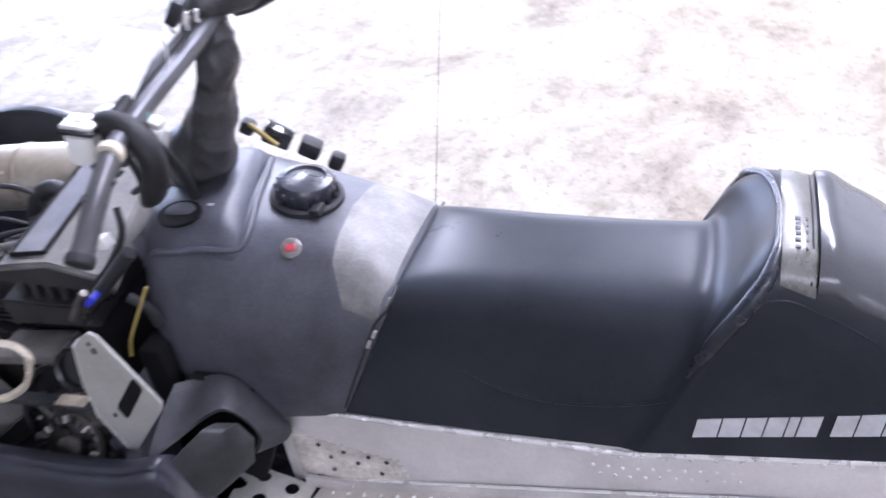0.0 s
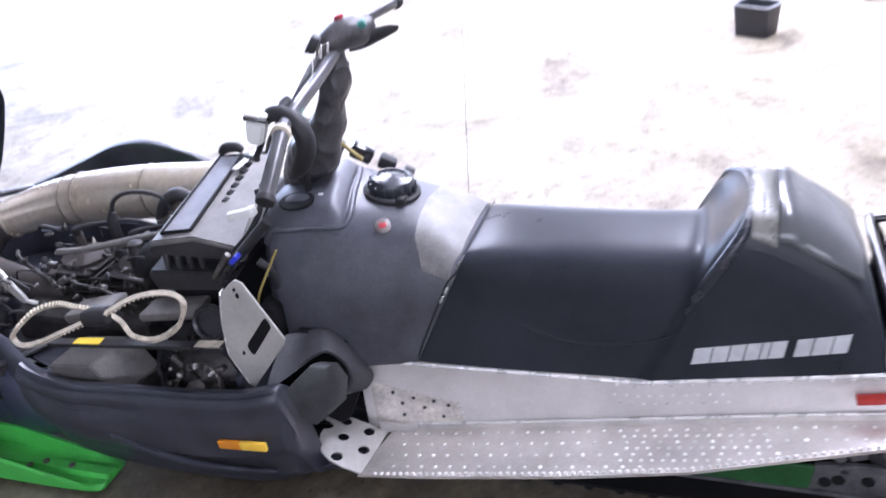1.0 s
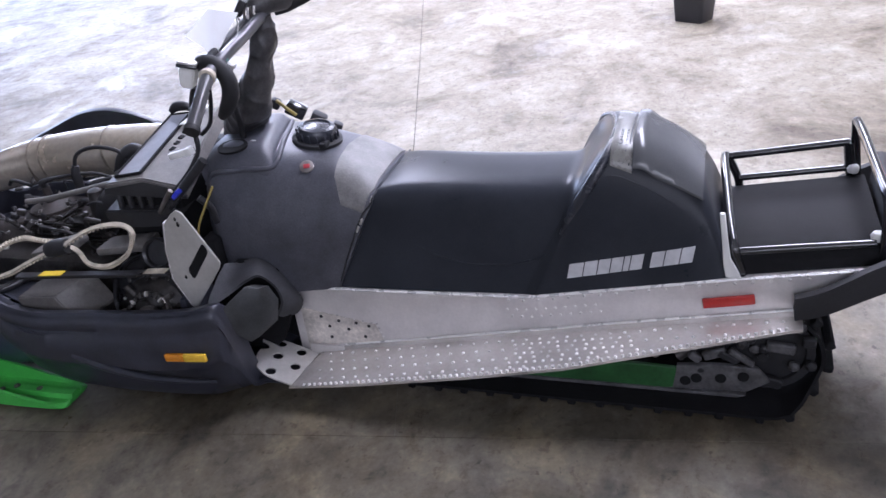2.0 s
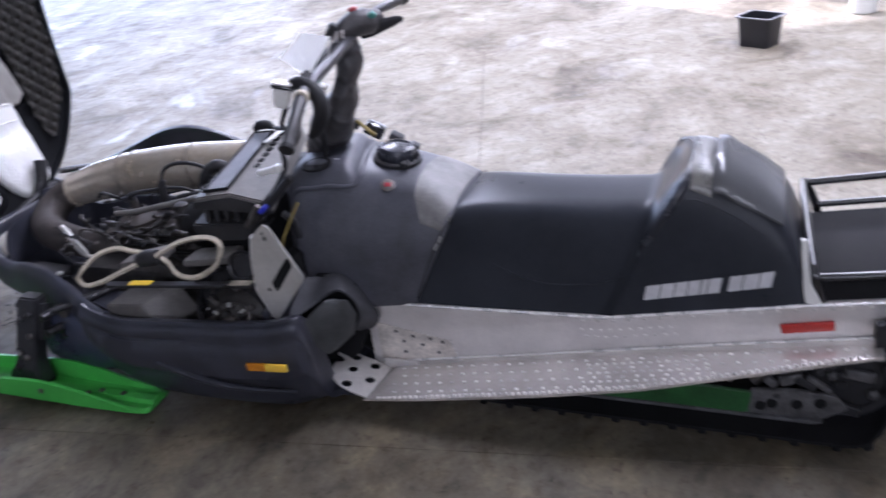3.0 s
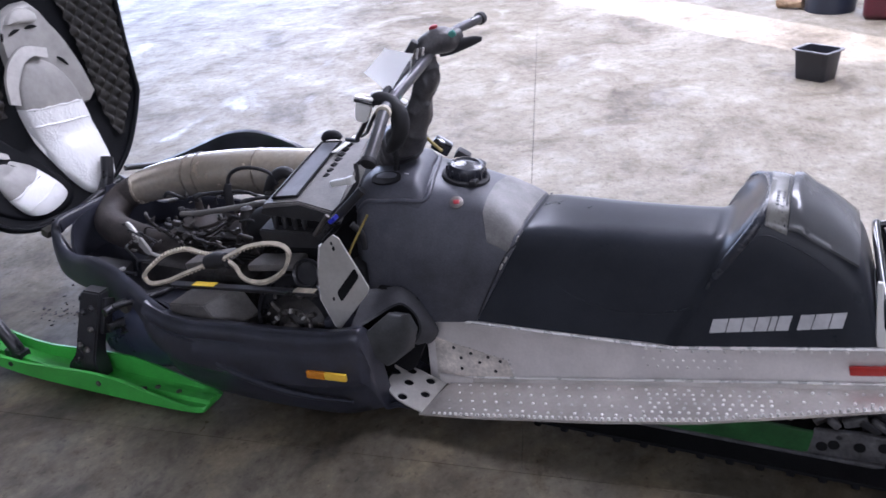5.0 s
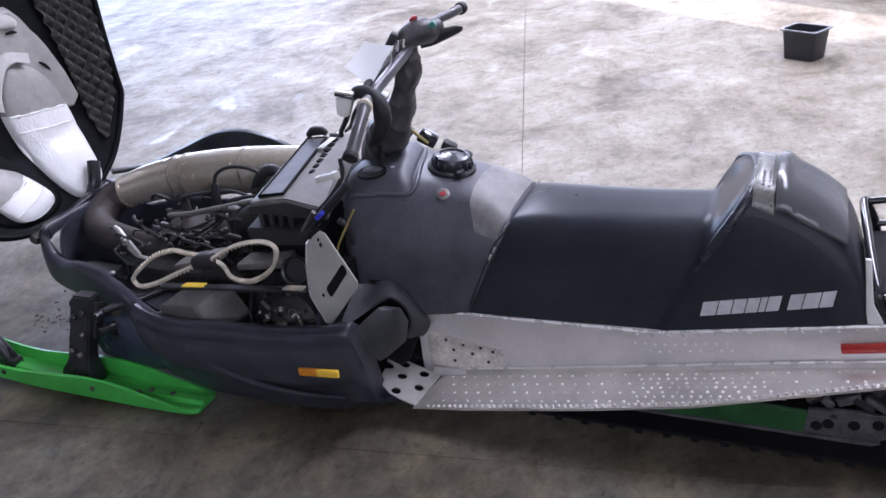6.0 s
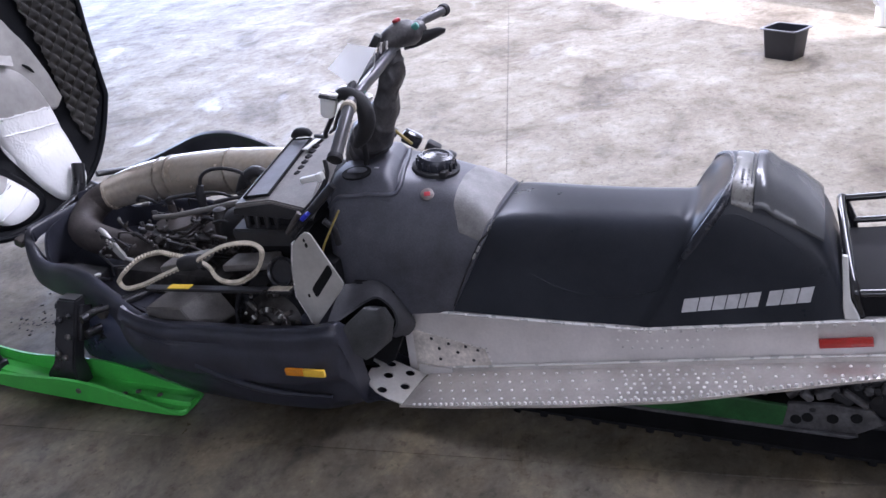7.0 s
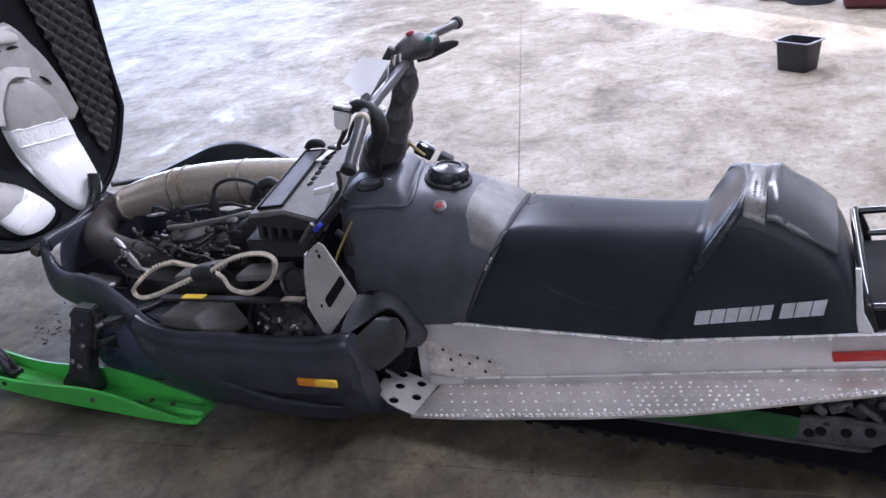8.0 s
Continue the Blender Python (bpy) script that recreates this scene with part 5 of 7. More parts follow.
for x0, x1, mat in ((-1.135, -1.060, M_YELLOW), (-0.795, -0.730, M_BELT)):
    bm = bmesh.new()
    z0, z1 = 0.3628 + (x0 + 1.22) * 0.084, 0.3628 + (x1 + 1.22) * 0.084
    vs = [bm.verts.new(p) for p in ((x0, 0.800, z0), (x1, 0.800, z1), (x1, 0.824, z1), (x0, 0.824, z0))]
    bm.faces.new(vs)
    r = bmesh.ops.extrude_face_region(bm, geom=bm.faces[:])
    bmesh.ops.translate(bm, vec=(0, 0, 0.002), verts=[g for g in r["geom"] if isinstance(g, bmesh.types.BMVert)])
    sub("sticker", bm, mat, BAR, "faded yellow warning sticker")
bm = bmesh.new()
lathe(bm, [(0.040, -0.012), (0.043, 0), (0.040, 0.008), (0.034, 0.004), (0.033, -0.006), (0.004, -0.008)], Matrix.Translation((-0.783, 0.86, 0.425)) @ pose(0, 0, 0, 70, 0, 0), 28)
sub("driven_pulley", bm, M_STEEL, label="small dark pulley")
bm = bmesh.new()
box(bm, (-1.13, 0.90, 0.405), (0.15, 0.08, 0.028), 0.010, (0, -14, 0))
box(bm, (-0.90, 0.90, 0.425), (0.16, 0.08, 0.024), 0.010, (0, -8, 0))
sub("brace", bm, M_COVER, label="dusty brace under the spare belt")
bm = bmesh.new()
tube(bm, [(-1.86, 1.0, 0.37), (-1.80, 0.99, 0.30), (-1.72, 0.99, 0.262), (-1.60, 0.97, 0.262), (-1.50, 0.95, 0.28)], 0.006, 10, 6)
sub("cable", bm, M_RUBBER)
bm = bmesh.new()
box(bm, (-1.62, 0.96, 0.27), (0.12, 0.10, 0.05), 0.012, (0, 10, 12))
sub("coil_box", bm, M_BOX, label="small black box in the nose")
for p in ((-1.60, 0.925, 0.305), (-1.53, 0.93, 0.30)):
    bm = bmesh.new()
    lathe(bm, [(0.011, 0), (0.011, 0.006), (0.004, 0.009)], pose(*p), 6)
    sub("nut", bm, M_PLATE)

# steering links and leads beside the side panel
for pts, r, mat, name in (([(-0.735, 0.875, 0.532), (-0.690, 0.88, 0.578), (-0.640, 0.89, 0.628), (-0.600, 0.90, 0.668)], 0.012, M_STEEL, "steering_rod"),
                          ([(-0.742, 0.868, 0.540), (-0.715, 0.868, 0.575), (-0.695, 0.87, 0.600)], 0.007, M_CAST, "rod_end"),
                          ([(-0.655, 0.87, 0.470), (-0.640, 0.87, 0.510), (-0.615, 0.885, 0.560), (-0.595, 0.90, 0.60)], 0.003, M_WIRE, "yellow_cable"),
                          ([(-0.700, 0.90, 0.590), (-0.655, 0.91, 0.635), (-0.630, 0.93, 0.680), (-0.640, 0.95, 0.715)], 0.006, M_RUBBER, "lead"),
                          ([(-0.655, 0.915, 0.56), (-0.635, 0.925, 0.53), (-0.64, 0.94, 0.48)], 0.009, M_RUBBER, "lead")):
    bm = bmesh.new()
    tube(bm, pts, r, 10, 6)
    sub(name, bm, mat)
bm = bmesh.new()
box(bm, (-0.676, 0.868, 0.594), (0.026, 0.026, 0.012), 0.003, (0, -42, 0))
sub("cable_clip", bm, M_BLUE, label="small bright blue clip")
bm = bmesh.new()
box(bm, (-0.655, 0.885, 0.690), (0.050, 0.016, 0.016), 0.004, (0, -14, 0))
box(bm, (-0.622, 0.885, 0.698), (0.018, 0.020, 0.020), 0.003, (0, -14, 0))
sub("connector", bm, M_WPLASTIC, label="white plastic wire connector")
bm = bmesh.new()
tube(bm, [(-0.945, 1.285, 0.648), (-0.925, 1.285, 0.662), (-0.895, 1.285, 0.664), (-0.88, 1.285, 0.655)], [0.009, 0.014, 0.013, 0.008], 16, 5)
sub("rubber_bulb", bm, M_RUBBER)

# handlebar: left grip towards the near side, brake perch, wrapped post in the middle, throttle on the far side
BAR_PTS = [(-0.439, 0.670, 0.839), (-0.446, 0.735, 0.880), (-0.459, 0.800, 0.908), (-0.472, 0.865, 0.914), (-0.477, 0.920, 0.922), (-0.487, 1.030, 0.934), (-0.495, 1.130, 0.948), (-0.482, 1.185, 0.974), (-0.456, 1.250, 0.994), (-0.440, 1.310, 0.997), (-0.434, 1.352, 0.998)]
bm = bmesh.new()
tube(bm, BAR_PTS[1:-1], [0.012, 0.012, 0.0145, 0.0145, 0.0145, 0.014, 0.013, 0.012, 0.011], 16, 6)
BARS = sub("handlebar", bm, M_BAR, label="grey-black handlebar with rubber grips")
# left grip with its flanged inner collar and end bead
bm = bmesh.new()
line = spline([(*p, 0.0145) for p in BAR_PTS[:3]], 10)
tube(bm, [p[:3] for p in line], [0.0140 + 0.0005 * (k % 2) for k in range(len(line))], 18, 1, smooth=False)
GRIP = sub("grip", bm, M_GRIP, BARS, "smooth worn black rubber grip")
bm = bmesh.new()
aim = (Vector(BAR_PTS[1]) - Vector(BAR_PTS[0])).to_track_quat("Z", "Y").to_matrix().to_4x4()
lathe(bm, [(0.009, -0.008), (0.0165, -0.006), (0.0178, 0.0), (0.0165, 0.006), (0.013, 0.008)], Matrix.Translation(BAR_PTS[0]) @ aim, 20)
sub("end_bead", bm, M_RUBBER, GRIP)
bm = bmesh.new()
aim = (Vector(BAR_PTS[3]) - Vector(BAR_PTS[2])).to_track_quat("Z", "Y").to_matrix().to_4x4()
lathe(bm, [(0.014, -0.012), (0.0175, -0.010), (0.0175, 0.002), (0.015, 0.006), (0.012, 0.008)], Matrix.Translation(BAR_PTS[2]) @ aim, 20)
sub("grip_collar", bm, M_BELT, GRIP, "dusty tan collar of the grip")
# right grip, thin, with a ball end
bm = bmesh.new()
line = spline([(*p, 0.0125) for p in BAR_PTS[8:]], 8)
tube(bm, [p[:3] for p in line], [float(p[3]) for p in line], 16, 1, smooth=False)
GRIP = sub("grip", bm, M_GRIP, BARS, "smooth worn black rubber grip")
bm = bmesh.new()
aim = (Vector(BAR_PTS[10]) - Vector(BAR_PTS[9])).to_track_quat("Z", "Y").to_matrix().to_4x4()
lathe(bm, [(0.010, -0.012), (0.0165, -0.008), (0.0175, 0.0), (0.0165, 0.008), (0.010, 0.013), (0.002, 0.014)], Matrix.Translation(BAR_PTS[10]) @ aim, 20)
sub("end_bead", bm, M_RUBBER, GRIP)
# wiring sleeve tied along the forward side of the bar
bm = bmesh.new()
tube(bm, [Vector(p) + Vector((-0.016, -0.004, 0.012)) for p in BAR_PTS[3:7]], [0.010, 0.011, 0.0085, 0.006], 12, 6)
SLEEVE = sub("cable_sleeve", bm, M_RUBBER, BARS)
for f in (0.30, 0.66):
    p = Vector(BAR_PTS[4]).lerp(Vector(BAR_PTS[6]), f) + Vector((-0.022, -0.004, 0.020))
    bm = bmesh.new()
    tube(bm, [p, p + Vector((-0.010, 0.006, 0.014))], [0.0022, 0.0014], 6, 2)
    sub("cable_tie", bm, M_RUBBER, SLEEVE)
# throttle block with its fin-shaped thumb lever, red stop button and teal switch
bm = bmesh.new()
tube(bm, [(-0.520, 1.120, 0.958), (-0.504, 1.135, 0.972), (-0.482, 1.165, 0.980), (-0.462, 1.190, 0.979), (-0.446, 1.205, 0.985), (-0.436, 1.215, 0.990)], [0.014, 0.026, 0.034, 0.033, 0.023, 0.013], 18, 6)
for v in bm.verts:
    v.co += Vector((0.3, -0.6, 0.6)) * 0.003 * noise.noise(v.co * 30)
sub("throttle_block", bm, M_BOOT, BARS, "black throttle housing")
bm = bmesh.new()
rings = []
for x, y, z, wide, thick in spline([(-0.478, 1.185, 0.958, 0.024, 0.016), (-0.450, 1.192, 0.960, 0.021, 0.014), (-0.425, 1.203, 0.965, 0.017, 0.010), (-0.402, 1.216, 0.970, 0.013, 0.007), (-0.386, 1.230, 0.971, 0.006, 0.004)], 5):
    rings.append([(x + 0.25 * wide * math.sin(w), y - thick * math.cos(w), z + wide * math.sin(w)) for w in (2 * math.pi * k / 14 for k in range(14))])
loft(bm, rings)
sub("thumb_lever", bm, M_RUBBER, BARS, "black fin-shaped thumb throttle lever", sharp=60)
bm = bmesh.new()
lathe(bm, [(0.009, -0.012), (0.009, 0.000), (0.0115, 0.002), (0.0115, 0.006), (0.008, 0.009), (0.002, 0.010)], pose(-0.488, 1.165, 1.011, -10, -25, 0), 16)
sub("stop_button", bm, M_BUTTON, BARS, "red push button")
bm = bmesh.new()
box(bm, (-0.444, 1.168, 0.996), (0.026, 0.014, 0.016), 0.004, (20, -28, 10))
sub("switch", bm, M_TEAL, BARS, "teal rocker switch")
bm = bmesh.new()
lathe(bm, [(0.006, 0), (0.006, 0.004), (0.002, 0.006)], pose(-0.484, 1.138, 0.934, 80), 10)
sub("screw", bm, M_PUNCH, BARS)
bm = bmesh.new()
box(bm, (-0.512, 1.075, 0.984), (0.020, 0.032, 0.040), 0.005, (0, 34, 18))
sub("switch_box", bm, M_BOX, BARS, "small dark switch box")
for k in range(4):
    bm = bmesh.new()
    tube(bm, [(-0.500 + 0.005 * k, 1.070 + 0.006 * k, 0.982), (-0.503 + 0.005 * k, 1.068 + 0.006 * k, 0.966), (-0.506 + 0.006 * k, 1.066 + 0.008 * k, 0.952 + 0.004 * k)], 0.0028, 8, 4)
    sub("silver_lead", bm, M_PUNCH if k % 2 else M_CAST, BARS)
# brake perch and lever, teal switch, fluid reservoir
bm = bmesh.new()
tube(bm, [(-0.520, 0.862, 0.916), (-0.505, 0.866, 0.921), (-0.488, 0.870, 0.919)], [0.013, 0.0165, 0.014], 18, 5)
sub("brake_perch", bm, M_PUNCH, BARS, "bright cast brake perch")
bm = bmesh.new()
tube(bm, [(-0.524, 0.856, 0.906), (-0.504, 0.850, 0.921), (-0.480, 0.846, 0.923), (-0.456, 0.843, 0.912), (-0.440, 0.840, 0.886), (-0.444, 0.843, 0.852), (-0.466, 0.850, 0.818), (-0.490, 0.860, 0.795)], [0.010, 0.014, 0.0165, 0.018, 0.0185, 0.019, 0.017, 0.010], 14, 6)
sub("brake_lever", bm, M_RUBBER, BARS, "black curved brake lever")
bm = bmesh.new()
box(bm, (-0.474, 0.884, 0.916), (0.028, 0.020, 0.015), 0.004, (15, 25, 0))
sub("switch", bm, M_TEAL, BARS, "teal heater switch")
bm = bmesh.new()
box(bm, (-0.455, 0.890, 0.902), (0.018, 0.018, 0.014), 0.004, (15, 25, 0))
sub("switch", bm, M_WPLASTIC, BARS, "pale switch")
RES_AT = pose(-0.5275, 0.832, 0.903, -6, 14, 14)
bm = bmesh.new()
loft(bm, [[(sx * a, sy * b, z) for sx, sy in ((-1, -1), (1, -1), (1, 1), (-1, 1))] for a, b, z in ((0.013, 0.014, -0.030), (0.016, 0.018, -0.012), (0.018, 0.020, 0.016))])
bmesh.ops.bevel(bm, geom=list(bm.edges), offset=0.004, segments=2, affect="EDGES")
bmesh.ops.transform(bm, matrix=RES_AT, verts=bm.verts)
RES = sub("reservoir", bm, M_WPLASTIC, BARS, "white brake fluid reservoir")
for z, sx, sy, h, mat, name, lab in ((0.0195, 0.044, 0.047, 0.008, M_TUBE, "gasket", "dark gasket"), (0.0265, 0.041, 0.044, 0.007, M_PUNCH, "reservoir_cap", "bright metal reservoir cap")):
    bm = bmesh.new()
    box(bm, (0, 0, z), (sx, sy, h), 0.0025)
    bmesh.ops.transform(bm, matrix=RES_AT, verts=bm.verts)
    sub(name, bm, mat, RES, lab)
bm = bmesh.new()
box(bm, (0.002, -0.002, 0.0303), (0.020, 0.016, 0.0012), 0.0005)
bmesh.ops.transform(bm, matrix=RES_AT, verts=bm.verts)
sub("cap_stamp", bm, M_CAST, RES)
for pts, r, mat in (([(-0.530, 0.842, 0.872), (-0.552, 0.858, 0.846), (-0.605, 0.920, 0.800), (-0.680, 1.040, 0.745), (-0.76, 1.12, 0.715)], 0.006, M_RUBBER), ([(-0.512, 0.858, 0.885), (-0.540, 0.880, 0.855), (-0.600, 0.960, 0.800), (-0.70, 1.10, 0.735)], 0.0045, M_BOX),
                    ([(-0.500, 0.860, 0.900), (-0.525, 0.890, 0.860), (-0.575, 0.950, 0.790), (-0.640, 1.02, 0.715), (-0.700, 1.06, 0.670)], 0.0055, M_RUBBER), ([(-0.480, 0.890, 0.900), (-0.505, 0.930, 0.850), (-0.545, 1.00, 0.775), (-0.580, 1.06, 0.70), (-0.600, 1.09, 0.640)], 0.008, M_RUBBER)):
    bm = bmesh.new()
    tube(bm, pts, r, 10, 6)
    sub("cable", bm, mat, BARS)
# steering post in a creased black wrap
bm = bmesh.new()
line = spline([(-0.648, 1.190, 0.625, 0.055), (-0.638, 1.178, 0.660, 0.057), (-0.609, 1.152, 0.700, 0.055), (-0.568, 1.132, 0.745, 0.046), (-0.538, 1.128, 0.800, 0.036), (-0.517, 1.135, 0.860, 0.031), (-0.505, 1.142, 0.905, 0.027), (-0.497, 1.142, 0.950, 0.021)], 20)
tube(bm, [p[:3] for p in line], [float(p[3]) for p in line], 44, 1, smooth=False)
heart = [Vector(p[:3]) for p in line]
for v in bm.verts:
    mid = min(heart, key=lambda q: (q - v.co).length)
    away = (v.co - mid).normalized()
    # sagging folds across the wrap and sharp creases along it
    fold = math.sin(64 * (v.co.z + 0.35 * v.co.x) + 5 * noise.noise(v.co * 9))
    crease = 1 - 2 * abs(noise.noise(Vector((v.co.x * 26, v.co.y * 26, v.co.z * 17))))
    v.co += away * (0.0016 * fold + 0.010 * noise.noise(v.co * 15) + 0.0045 * max(0, crease) ** 3)
sub("steering_boot", bm, M_BOOT, label="creased black wrap round the steering post", sharp=70)
bm = bmesh.new()
lathe(bm, [(0.066, 0.0), (0.064, 0.012), (0.056, 0.018), (0.050, 0.008)], pose(-0.632, 1.190, 0.632, 0, 8, 0), 28)
sub("boot_base", bm, M_RUBBER)
# bits beyond the console
for p, s, mat in (((-0.640, 1.352, 0.645), (0.030, 0.03, 0.030), M_RUBBER), ((-0.585, 1.365, 0.622), (0.060, 0.04, 0.040), M_TUBE), ((-0.525, 1.375, 0.590), (0.045, 0.04, 0.035), M_RUBBER), ((-0.470, 1.370, 0.565), (0.030, 0.03, 0.035), M_BOX)):
    bm = bmesh.new()
    box(bm, p, s, 0.008, (0, 32, 15))
    sub("throttle_cable_box", bm, mat)
bm = bmesh.new()
tube(bm, [(-0.625, 1.335, 0.660), (-0.600, 1.335, 0.638), (-0.570, 1.33, 0.618)], 0.005, 8, 4)
sub("yellow_cable", bm, M_WIRE)

# luggage rack behind the seat
def rack_tube(name, pts, r=0.0105, parent=None, smooth=True):
    bm = bmesh.new()
    tube(bm, pts, r, 14, 6, smooth)
    return sub(name, bm, M_TUBE, parent)


RACK = rack_tube("luggage_rack", [(0.634, 0.990, 0.372), (0.622, 0.990, 0.405), (0.612, 0.995, 0.440), (0.604, 1.05, 0.462), (0.594, 1.20, 0.486), (0.588, 1.32, 0.503), (0.596, 1.345, 0.495), (0.622, 1.345, 0.440), (0.630, 1.345, 0.385)])
RACK["label"] = "glossy black tubular luggage rack"
rack_tube("rail", [(0.600, 1.343, 0.500), (0.700, 1.343, 0.515), (0.800, 1.343, 0.530), (0.866, 1.343, 0.540)], 0.0095, RACK)
rack_tube("rail", [(0.625, 1.340, 0.442), (0.75, 1.340, 0.459), (0.880, 1.340, 0.476)], 0.0085, RACK)
rack_tube("rail", [(0.618, 0.998, 0.424), (0.75, 0.998, 0.441), (0.890, 0.998, 0.458)], 0.0095, RACK)
rack_tube("rear_hoop", [(0.895, 1.345, 0.42), (0.885, 1.345, 0.50), (0.876, 1.342, 0.582), (0.878, 1.325, 0.594), (0.886, 1.20, 0.585), (0.893, 1.05, 0.572), (0.900, 1.0, 0.555), (0.905, 0.995, 0.48), (0.905, 0.995, 0.41)], 0.0105, RACK)
rack_tube("brace", [(0.866, 1.343, 0.540), (0.872, 1.343, 0.50), (0.880, 1.342, 0.45)], 0.014, RACK)
for p in ((0.880, 1.33, 0.478), (0.892, 1.01, 0.470)):
    bm = bmesh.new()
    lathe(bm, [(0.012, -0.01), (0.014, 0.0), (0.010, 0.008), (0.003, 0.01)], pose(*p), 14)
    sub("fastener", bm, M_WPLASTIC, RACK)
bm = bmesh.new()
rings = []
for k in range(13):
    x = 0.605 + 0.30 * k / 12
    z = at_x(TUN_TOP, x)[0] + 0.007
    top = max(z + 0.014, 0.428 + 0.130 * (x - 0.625))
    rings.append([(x, C - 0.183, z), (x, C - 0.180, z + 0.010), (x, C - 0.164, top - 0.006), (x, C - 0.156, top), (x, C + 0.160, top), (x, C + 0.172, top - 0.006), (x, C + 0.183, z)])
loft(bm, rings)
sub("rack_deck", bm, M_MAT, label="flat black mat on the rack's raised deck")
bm = bmesh.new()
box(bm, (0.955, 1.20, 0.530), (0.030, 0.20, 0.075), 0.010, (0, 8, 0))
sub("tail_lamp", bm, M_RED, label="red tail lamp lens")
bm = bmesh.new()
box(bm, (0.930, 1.20, 0.470), (0.030, 0.24, 0.12), 0.010)
sub("lamp_mount", bm, M_RUBBER)

# gusset that closes the foot of the tunnel side
bm = bmesh.new()
box(bm, (-0.415, 0.963, 0.084), (0.10, 0.010, 0.030), 0.003)
sub("gusset", bm, M_ALU, label="dirty aluminium gusset")

# snow flap
bm = bmesh.new()
prof = spline([(0.742, 0.300, 0.055), (0.80, 0.318, 0.060), (0.90, 0.378, 0.068), (1.00, 0.432, 0.060), (1.06, 0.455, 0.04)], 5)
rings = []
for x, z, h in prof:
    w = 0.238
    rings.append([(x, C - w, z), (x - 0.004, C - w, z + h), (x - 0.004, C - w + 0.02, z + h), (x, C - w + 0.03, z + 0.012), (x, C + w - 0.03, z + 0.012), (x - 0.004, C + w - 0.02, z + h), (x - 0.004, C + w, z + h), (x, C + w, z)])
loft(bm, rings)
sub("snow_flap", bm, M_RUBBER, label="black rubber snow flap kicked up behind")

# track, wheels and slide rails
def track_line():
    pts = []
    for k in range(24):
        pts.append((-0.16 + 0.84 * k / 24, 0.028))
    for k in range(13):
        w = math.radians(-90 + 165 * k / 12)
        pts.append((0.700 + 0.120 * math.cos(w), 0.148 + 0.120 * math.sin(w)))
    for k in range(1, 24):
        f = k / 24
        pts.append((0.720 - 1.250 * f, 0.264 + 0.020 * f - 0.03 * math.sin(math.pi * f)))
    for k in range(9):
        w = math.radians(85 + 165 * k / 8)
        pts.append((-0.54 + 0.085 * math.cos(w), 0.200 + 0.085 * math.sin(w)))
    return pts


def belt_half(z):
    """The lower run lies flat and wide; the upper run is tucked into the tunnel."""
    return 0.246 - 0.076 * min(1, max(0, (z - 0.04) / 0.05))


loop = track_line()
n = len(loop)
bm = bmesh.new()
rings = []
frames = []
for i in range(n):
    a, b = Vector(loop[i - 1]), Vector(loop[(i + 1) % n])
    d = (b - a).normalized()
    out = Vector((d.y, -d.x))
    frames.append((Vector(loop[i]), d, out))
    p, q = Vector(loop[i]) + out * 0.004, Vector(loop[i]) - out * 0.004
    w = belt_half(loop[i][1])
    rings.append([(p.x, C - w, p.y), (p.x, C + w, p.y), (q.x, C + w, q.y), (q.x, C - w, q.y)])
loft(bm, rings + [rings[0]], cap=False)
bmesh.ops.remove_doubles(bm, verts=bm.verts, dist=1e-5)
TRACK = sub("track", bm, M_TRACK, label="black rubber drive track with lugs")
lug = bmesh.new()
for s in (-1, 1):
    box(lug, (0, s * 0.122, 0.012), (0.020, 0.232, 0.022), 0.004, (0, 0, 5 * s), 1)
box(lug, (0, 0, 0.010), (0.012, 0.05, 0.016), 0.003)
bmesh.ops.recalc_face_normals(lug, faces=lug.faces)
first = None
total = 0.0
last = Vector(loop[0])
for i in range(n + 1):
    p, d, out = frames[i % n]
    total += (p - last).length
    last = p
    if total > 0.046 or i == 0:
        total = 0.0
        m = Matrix(((d.x, 0, out.x, p.x + out.x * 0.003), (0, belt_half(p.y) / 0.246, 0, 0), (d.y, 0, out.y, p.y + out.y * 0.003), (0, 0, 0, 1)))
        if first is None:
            first = part("lug", lug, M_TRACK, TRACK)
            first.matrix_basis = m
        else:
            shared("lug", first.data, m, TRACK)
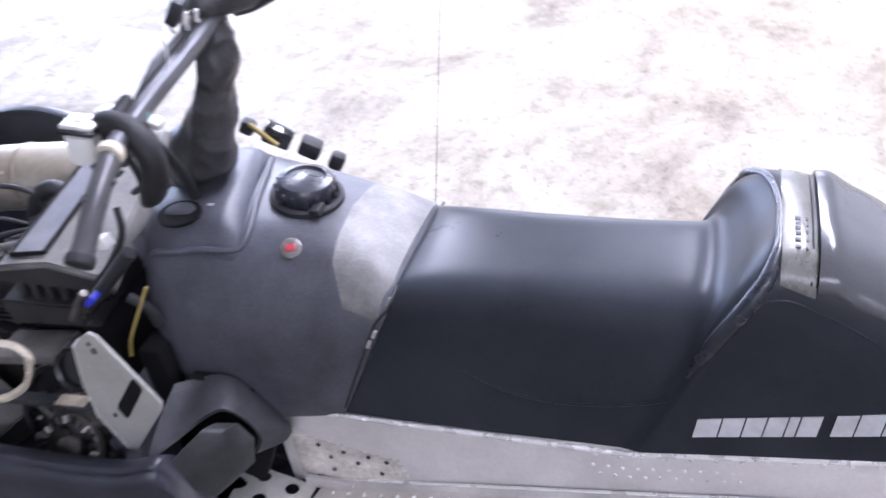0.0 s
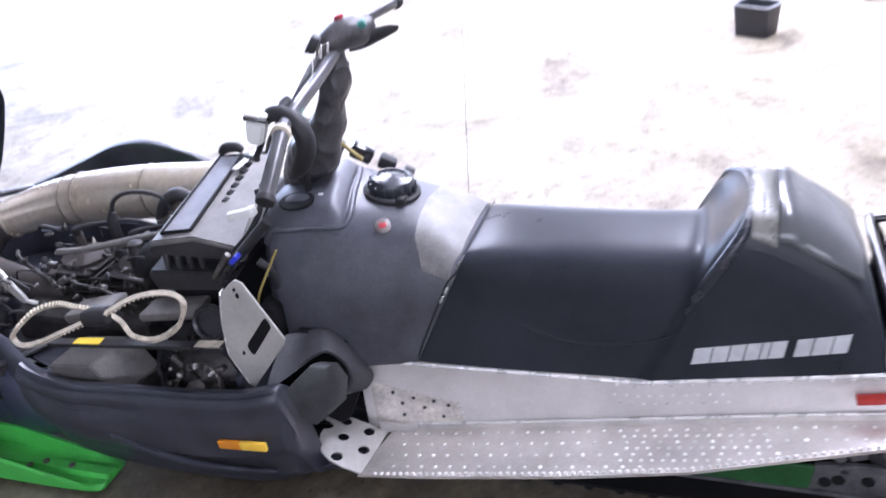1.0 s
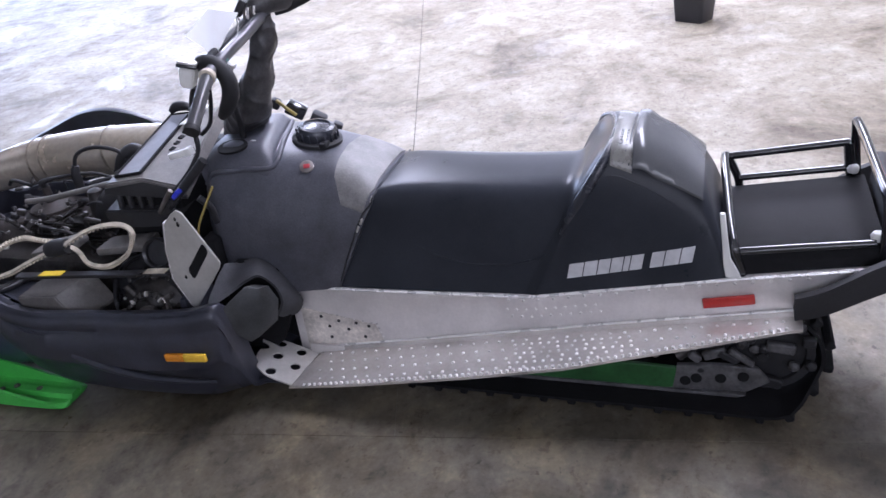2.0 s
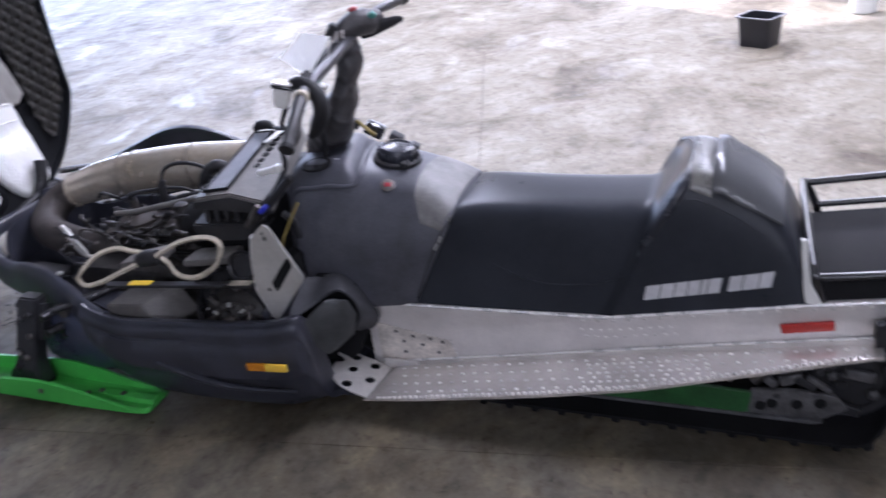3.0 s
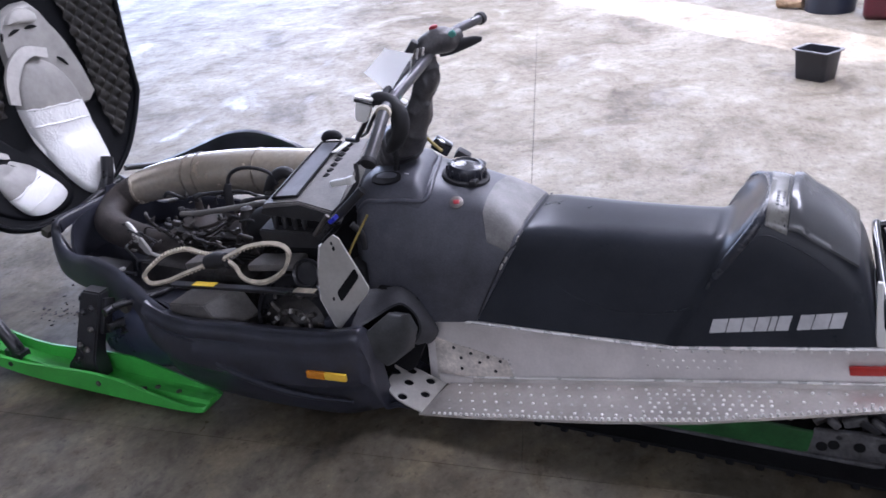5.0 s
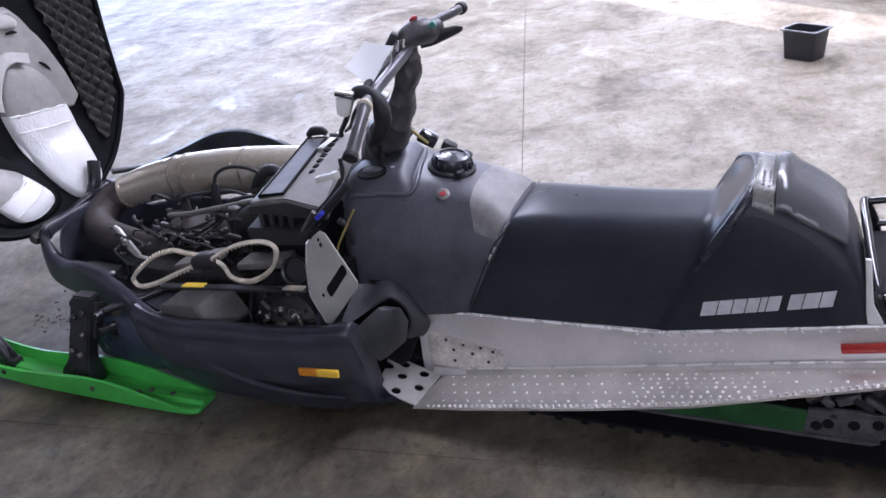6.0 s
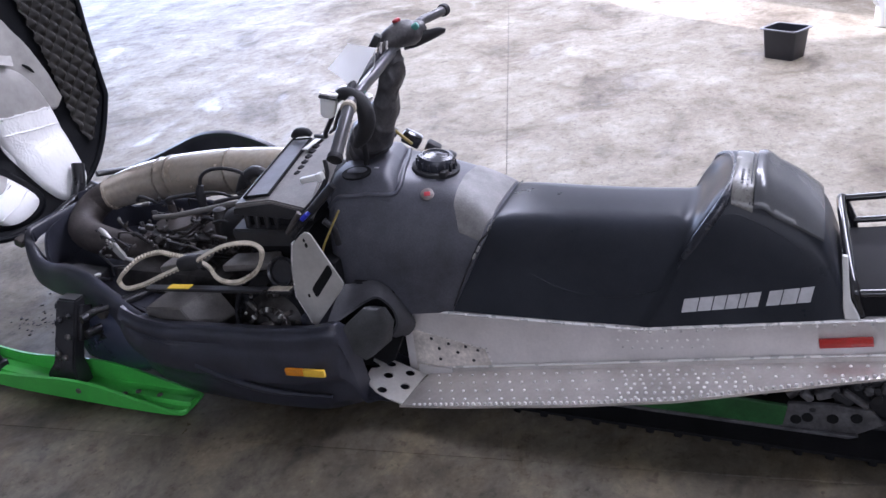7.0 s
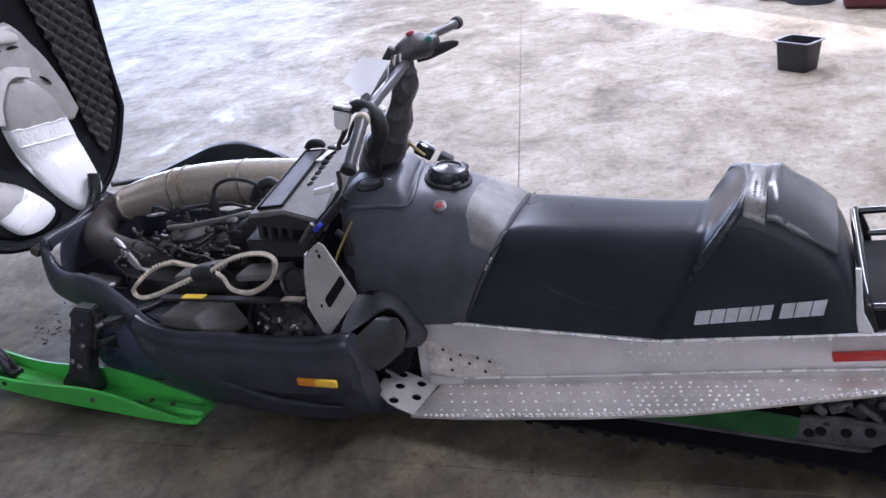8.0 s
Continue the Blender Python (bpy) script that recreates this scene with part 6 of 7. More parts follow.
for s in (-1, 1):
    bm = bmesh.new()
    plate(bm, [(-0.24, 0.046), (0.48, 0.046), (0.50, 0.052), (0.50, 0.108), (0.40, 0.112), (0.0, 0.100), (-0.22, 0.12)], C + s * 0.182 - 0.006, 0.012, 0.002)
    sub("slide_rail", bm, M_RAIL, label="green painted slide rail")
    bm = bmesh.new()
    plate(bm, [(0.49, 0.048), (0.66, 0.055), (0.71, 0.090), (0.68, 0.125), (0.60, 0.128), (0.50, 0.118)], C + s * 0.182 - 0.007, 0.014, 0.002)
    REAR = sub("rail_end", bm, M_RAIL_GREY, label="bare grey rear rail section with holes")
    for x, z in ((0.545, 0.085), (0.600, 0.090), (0.520, 0.075), (0.650, 0.10)):
        bm = bmesh.new()
        lathe(bm, [(0.013, 0), (0.013, 0.002), (0.001, 0.0022)], pose(x, C + s * 0.182 - 0.007, z, 90), 14)
        sub("rail_hole", bm, M_VOID_SHADE, REAR)
    bm = bmesh.new()
    plate(bm, [(-0.24, 0.038), (0.64, 0.038), (0.66, 0.047), (-0.24, 0.047)], C + s * 0.182 - 0.010, 0.020, 0.001)
    sub("slide_runner", bm, M_RAIL_GREY)
    for x, z, r in ((0.700, 0.152, 0.104), (0.30, 0.095, 0.052), (0.02, 0.095, 0.052)):
        bm = bmesh.new()
        lathe(bm, [(r * 0.30, -0.013), (r * 0.34, -0.006), (r * 0.80, -0.004), (r * 0.82, -0.012), (r, -0.012), (r, 0.012), (r * 0.82, 0.012), (r * 0.80, 0.004), (r * 0.3, 0.006)], pose(x, C + s * 0.145, z, 90), 28)
        sub("idler_wheel", bm, M_RUBBER, label="black idler wheel")
for pts, r in (([(0.20, C - 0.13, 0.10), (0.34, C - 0.10, 0.17), (0.42, C - 0.08, 0.25)], 0.014), ([(0.44, C - 0.13, 0.10), (0.50, C - 0.12, 0.17), (0.53, C - 0.10, 0.24)], 0.012), ([(0.50, C - 0.14, 0.11), (0.60, C - 0.13, 0.20), (0.62, C - 0.12, 0.26)], 0.014)):
    bm = bmesh.new()
    tube(bm, pts, r, 12, 4)
    sub("suspension_arm", bm, M_CAST, label="dull metal suspension arm")
bm = bmesh.new()
tube(bm, [(0.69, C - 0.17, 0.144), (0.69, C + 0.17, 0.144)], 0.012, 12, 2)
sub("rear_axle", bm, M_STEEL)
rng = random.Random(12)
for k in range(26):
    bm = bmesh.new()
    p = (rng.uniform(0.50, 0.80), C - rng.uniform(0.14, 0.185), rng.uniform(0.07, 0.24))
    if k % 3:
        box(bm, p, (rng.uniform(0.02, 0.07), 0.018, rng.uniform(0.012, 0.03)), 0.004, (0, rng.uniform(-40, 40), 0), 1)
    else:
        lathe(bm, [(0.013, 0), (0.013, 0.010), (0.006, 0.016)], pose(*p, 90), 8)
    sub("axle_bracket", bm, rng.choice((M_STEEL, M_RUBBER, M_RAIL_GREY, M_STEEL)))


# ---- skis and front suspension ----
def ski(side):
    y0 = C + side * 0.430
    rows = [(-1.096, 0.016, 0.040, 0.006), (-1.106, 0.012, 0.052, 0.009), (-1.16, 0.010, 0.057, 0.020), (-1.27, 0.008, 0.059, 0.044), (-1.39, 0.008, 0.060, 0.068), (-1.50, 0.008, 0.060, 0.074), (-1.65, 0.009, 0.060, 0.064), (-1.80, 0.014, 0.060, 0.052),
            (-1.95, 0.036, 0.062, 0.046), (-2.10, 0.085, 0.060, 0.040), (-2.24, 0.155, 0.054, 0.030), (-2.36, 0.235, 0.042, 0.018), (-2.41, 0.275, 0.020, 0.008)]
    rings = []
    for x, z, w, h in spline(rows, 5):
        rings.append([(x, y0 - w, z + h), (x, y0 - w + 0.002, z + 0.004), (x, y0 - w + 0.010, z), (x, y0 + w - 0.010, z), (x, y0 + w - 0.002, z + 0.004), (x, y0 + w, z + h),
                      (x, y0 + w - 0.009, z + h + 0.002), (x, y0 + w - 0.014, z + 0.016), (x, y0 + 0.018, z + 0.012), (x, y0 + 0.012, z + 0.024), (x, y0 - 0.012, z + 0.024), (x, y0 - 0.018, z + 0.012), (x, y0 - w + 0.014, z + 0.016), (x, y0 - w + 0.009, z + h + 0.002)])
    bm = bmesh.new()
    loft(bm, rings)
    ob = sub("ski", bm, M_GREEN, label="bright green plastic ski with raised edges", sharp=35)
    bm = bmesh.new()
    tube(bm, [(-1.15, y0, 0.006), (-1.45, y0, 0.005), (-1.80, y0, 0.009), (-1.95, y0, 0.03)], 0.005, 8, 4)
    sub("wear_bar", bm, M_STEEL, ob)
    for x, yy in ((-1.47, -0.058), (-1.30, 0.0), (-1.22, 0.0), (-1.335, -0.02), (-1.58, 0.0), (-1.84, -0.057)):
        bm = bmesh.new()
        if yy < -0.05:
            lathe(bm, [(0.009, 0), (0.009, 0.005), (0.004, 0.008)], pose(x, y0 + yy - 0.002, 0.052, 90), 6)
        else:
            lathe(bm, [(0.009, 0), (0.009, 0.004), (0.004, 0.007)], pose(x, y0 + yy, 0.032), 8)
        sub("ski_bolt", bm, M_CAST if x > -1.5 else M_STEEL, ob)
    bm = bmesh.new()
    tube(bm, [(-1.875, y0, 0.05), (-1.89, y0, 0.09), (-1.953, y0, 0.169), (-2.038, y0, 0.232), (-2.13, y0, 0.285), (-2.23, y0, 0.315), (-2.32, y0, 0.300), (-2.37, y0, 0.262)], [0.025, 0.022, 0.020, 0.019, 0.018, 0.017, 0.015, 0.012], 12, 6)
    sub("ski_loop", bm, M_STEEL, ob, "black ski loop handle")
    bm = bmesh.new()
    box(bm, (-1.88, y0, 0.046), (0.070, 0.044, 0.036), 0.006, (0, 8, 0))
    sub("loop_foot", bm, M_STEEL, ob)
    # spindle with its bracket, bolts and tie rod
    SX = -0.095
    bm = bmesh.new()
    loft(bm, [[(x0 + SX - a, y0 - b + dy, z), (x0 + SX + a, y0 - b + dy, z), (x0 + SX + a, y0 + b + dy, z), (x0 + SX - a, y0 + b + dy, z)] for x0, a, b, dy, z in
              ((-1.467, 0.064, 0.030, 0, 0.030), (-1.464, 0.060, 0.030, 0, 0.070), (-1.455, 0.040, 0.026, -side * 0.008, 0.105), (-1.450, 0.040, 0.024, -side * 0.045, 0.20), (-1.447, 0.038, 0.022, -side * 0.085, 0.29))])
    bmesh.ops.bevel(bm, geom=list(bm.edges), offset=0.005, segments=2, affect="EDGES")
    leg = sub("ski_leg", bm, M_STEEL, label="black steel ski spindle")
    for z in (0.16, 0.21, 0.26):
        bm = bmesh.new()
        lathe(bm, [(0.016, 0), (0.016, 0.010), (0.008, 0.014)], pose(-1.487 + SX, y0 - side * 0.42 * (z - 0.09), z, 0, -90, 0), 8)
        sub("spindle_nut", bm, M_STEEL, leg)
    for z0, z1, x1 in ((0.20, 0.19, -1.30), (0.255, 0.25, -1.28), (0.205, 0.19, -1.48)):
        bm = bmesh.new()
        tube(bm, [(-1.36 + SX, y0 - side * 0.02, z0), (-1.34 + SX, y0 - side * 0.10, z0), (x1 + SX / 2, C + side * 0.17, z1)], 0.013, 12, 4)
        sub("suspension_arm", bm, M_STEEL)
    for z in (0.205, 0.250):
        bm = bmesh.new()
        lathe(bm, [(0.016, -0.012), (0.018, 0), (0.016, 0.012), (0.006, 0.014)], pose(-1.325 + SX, y0 - side * 0.075, z, 90), 14)
        sub("ball_joint", bm, M_CAST)
    bm = bmesh.new()
    tube(bm, [(-1.33 + SX, y0 - side * 0.06, 0.16), (-1.36 + SX, C + side * 0.26, 0.25)], 0.026, 14, 2)
    shock = sub("shock_absorber", bm, M_STEEL, label="black coil shock absorber")
    for k in range(7):
        bm = bmesh.new()
        f = 0.12 + 0.11 * k
        p = Vector((-1.33 + SX, y0 - side * 0.06, 0.16)).lerp(Vector((-1.36 + SX, C + side * 0.26, 0.25)), f)
        lathe(bm, [(0.028, -0.005), (0.036, 0), (0.028, 0.005)], Matrix.Translation(p) @ Vector((-0.03, -side * 0.13, 0.09)).to_track_quat("Z", "Y").to_matrix().to_4x4(), 16)
        sub("coil", bm, M_STEEL, shock)
    for x, z, w, h in ((-1.494, 0.19, 0.014, 0.16), (-1.402, 0.215, 0.016, 0.11)):
        bm = bmesh.new()
        box(bm, (x + SX, y0 - side * (0.028 + 0.42 * (z - 0.13)), z), (w, 0.040, h), 0.004, (24 * side, 0, 0))
        sub("spindle_bracket", bm, M_STEEL, leg)
    for x, z in ((-1.470, 0.140), (-1.465, 0.235), (-1.430, 0.190), (-1.432, 0.250), (-1.440, 0.130)):
        bm = bmesh.new()
        lathe(bm, [(0.010, 0), (0.010, 0.008), (0.005, 0.012)], pose(x + SX, y0 + side * (0.022 - 0.42 * (z - 0.10)), z, 90 if side < 0 else -90), 6)
        sub("spindle_bolt", bm, M_STEEL if z > 0.2 else M_CAST, leg)
    bm = bmesh.new()
    tube(bm, [(-1.33 + SX, y0 - side * 0.03, 0.275), (-1.27 + SX, y0 - side * 0.14, 0.265), (-1.22 + SX, C + side * 0.15, 0.262)], 0.009, 10, 4)
    sub("tie_rod", bm, M_STEEL)
    # rounded inner fender behind the leg
    bm = bmesh.new()
    rings = []
    for k in range(9):
        f = k / 8
        x = -1.545 + 0.36 * f
        r = 0.055 + 0.055 * math.sin(math.pi * min(1, f * 0.85 + 0.1))
        rings.append([(x, C + side * (0.335 + 0.062 * math.sin(w) * min(1, 0.4 + f)), 0.135 + r * math.cos(w) + 0.03 * f) for w in (math.pi * j / 10 for j in range(11))])
    loft(bm, rings, closed=False)
    r = bmesh.ops.solidify(bm, geom=bm.faces[:], thickness=0.006)
    sub("inner_fender", bm, M_FENDER, label="rounded dark plastic inner fender", sharp=60)
    return ob


ski(-1)
ski(1)

# ---- raised hood ----
HOOD_ROWS = [(0.372, 0.020), (0.395, 0.115), (0.425, 0.195), (0.47, 0.264), (0.54, 0.322), (0.62, 0.372), (0.650, 0.386), (0.70, 0.388), (0.85, 0.402), (1.00, 0.426), (1.15, 0.430), (1.28, 0.380), (1.36, 0.28), (1.40, 0.13)]


def hood_point(f, z, w):
    """A place on the inside of the hood: f from -1 (near) to 1 across, z before the tilt."""
    y = f * w * (1.15 if f < 0 else 1.0)
    depth = 0.115 * (1 - abs(f) ** 2.2) * min(1, (z - 0.36) / 0.25)
    x = -1.895 - depth - 0.16 * max(0, z - 0.55) ** 1.5
    return Vector((x, C + y, z + 0.13 * y))


bm = bmesh.new()
rings = []
for z, w in spline(HOOD_ROWS, 4):
    inner = [hood_point(-1 + 2 * k / 20, z, w) for k in range(21)]
    outer = [p + Vector((-0.016, (0.010 if k > 10 else -0.010) * (abs(k - 10) / 10) ** 3, 0)) for k, p in enumerate(inner)]
    rings.append(inner + outer[::-1])
loft(bm, rings)
HOOD = sub("hood", bm, M_LINER, label="raised black hood showing its lined underside", sharp=50)
bm = bmesh.new()
edge = [hood_point(s, z, w) for s, zs in ((1, HOOD_ROWS[::-1]), (-1, HOOD_ROWS)) for z, w in zs]
tube(bm, edge, 0.011, 10, 3)
sub("hood_rim", bm, M_LINER, HOOD)


def hood_w(z):
    return float(np.interp(z, [r[0] for r in HOOD_ROWS], [r[1] for r in HOOD_ROWS]))


def on_hood(y, z):
    """The inside of the hood at a place seen square on."""
    zz = z - 0.13 * (y - C)
    w = hood_w(zz)
    return hood_point(max(-1, min(1, (y - C) / (w * (1.15 if y < C else 1.0)))), zz, w)


def foam(rows):
    """Quilted foam: small pillows in a diamond lattice, between two edges given by height."""
    bm = bmesh.new()
    ny, nz = 46, 120
    lines = []
    for j in range(nz + 1):
        z = rows[0][0] + (rows[-1][0] - rows[0][0]) * j / nz
        y0, y1 = at_x(rows, z)
        line = []
        for i in range(ny + 1):
            y = y0 + (y1 - y0) * i / ny
            a, b = y / 0.040 + z / 0.052, y / 0.040 - z / 0.052
            h = 0.010 + 0.017 * (abs(math.sin(math.pi * a)) * abs(math.sin(math.pi * b))) ** 0.7
            line.append(Vector((on_hood(y, z).x + h, y, z)))
        lines.append(line)
    loft(bm, lines, closed=False)
    return sub("foam_lining", bm, M_FOAM, HOOD, "dark quilted foam lining", sharp=60)


foam([(0.565, 1.415, 1.440), (0.70, 1.412, 1.520), (0.85, 1.410, 1.548), (1.00, 1.400, 1.560), (1.20, 1.380, 1.560)])
foam([(0.735, 1.010, 1.060), (0.80, 0.880, 1.075), (0.90, 0.790, 1.080), (1.00, 0.770, 1.100), (1.20, 0.770, 1.120)])


def padded(outline, bulge, lift=0.006, steps=5, wrinkle=0.0015):
    """A padded sheet on the hood's inside with an outline in (y, z)."""
    ring0 = [Vector(p) for p in spline(outline + outline[:1], steps)[:-1]]
    mid = sum(ring0, Vector((0, 0))) / len(ring0)
    rings = []
    for k in range(19):
        f = 1 - k / 18 * 0.98
        ring = []
        for q0 in ring0:
            q = mid + (q0 - mid) * f
            x = on_hood(*q).x + lift + bulge * (max(0, 1 - f ** 2.4)) ** 0.5 + (wrinkle * noise.noise(Vector((q.x * 24, q.y * 24, 3.0))) if k else -lift)
            ring.append((x, q.x, q.y))
        rings.append(ring)
    return loft(bmesh.new(), rings)


def shaped(name, outline, bulge, mat, label, lift=0.006, steps=5, wrinkle=0.0015):
    return sub(name, padded(outline, bulge, lift, steps, wrinkle), mat, HOOD, label, sharp=60)


def lamp_shield(outline, bulge, lift, seam):
    """Foil over a lamp housing: bare and bright below a slanting taped seam, its darker reflection painted above."""
    # same foil above the seam; grey there paints what it reflects
    for keep_upper, mat, name, label in ((False, M_FOIL, "heat_shield", "crinkled silver heat-shield foil over a lamp housing"), (True, M_TAPE_DIM, "heat_shield_dim", "upper half of the heat shield, greyed to stand in for its darker reflection")):
        bm = padded(outline, bulge, lift)
        gone = [f for f in bm.faces if (f.calc_center_median().z > seam(f.calc_center_median().y)) != keep_upper]
        bmesh.ops.delete(bm, geom=gone, context="FACES")
        sub(name, bm, mat, HOOD, label, sharp=60)
    tree = BVHTree.FromBMesh(padded(outline, bulge, lift))
    ys = [p[0] for p in outline]
    for drop in (0.0, 0.058):
        bm = bmesh.new()
        line = []
        for k in range(13):
            y = min(ys) + (max(ys) - min(ys)) * (0.04 + 0.92 * k / 12)
            z = seam(y) - drop + 0.004 * noise.noise(Vector((y * 30, drop * 50, 1)))
            hit = tree.ray_cast(Vector((-1.5, y, z)), Vector((-1, 0, 0)))
            if hit[0]:
                line.append(hit[0])
        if len(line) > 3:
            tube(bm, line, [0.003 + 0.002 * (k % 3 == 1) for k in range(len(line))], 8, 2)
            sub("foil_crease", bm, M_FOIL, HOOD, "bright raised crease in the foil")


def collar(outer, inner, lift, label):
    """A pale strip of tape arched over a lamp housing."""
    rings = []
    for a, b in zip(spline(outer, 5), spline(inner, 5)):
        xa, xb = on_hood(*a).x + lift, on_hood(*b).x + lift + 0.008
        rings.append([(xa, *a), (xb, *b), (xb - 0.010, *b), (xa - 0.010, *a)])
    bm = bmesh.new()
    loft(bm, rings)
    return sub("lamp_collar", bm, M_TAPE_PALE, HOOD, label, sharp=60)


shaped("heat_shield_base", [(1.150, 0.989), (1.192, 1.045), (1.300, 1.064), (1.343, 0.985), (1.375, 0.915), (1.413, 0.722), (1.345, 0.695), (1.250, 0.750), (1.150, 0.800), (1.140, 0.869)], 0.008, M_TAPE_DIM, "grey taped backing", lift=0.020, steps=2)
shaped("heat_shield_patch", [(1.179, 1.008), (1.214, 1.042), (1.263, 1.050), (1.299, 1.020), (1.284, 0.997), (1.225, 1.003)], 0.018, M_TAPE_PALE, "small pale patch of tape", 0.032)
# dark beads laid on the backing paint the shade of its slits
for (y0, z0), (y1, z1), wide in (((1.181, 0.975), (1.224, 0.984), 0.006), ((1.248, 0.984), (1.288, 0.982), 0.006), ((1.158, 0.986), (1.147, 0.960), 0.005), ((1.318, 0.872), (1.345, 0.838), 0.006)):
    bm = bmesh.new()
    tube(bm, [(on_hood(y0, z0).x + 0.029, y0, z0), (on_hood((y0 + y1) / 2, (z0 + z1) / 2).x + 0.030, (y0 + y1) / 2, (z0 + z1) / 2 + 0.003), (on_hood(y1, z1).x + 0.029, y1, z1)], [wide * 0.5, wide, wide * 0.4], 8, 3)
    sub("vent_slit", bm, M_VOID_SHADE, HOOD, "slit in the taped backing, its shade drawn as a dark bead")
shaped("lamp_recess", [(0.76, 0.62), (0.86, 0.72), (0.98, 0.70), (1.10, 0.58), (1.175, 0.46), (1.12, 0.40), (0.98, 0.41), (0.85, 0.49)], 0.008, M_LINER, "dark lamp recess")
lamp_shield([(1.197, 0.896), (1.139, 0.814), (1.124, 0.721), (1.150, 0.592), (1.194, 0.455), (1.242, 0.405), (1.336, 0.443), (1.359, 0.568), (1.363, 0.674), (1.342, 0.783), (1.309, 0.851), (1.258, 0.892)], 0.036, 0.014, lambda y: 0.735 - 0.10 * (y - 1.12))
lamp_shield([(0.887, 0.604), (0.929, 0.628), (1.005, 0.618), (1.082, 0.556), (1.140, 0.455), (1.063, 0.417), (0.968, 0.430), (0.911, 0.507)], 0.034, 0.016, lambda y: 0.500 + 0.25 * (y - 0.90))
collar([(1.075, 0.775), (1.091, 0.846), (1.133, 0.902), (1.203, 0.933), (1.283, 0.912)], [(1.105, 0.763), (1.123, 0.819), (1.165, 0.876), (1.216, 0.898), (1.270, 0.880)], 0.045, "pale taped collar over the lamp housing")
collar([(0.840, 0.631), (0.867, 0.665), (0.933, 0.668), (0.985, 0.640), (1.000, 0.628)], [(0.861, 0.614), (0.885, 0.634), (0.934, 0.639), (0.975, 0.624), (0.995, 0.618)], 0.030, "pale taped collar over the lamp housing")
collar([(0.735, 0.725), (0.775, 0.760), (0.840, 0.770), (0.905, 0.745), (0.960, 0.695)], [(0.745, 0.700), (0.790, 0.735), (0.845, 0.750), (0.903, 0.732), (0.958, 0.688)], 0.020, "pale taped edge of the lamp recess")

# hinge between hood and nose
for pts, r in (([(-1.88, 1.235, 0.385), (-1.86, 1.265, 0.450), (-1.87, 1.300, 0.520)], 0.022), ([(-1.87, 1.02, 0.372), (-1.86, 1.10, 0.392), (-1.86, 1.20, 0.412), (-1.85, 1.31, 0.43)], 0.014), ([(-1.83, 1.33, 0.47), (-1.80, 1.40, 0.455), (-1.79, 1.45, 0.44)], 0.011)):
    bm = bmesh.new()
    tube(bm, pts, r, 12, 5)
    sub("hood_hinge", bm, M_STEEL, label="black hood hinge")
bm = bmesh.new()
box(bm, (-1.875, 0.985, 0.372), (0.035, 0.045, 0.030), 0.008, (0, 20, 0))
sub("hinge_bolt", bm, M_CAST)

# ---- loose things on and round the machine ----
def paper_tag():
    bm = bmesh.new()
    ca, cb, cc, cd = (Vector(p) for p in ((-0.536, 0.868, 0.976), (-0.520, 0.950, 1.012), (-0.452, 0.968, 0.998), (-0.484, 0.876, 0.924)))
    rows = []
    for i in range(9):
        f = i / 8
        row = []
        for j in range(9):
            g = j / 8
            p = ca.lerp(cb, f).lerp(cd.lerp(cc, f), g)
            row.append(p + Vector((0, 0.006 * math.sin(3 * f + 2 * g), 0)))
        rows.append(row)
    top = [[bm.verts.new(p) for p in r] for r in rows]
    for i in range(8):
        for j in range(8):
            bm.faces.new((top[i][j], top[i][j + 1], top[i + 1][j + 1], top[i + 1][j]))
    bmesh.ops.solidify(bm, geom=bm.faces[:], thickness=0.0012)
    tag = tagged(part("paper_tag", bm, M_PAPER), "blank white paper tag tied to the handlebar", "tag")
    bm = bmesh.new()
    tube(bm, [(-0.458, 0.958, 0.992), (-0.464, 0.968, 0.972), (-0.474, 0.975, 0.950), (-0.484, 0.972, 0.936)], 0.0015, 6, 4)
    part("string", bm, M_WHITE, tag)
    return tag


paper_tag()


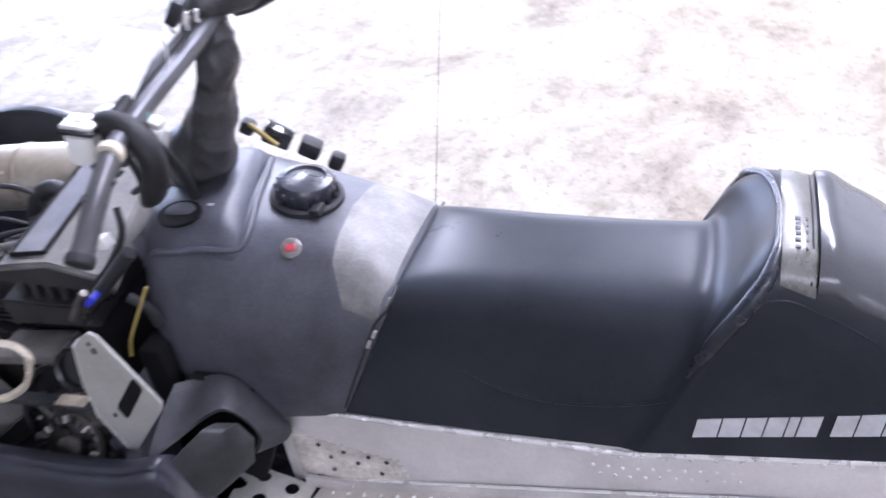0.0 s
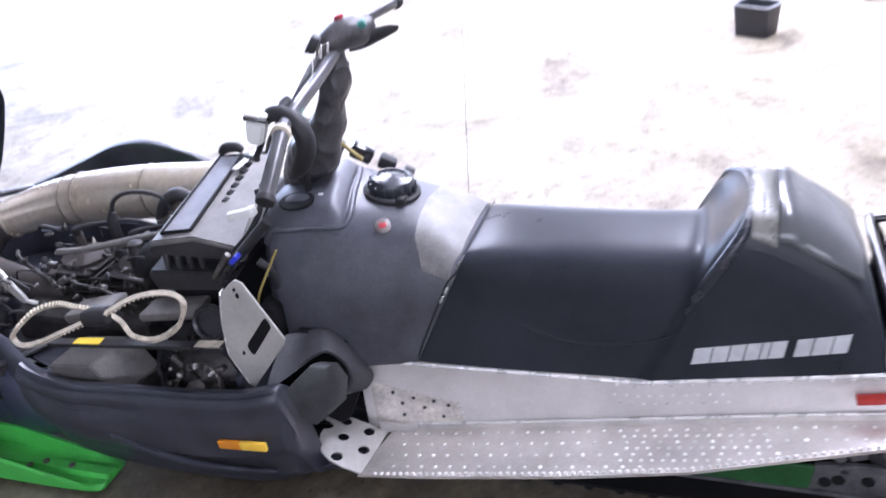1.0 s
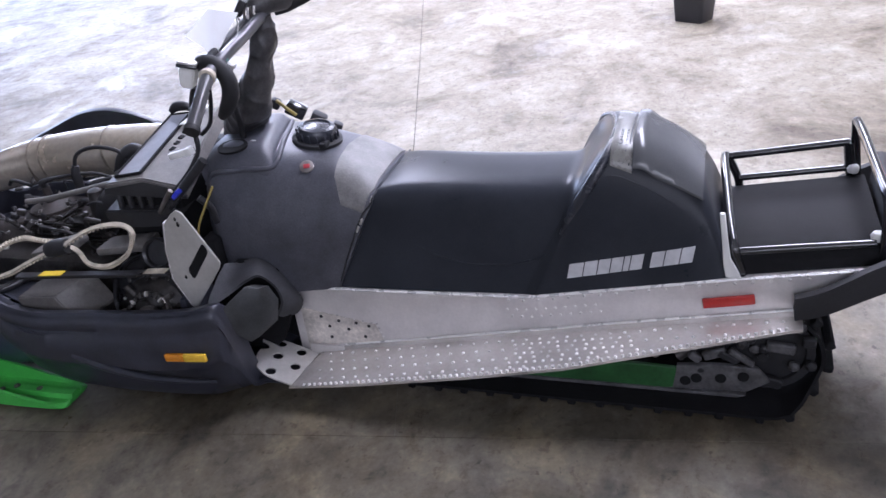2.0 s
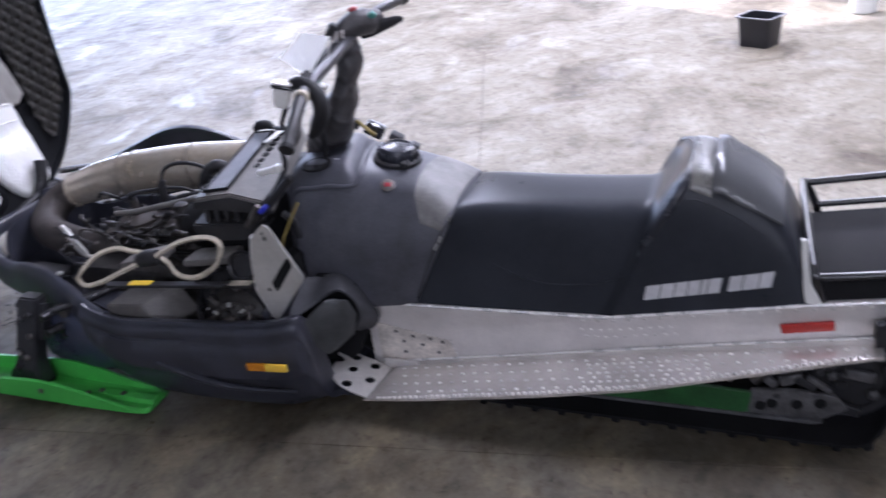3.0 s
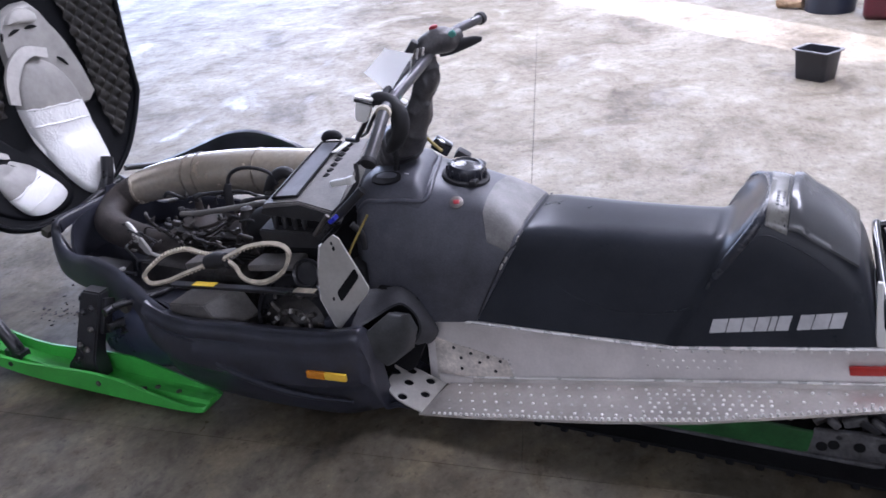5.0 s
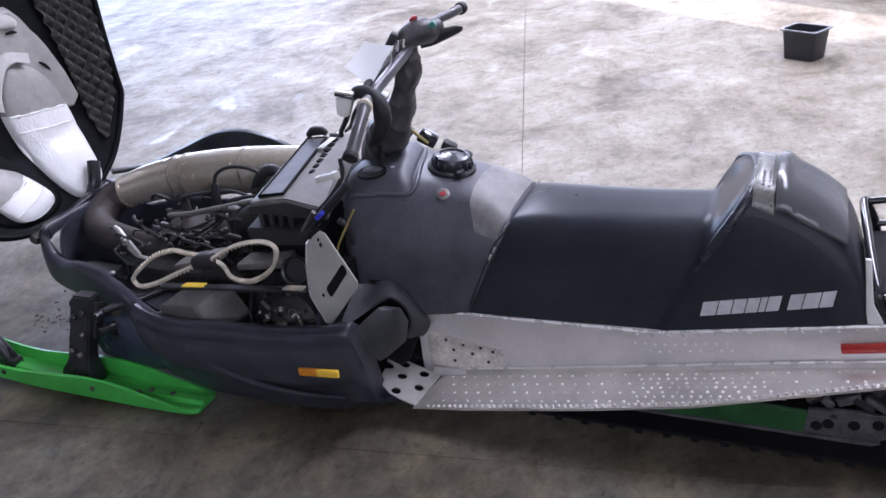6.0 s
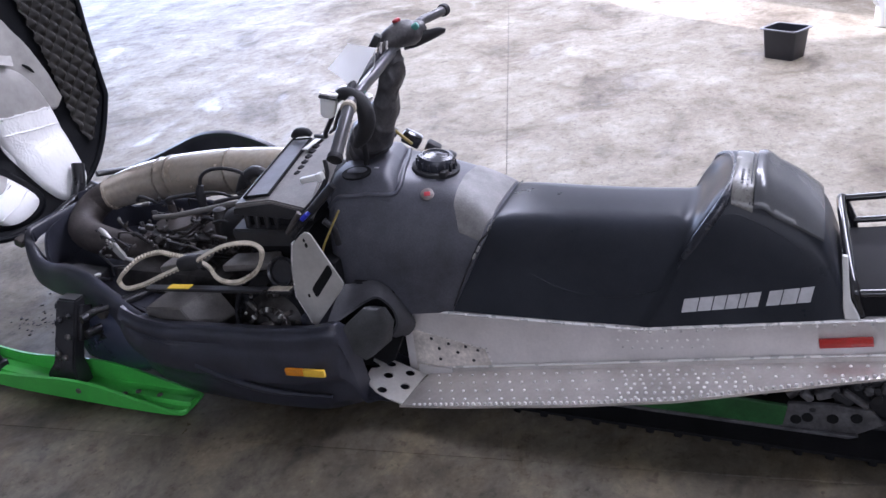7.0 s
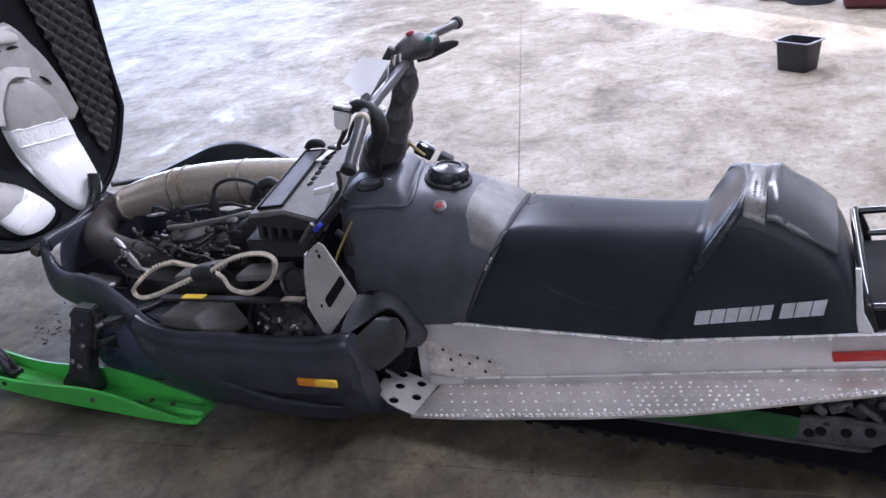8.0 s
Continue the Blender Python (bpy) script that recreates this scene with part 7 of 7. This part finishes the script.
def drive_belt():
    """A spare toothed belt twisted into a figure of eight and tied in the middle."""
    flat = [(-1.017, 0.487), (-1.064, 0.497), (-1.107, 0.499), (-1.172, 0.478), (-1.232, 0.433), (-1.252, 0.406), (-1.229, 0.391), (-1.172, 0.406), (-1.105, 0.438), (-1.028, 0.471),
            (-0.970, 0.495), (-0.901, 0.528), (-0.827, 0.545), (-0.784, 0.540), (-0.770, 0.518), (-0.788, 0.477), (-0.835, 0.446), (-0.876, 0.437), (-0.917, 0.445), (-0.948, 0.466), (-0.976, 0.478)]
    pts = []
    for k, (x, z) in enumerate(flat):
        y = 0.770 + (z - 0.47) * 0.25
        if k == 0 or k >= 19:
            y += 0.010
        elif 8 <= k <= 10:
            y -= 0.012
        pts.append((x, y, z))
    line = spline(pts + [pts[0]], 6)
    bm = bmesh.new()
    rings, feet = [], []
    m = len(line)
    for i, p in enumerate(line):
        a, b = line[i - 1 if i else m - 2], line[(i + 1) % m if i < m - 1 else 1]
        d = Vector(b - a).normalized()
        w = Vector((0, 0.86, 0.5))
        w = (w - d * w.dot(d)).normalized()
        nrm = d.cross(w)
        c = Vector(p)
        rings.append([c + w * 0.0058 + nrm * 0.0026, c - w * 0.0058 + nrm * 0.0026, c - w * 0.0046 - nrm * 0.0018, c + w * 0.0046 - nrm * 0.0018])
        feet.append((c, d, w, nrm))
    loft(bm, rings, cap=False)
    bmesh.ops.remove_doubles(bm, verts=bm.verts, dist=1e-5)
    belt = tagged(part("drive_belt", bm, M_BELT), "tan toothed drive belt twisted into a figure of eight", "belt")
    cogs = bmesh.new()
    for i in range(0, m - 1):
        for h in (0.0,):
            c, d, w, nrm = feet[i]
            c2 = c.lerp(feet[i + 1][0], h)
            m4 = Matrix(((d.x, w.x, nrm.x, c2.x), (d.y, w.y, nrm.y, c2.y), (d.z, w.z, nrm.z, c2.z), (0, 0, 0, 1)))
            s = 1
            bmesh.ops.create_cube(cogs, size=1, matrix=m4 @ Matrix.Translation((0, 0, -0.0040 * s)) @ Matrix.Diagonal((0.0048, 0.0100, 0.0062, 1)))
    tagged(part("cog", cogs, M_BELT, belt), kind="stuff")
    bm = bmesh.new()
    tube(bm, [(-1.030, 0.770, 0.474), (-1.000, 0.770, 0.482), (-0.968, 0.772, 0.488)], [0.019, 0.023, 0.019], 16, 4)
    part("tie_band", bm, M_RUBBER, belt, "black rubber band holding the belt")
    return belt


drive_belt()


def tub():
    """A small open black plastic tub with a pale rim."""
    bm = bmesh.new()
    base = tagged(new("storage_tub"), "small open black plastic tub with a pale rim", "tub")
    w, d, h = 0.105, 0.082, 0.172
    ring = lambda a, b, z, r: [(sx * (a - r) + r * math.cos(t), sy * (b - r) + r * math.sin(t), z) for sx, sy, t0 in ((1, 1, 0), (-1, 1, 90), (-1, -1, 180), (1, -1, 270)) for t in (math.radians(t0 + 30 * k) for k in range(4))]
    loft(bm, [ring(w * 0.86, d * 0.84, 0.0, 0.018), ring(w * 0.88, d * 0.87, 0.006, 0.02), ring(w, d, h, 0.022), ring(w - 0.005, d - 0.005, h, 0.02), ring(w * 0.86 - 0.004, d * 0.84 - 0.004, 0.010, 0.018)])
    part("shell", bm, M_BIN, base)
    bm = bmesh.new()
    loft(bm, [ring(w - 0.002, d - 0.002, h - 0.004, 0.022), ring(w + 0.014, d + 0.014, h - 0.004, 0.030), ring(w + 0.015, d + 0.015, h + 0.003, 0.030), ring(w - 0.002, d - 0.002, h + 0.003, 0.022), ring(w - 0.002, d - 0.002, h - 0.004, 0.022)], cap=False)
    part("rim", bm, M_RIM, base, "pale scuffed rim")
    return base


t = tub()
t.matrix_basis = pose(0.418, 4.492, 0, 0, 0, -31)

bm = bmesh.new()
lathe(bm, [(0.175, 0), (0.182, 0.006), (0.186, 0.10), (0.190, 0.30), (0.190, 0.34), (0.180, 0.35), (0.176, 0.33), (0.165, 0.02), (0.01, 0.015)], Matrix(), 36)
drum = tagged(part("drum", bm, M_DRUM), "dark blue-black open plastic drum", "drum")
drum.location = (0.470, 6.460, 0)
bm = bmesh.new()
rings = []
for k in range(9):
    x = -0.10 + 0.2 * k / 8
    rings.append([(x, (0.050 + 0.006 * math.sin(5 * w + k)) * math.cos(w) * (0.9 if k in (0, 8) else 1), 0.048 + (0.044 + 0.005 * math.cos(4 * w + k * 0.7)) * math.sin(w)) for w in (2 * math.pi * j / 16 for j in range(16))])
loft(bm, rings)
wood = tagged(part("firewood", bm, M_WOOD), "short split piece of brown firewood", "wood")
wood.matrix_basis = pose(0.180, 6.520, 0, 0, 0, -18)


def jug():
    bm = bmesh.new()
    lathe(bm, [(0.070, 0), (0.080, 0.008), (0.082, 0.16), (0.070, 0.20), (0.030, 0.235), (0.022, 0.24), (0.022, 0.265), (0.003, 0.268)], Matrix(), 28)
    ob = tagged(part("plastic_jug", bm, M_WPLASTIC), "white plastic jug with a loop handle", "jug")
    bm = bmesh.new()
    tube(bm, [(-0.075, 0, 0.14), (-0.105, 0, 0.165), (-0.100, 0, 0.215), (-0.065, 0, 0.235), (-0.03, 0, 0.235)], 0.011, 12, 6)
    part("handle", bm, M_WPLASTIC, ob)
    return ob


j = jug()
j.matrix_basis = pose(1.015, 5.20, 0, 0, 0, 25)


def crate():
    ob = tagged(new("storage_box"), "dark red rounded plastic storage box", "box")
    bm = bmesh.new()
    box(bm, (0, 0, 0.15), (0.33, 0.30, 0.30), 0.045, (0, 0, 0), 4)
    part("body", bm, M_CRATE, ob)
    bm = bmesh.new()
    box(bm, (0, 0, 0.315), (0.36, 0.33, 0.035), 0.014, (0, 0, 0), 3)
    part("lid", bm, M_CRATE, ob)
    return ob


c = crate()
c.matrix_basis = pose(0.870, 6.210, 0, 0, 0, -10)

# ---- floor slabs, with narrow joints between them ----
def joint_y(x):
    """The long cross joint that runs under the snowmobile."""
    return 0.893 + (x - 0.85) * 0.144


def flat_slab(corners, mat=M_FLOOR):
    bm = bmesh.new()
    bm.faces.new([bm.verts.new((x, y, 0)) for x, y in corners])
    r = bmesh.ops.extrude_face_region(bm, geom=bm.faces[:])
    bmesh.ops.translate(bm, vec=(0, 0, -0.012), verts=[g for g in r["geom"] if isinstance(g, bmesh.types.BMVert)])
    bmesh.ops.recalc_face_normals(bm, faces=bm.faces)
    bmesh.ops.bevel(bm, geom=[e for e in bm.edges if all(v.co.z > -0.001 for v in e.verts)], offset=0.001, segments=1, affect="EDGES")
    part("slab", bm, mat, floor)


uv = lambda u, v: tuple((B @ Vector((u, v, 0)))[:2])
G, GX = 0.0013, 0.0005
JU = 0.066


def on_joint(u, off):
    """Where the line of that u meets the cross joint."""
    lo, hi = V0 - 5, V1
    for _ in range(50):
        mid = (lo + hi) / 2
        x, y = uv(u, mid)
        lo, hi = (mid, hi) if y < joint_y(x) + off else (lo, mid)
    return uv(u, lo)


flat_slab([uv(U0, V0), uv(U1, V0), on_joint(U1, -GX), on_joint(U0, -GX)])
# the long joint is closed up near the cross joint, where shade hides it
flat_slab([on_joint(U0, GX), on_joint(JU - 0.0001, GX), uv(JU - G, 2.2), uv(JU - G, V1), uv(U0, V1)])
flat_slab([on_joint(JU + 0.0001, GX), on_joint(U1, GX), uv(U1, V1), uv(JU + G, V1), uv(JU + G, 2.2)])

# crumbs of dirt and bark on the floor beside the ski
rng = random.Random(21)
bm = bmesh.new()
for k in range(46):
    cx, cy = ((-2.04, 1.06), (-1.97, 1.02), (-0.3, 0.35), (0.35, 0.25))[k % 4 if k < 16 else k % 2]
    p = (cx + rng.gauss(0, 0.05 if k > 15 else 0.25), cy + rng.gauss(0, 0.04 if k > 15 else 0.12), 0.001)
    s = rng.uniform(0.003, 0.0065)
    made = bmesh.ops.create_icosphere(bm, subdivisions=1, radius=s, matrix=pose(*p, 0, 0, rng.uniform(0, 180)) @ Matrix.Diagonal((rng.uniform(0.8, 2.0), 1, 0.4, 1)))["verts"]
    for v in made:
        v.co += Vector((rng.uniform(-1, 1), rng.uniform(-1, 1), rng.uniform(0, 1))) * s * 0.25
tagged(part("floor_debris", bm, M_RUST, None), "dark crumbs of dirt scattered on the concrete floor", "debris", kind="stuff")
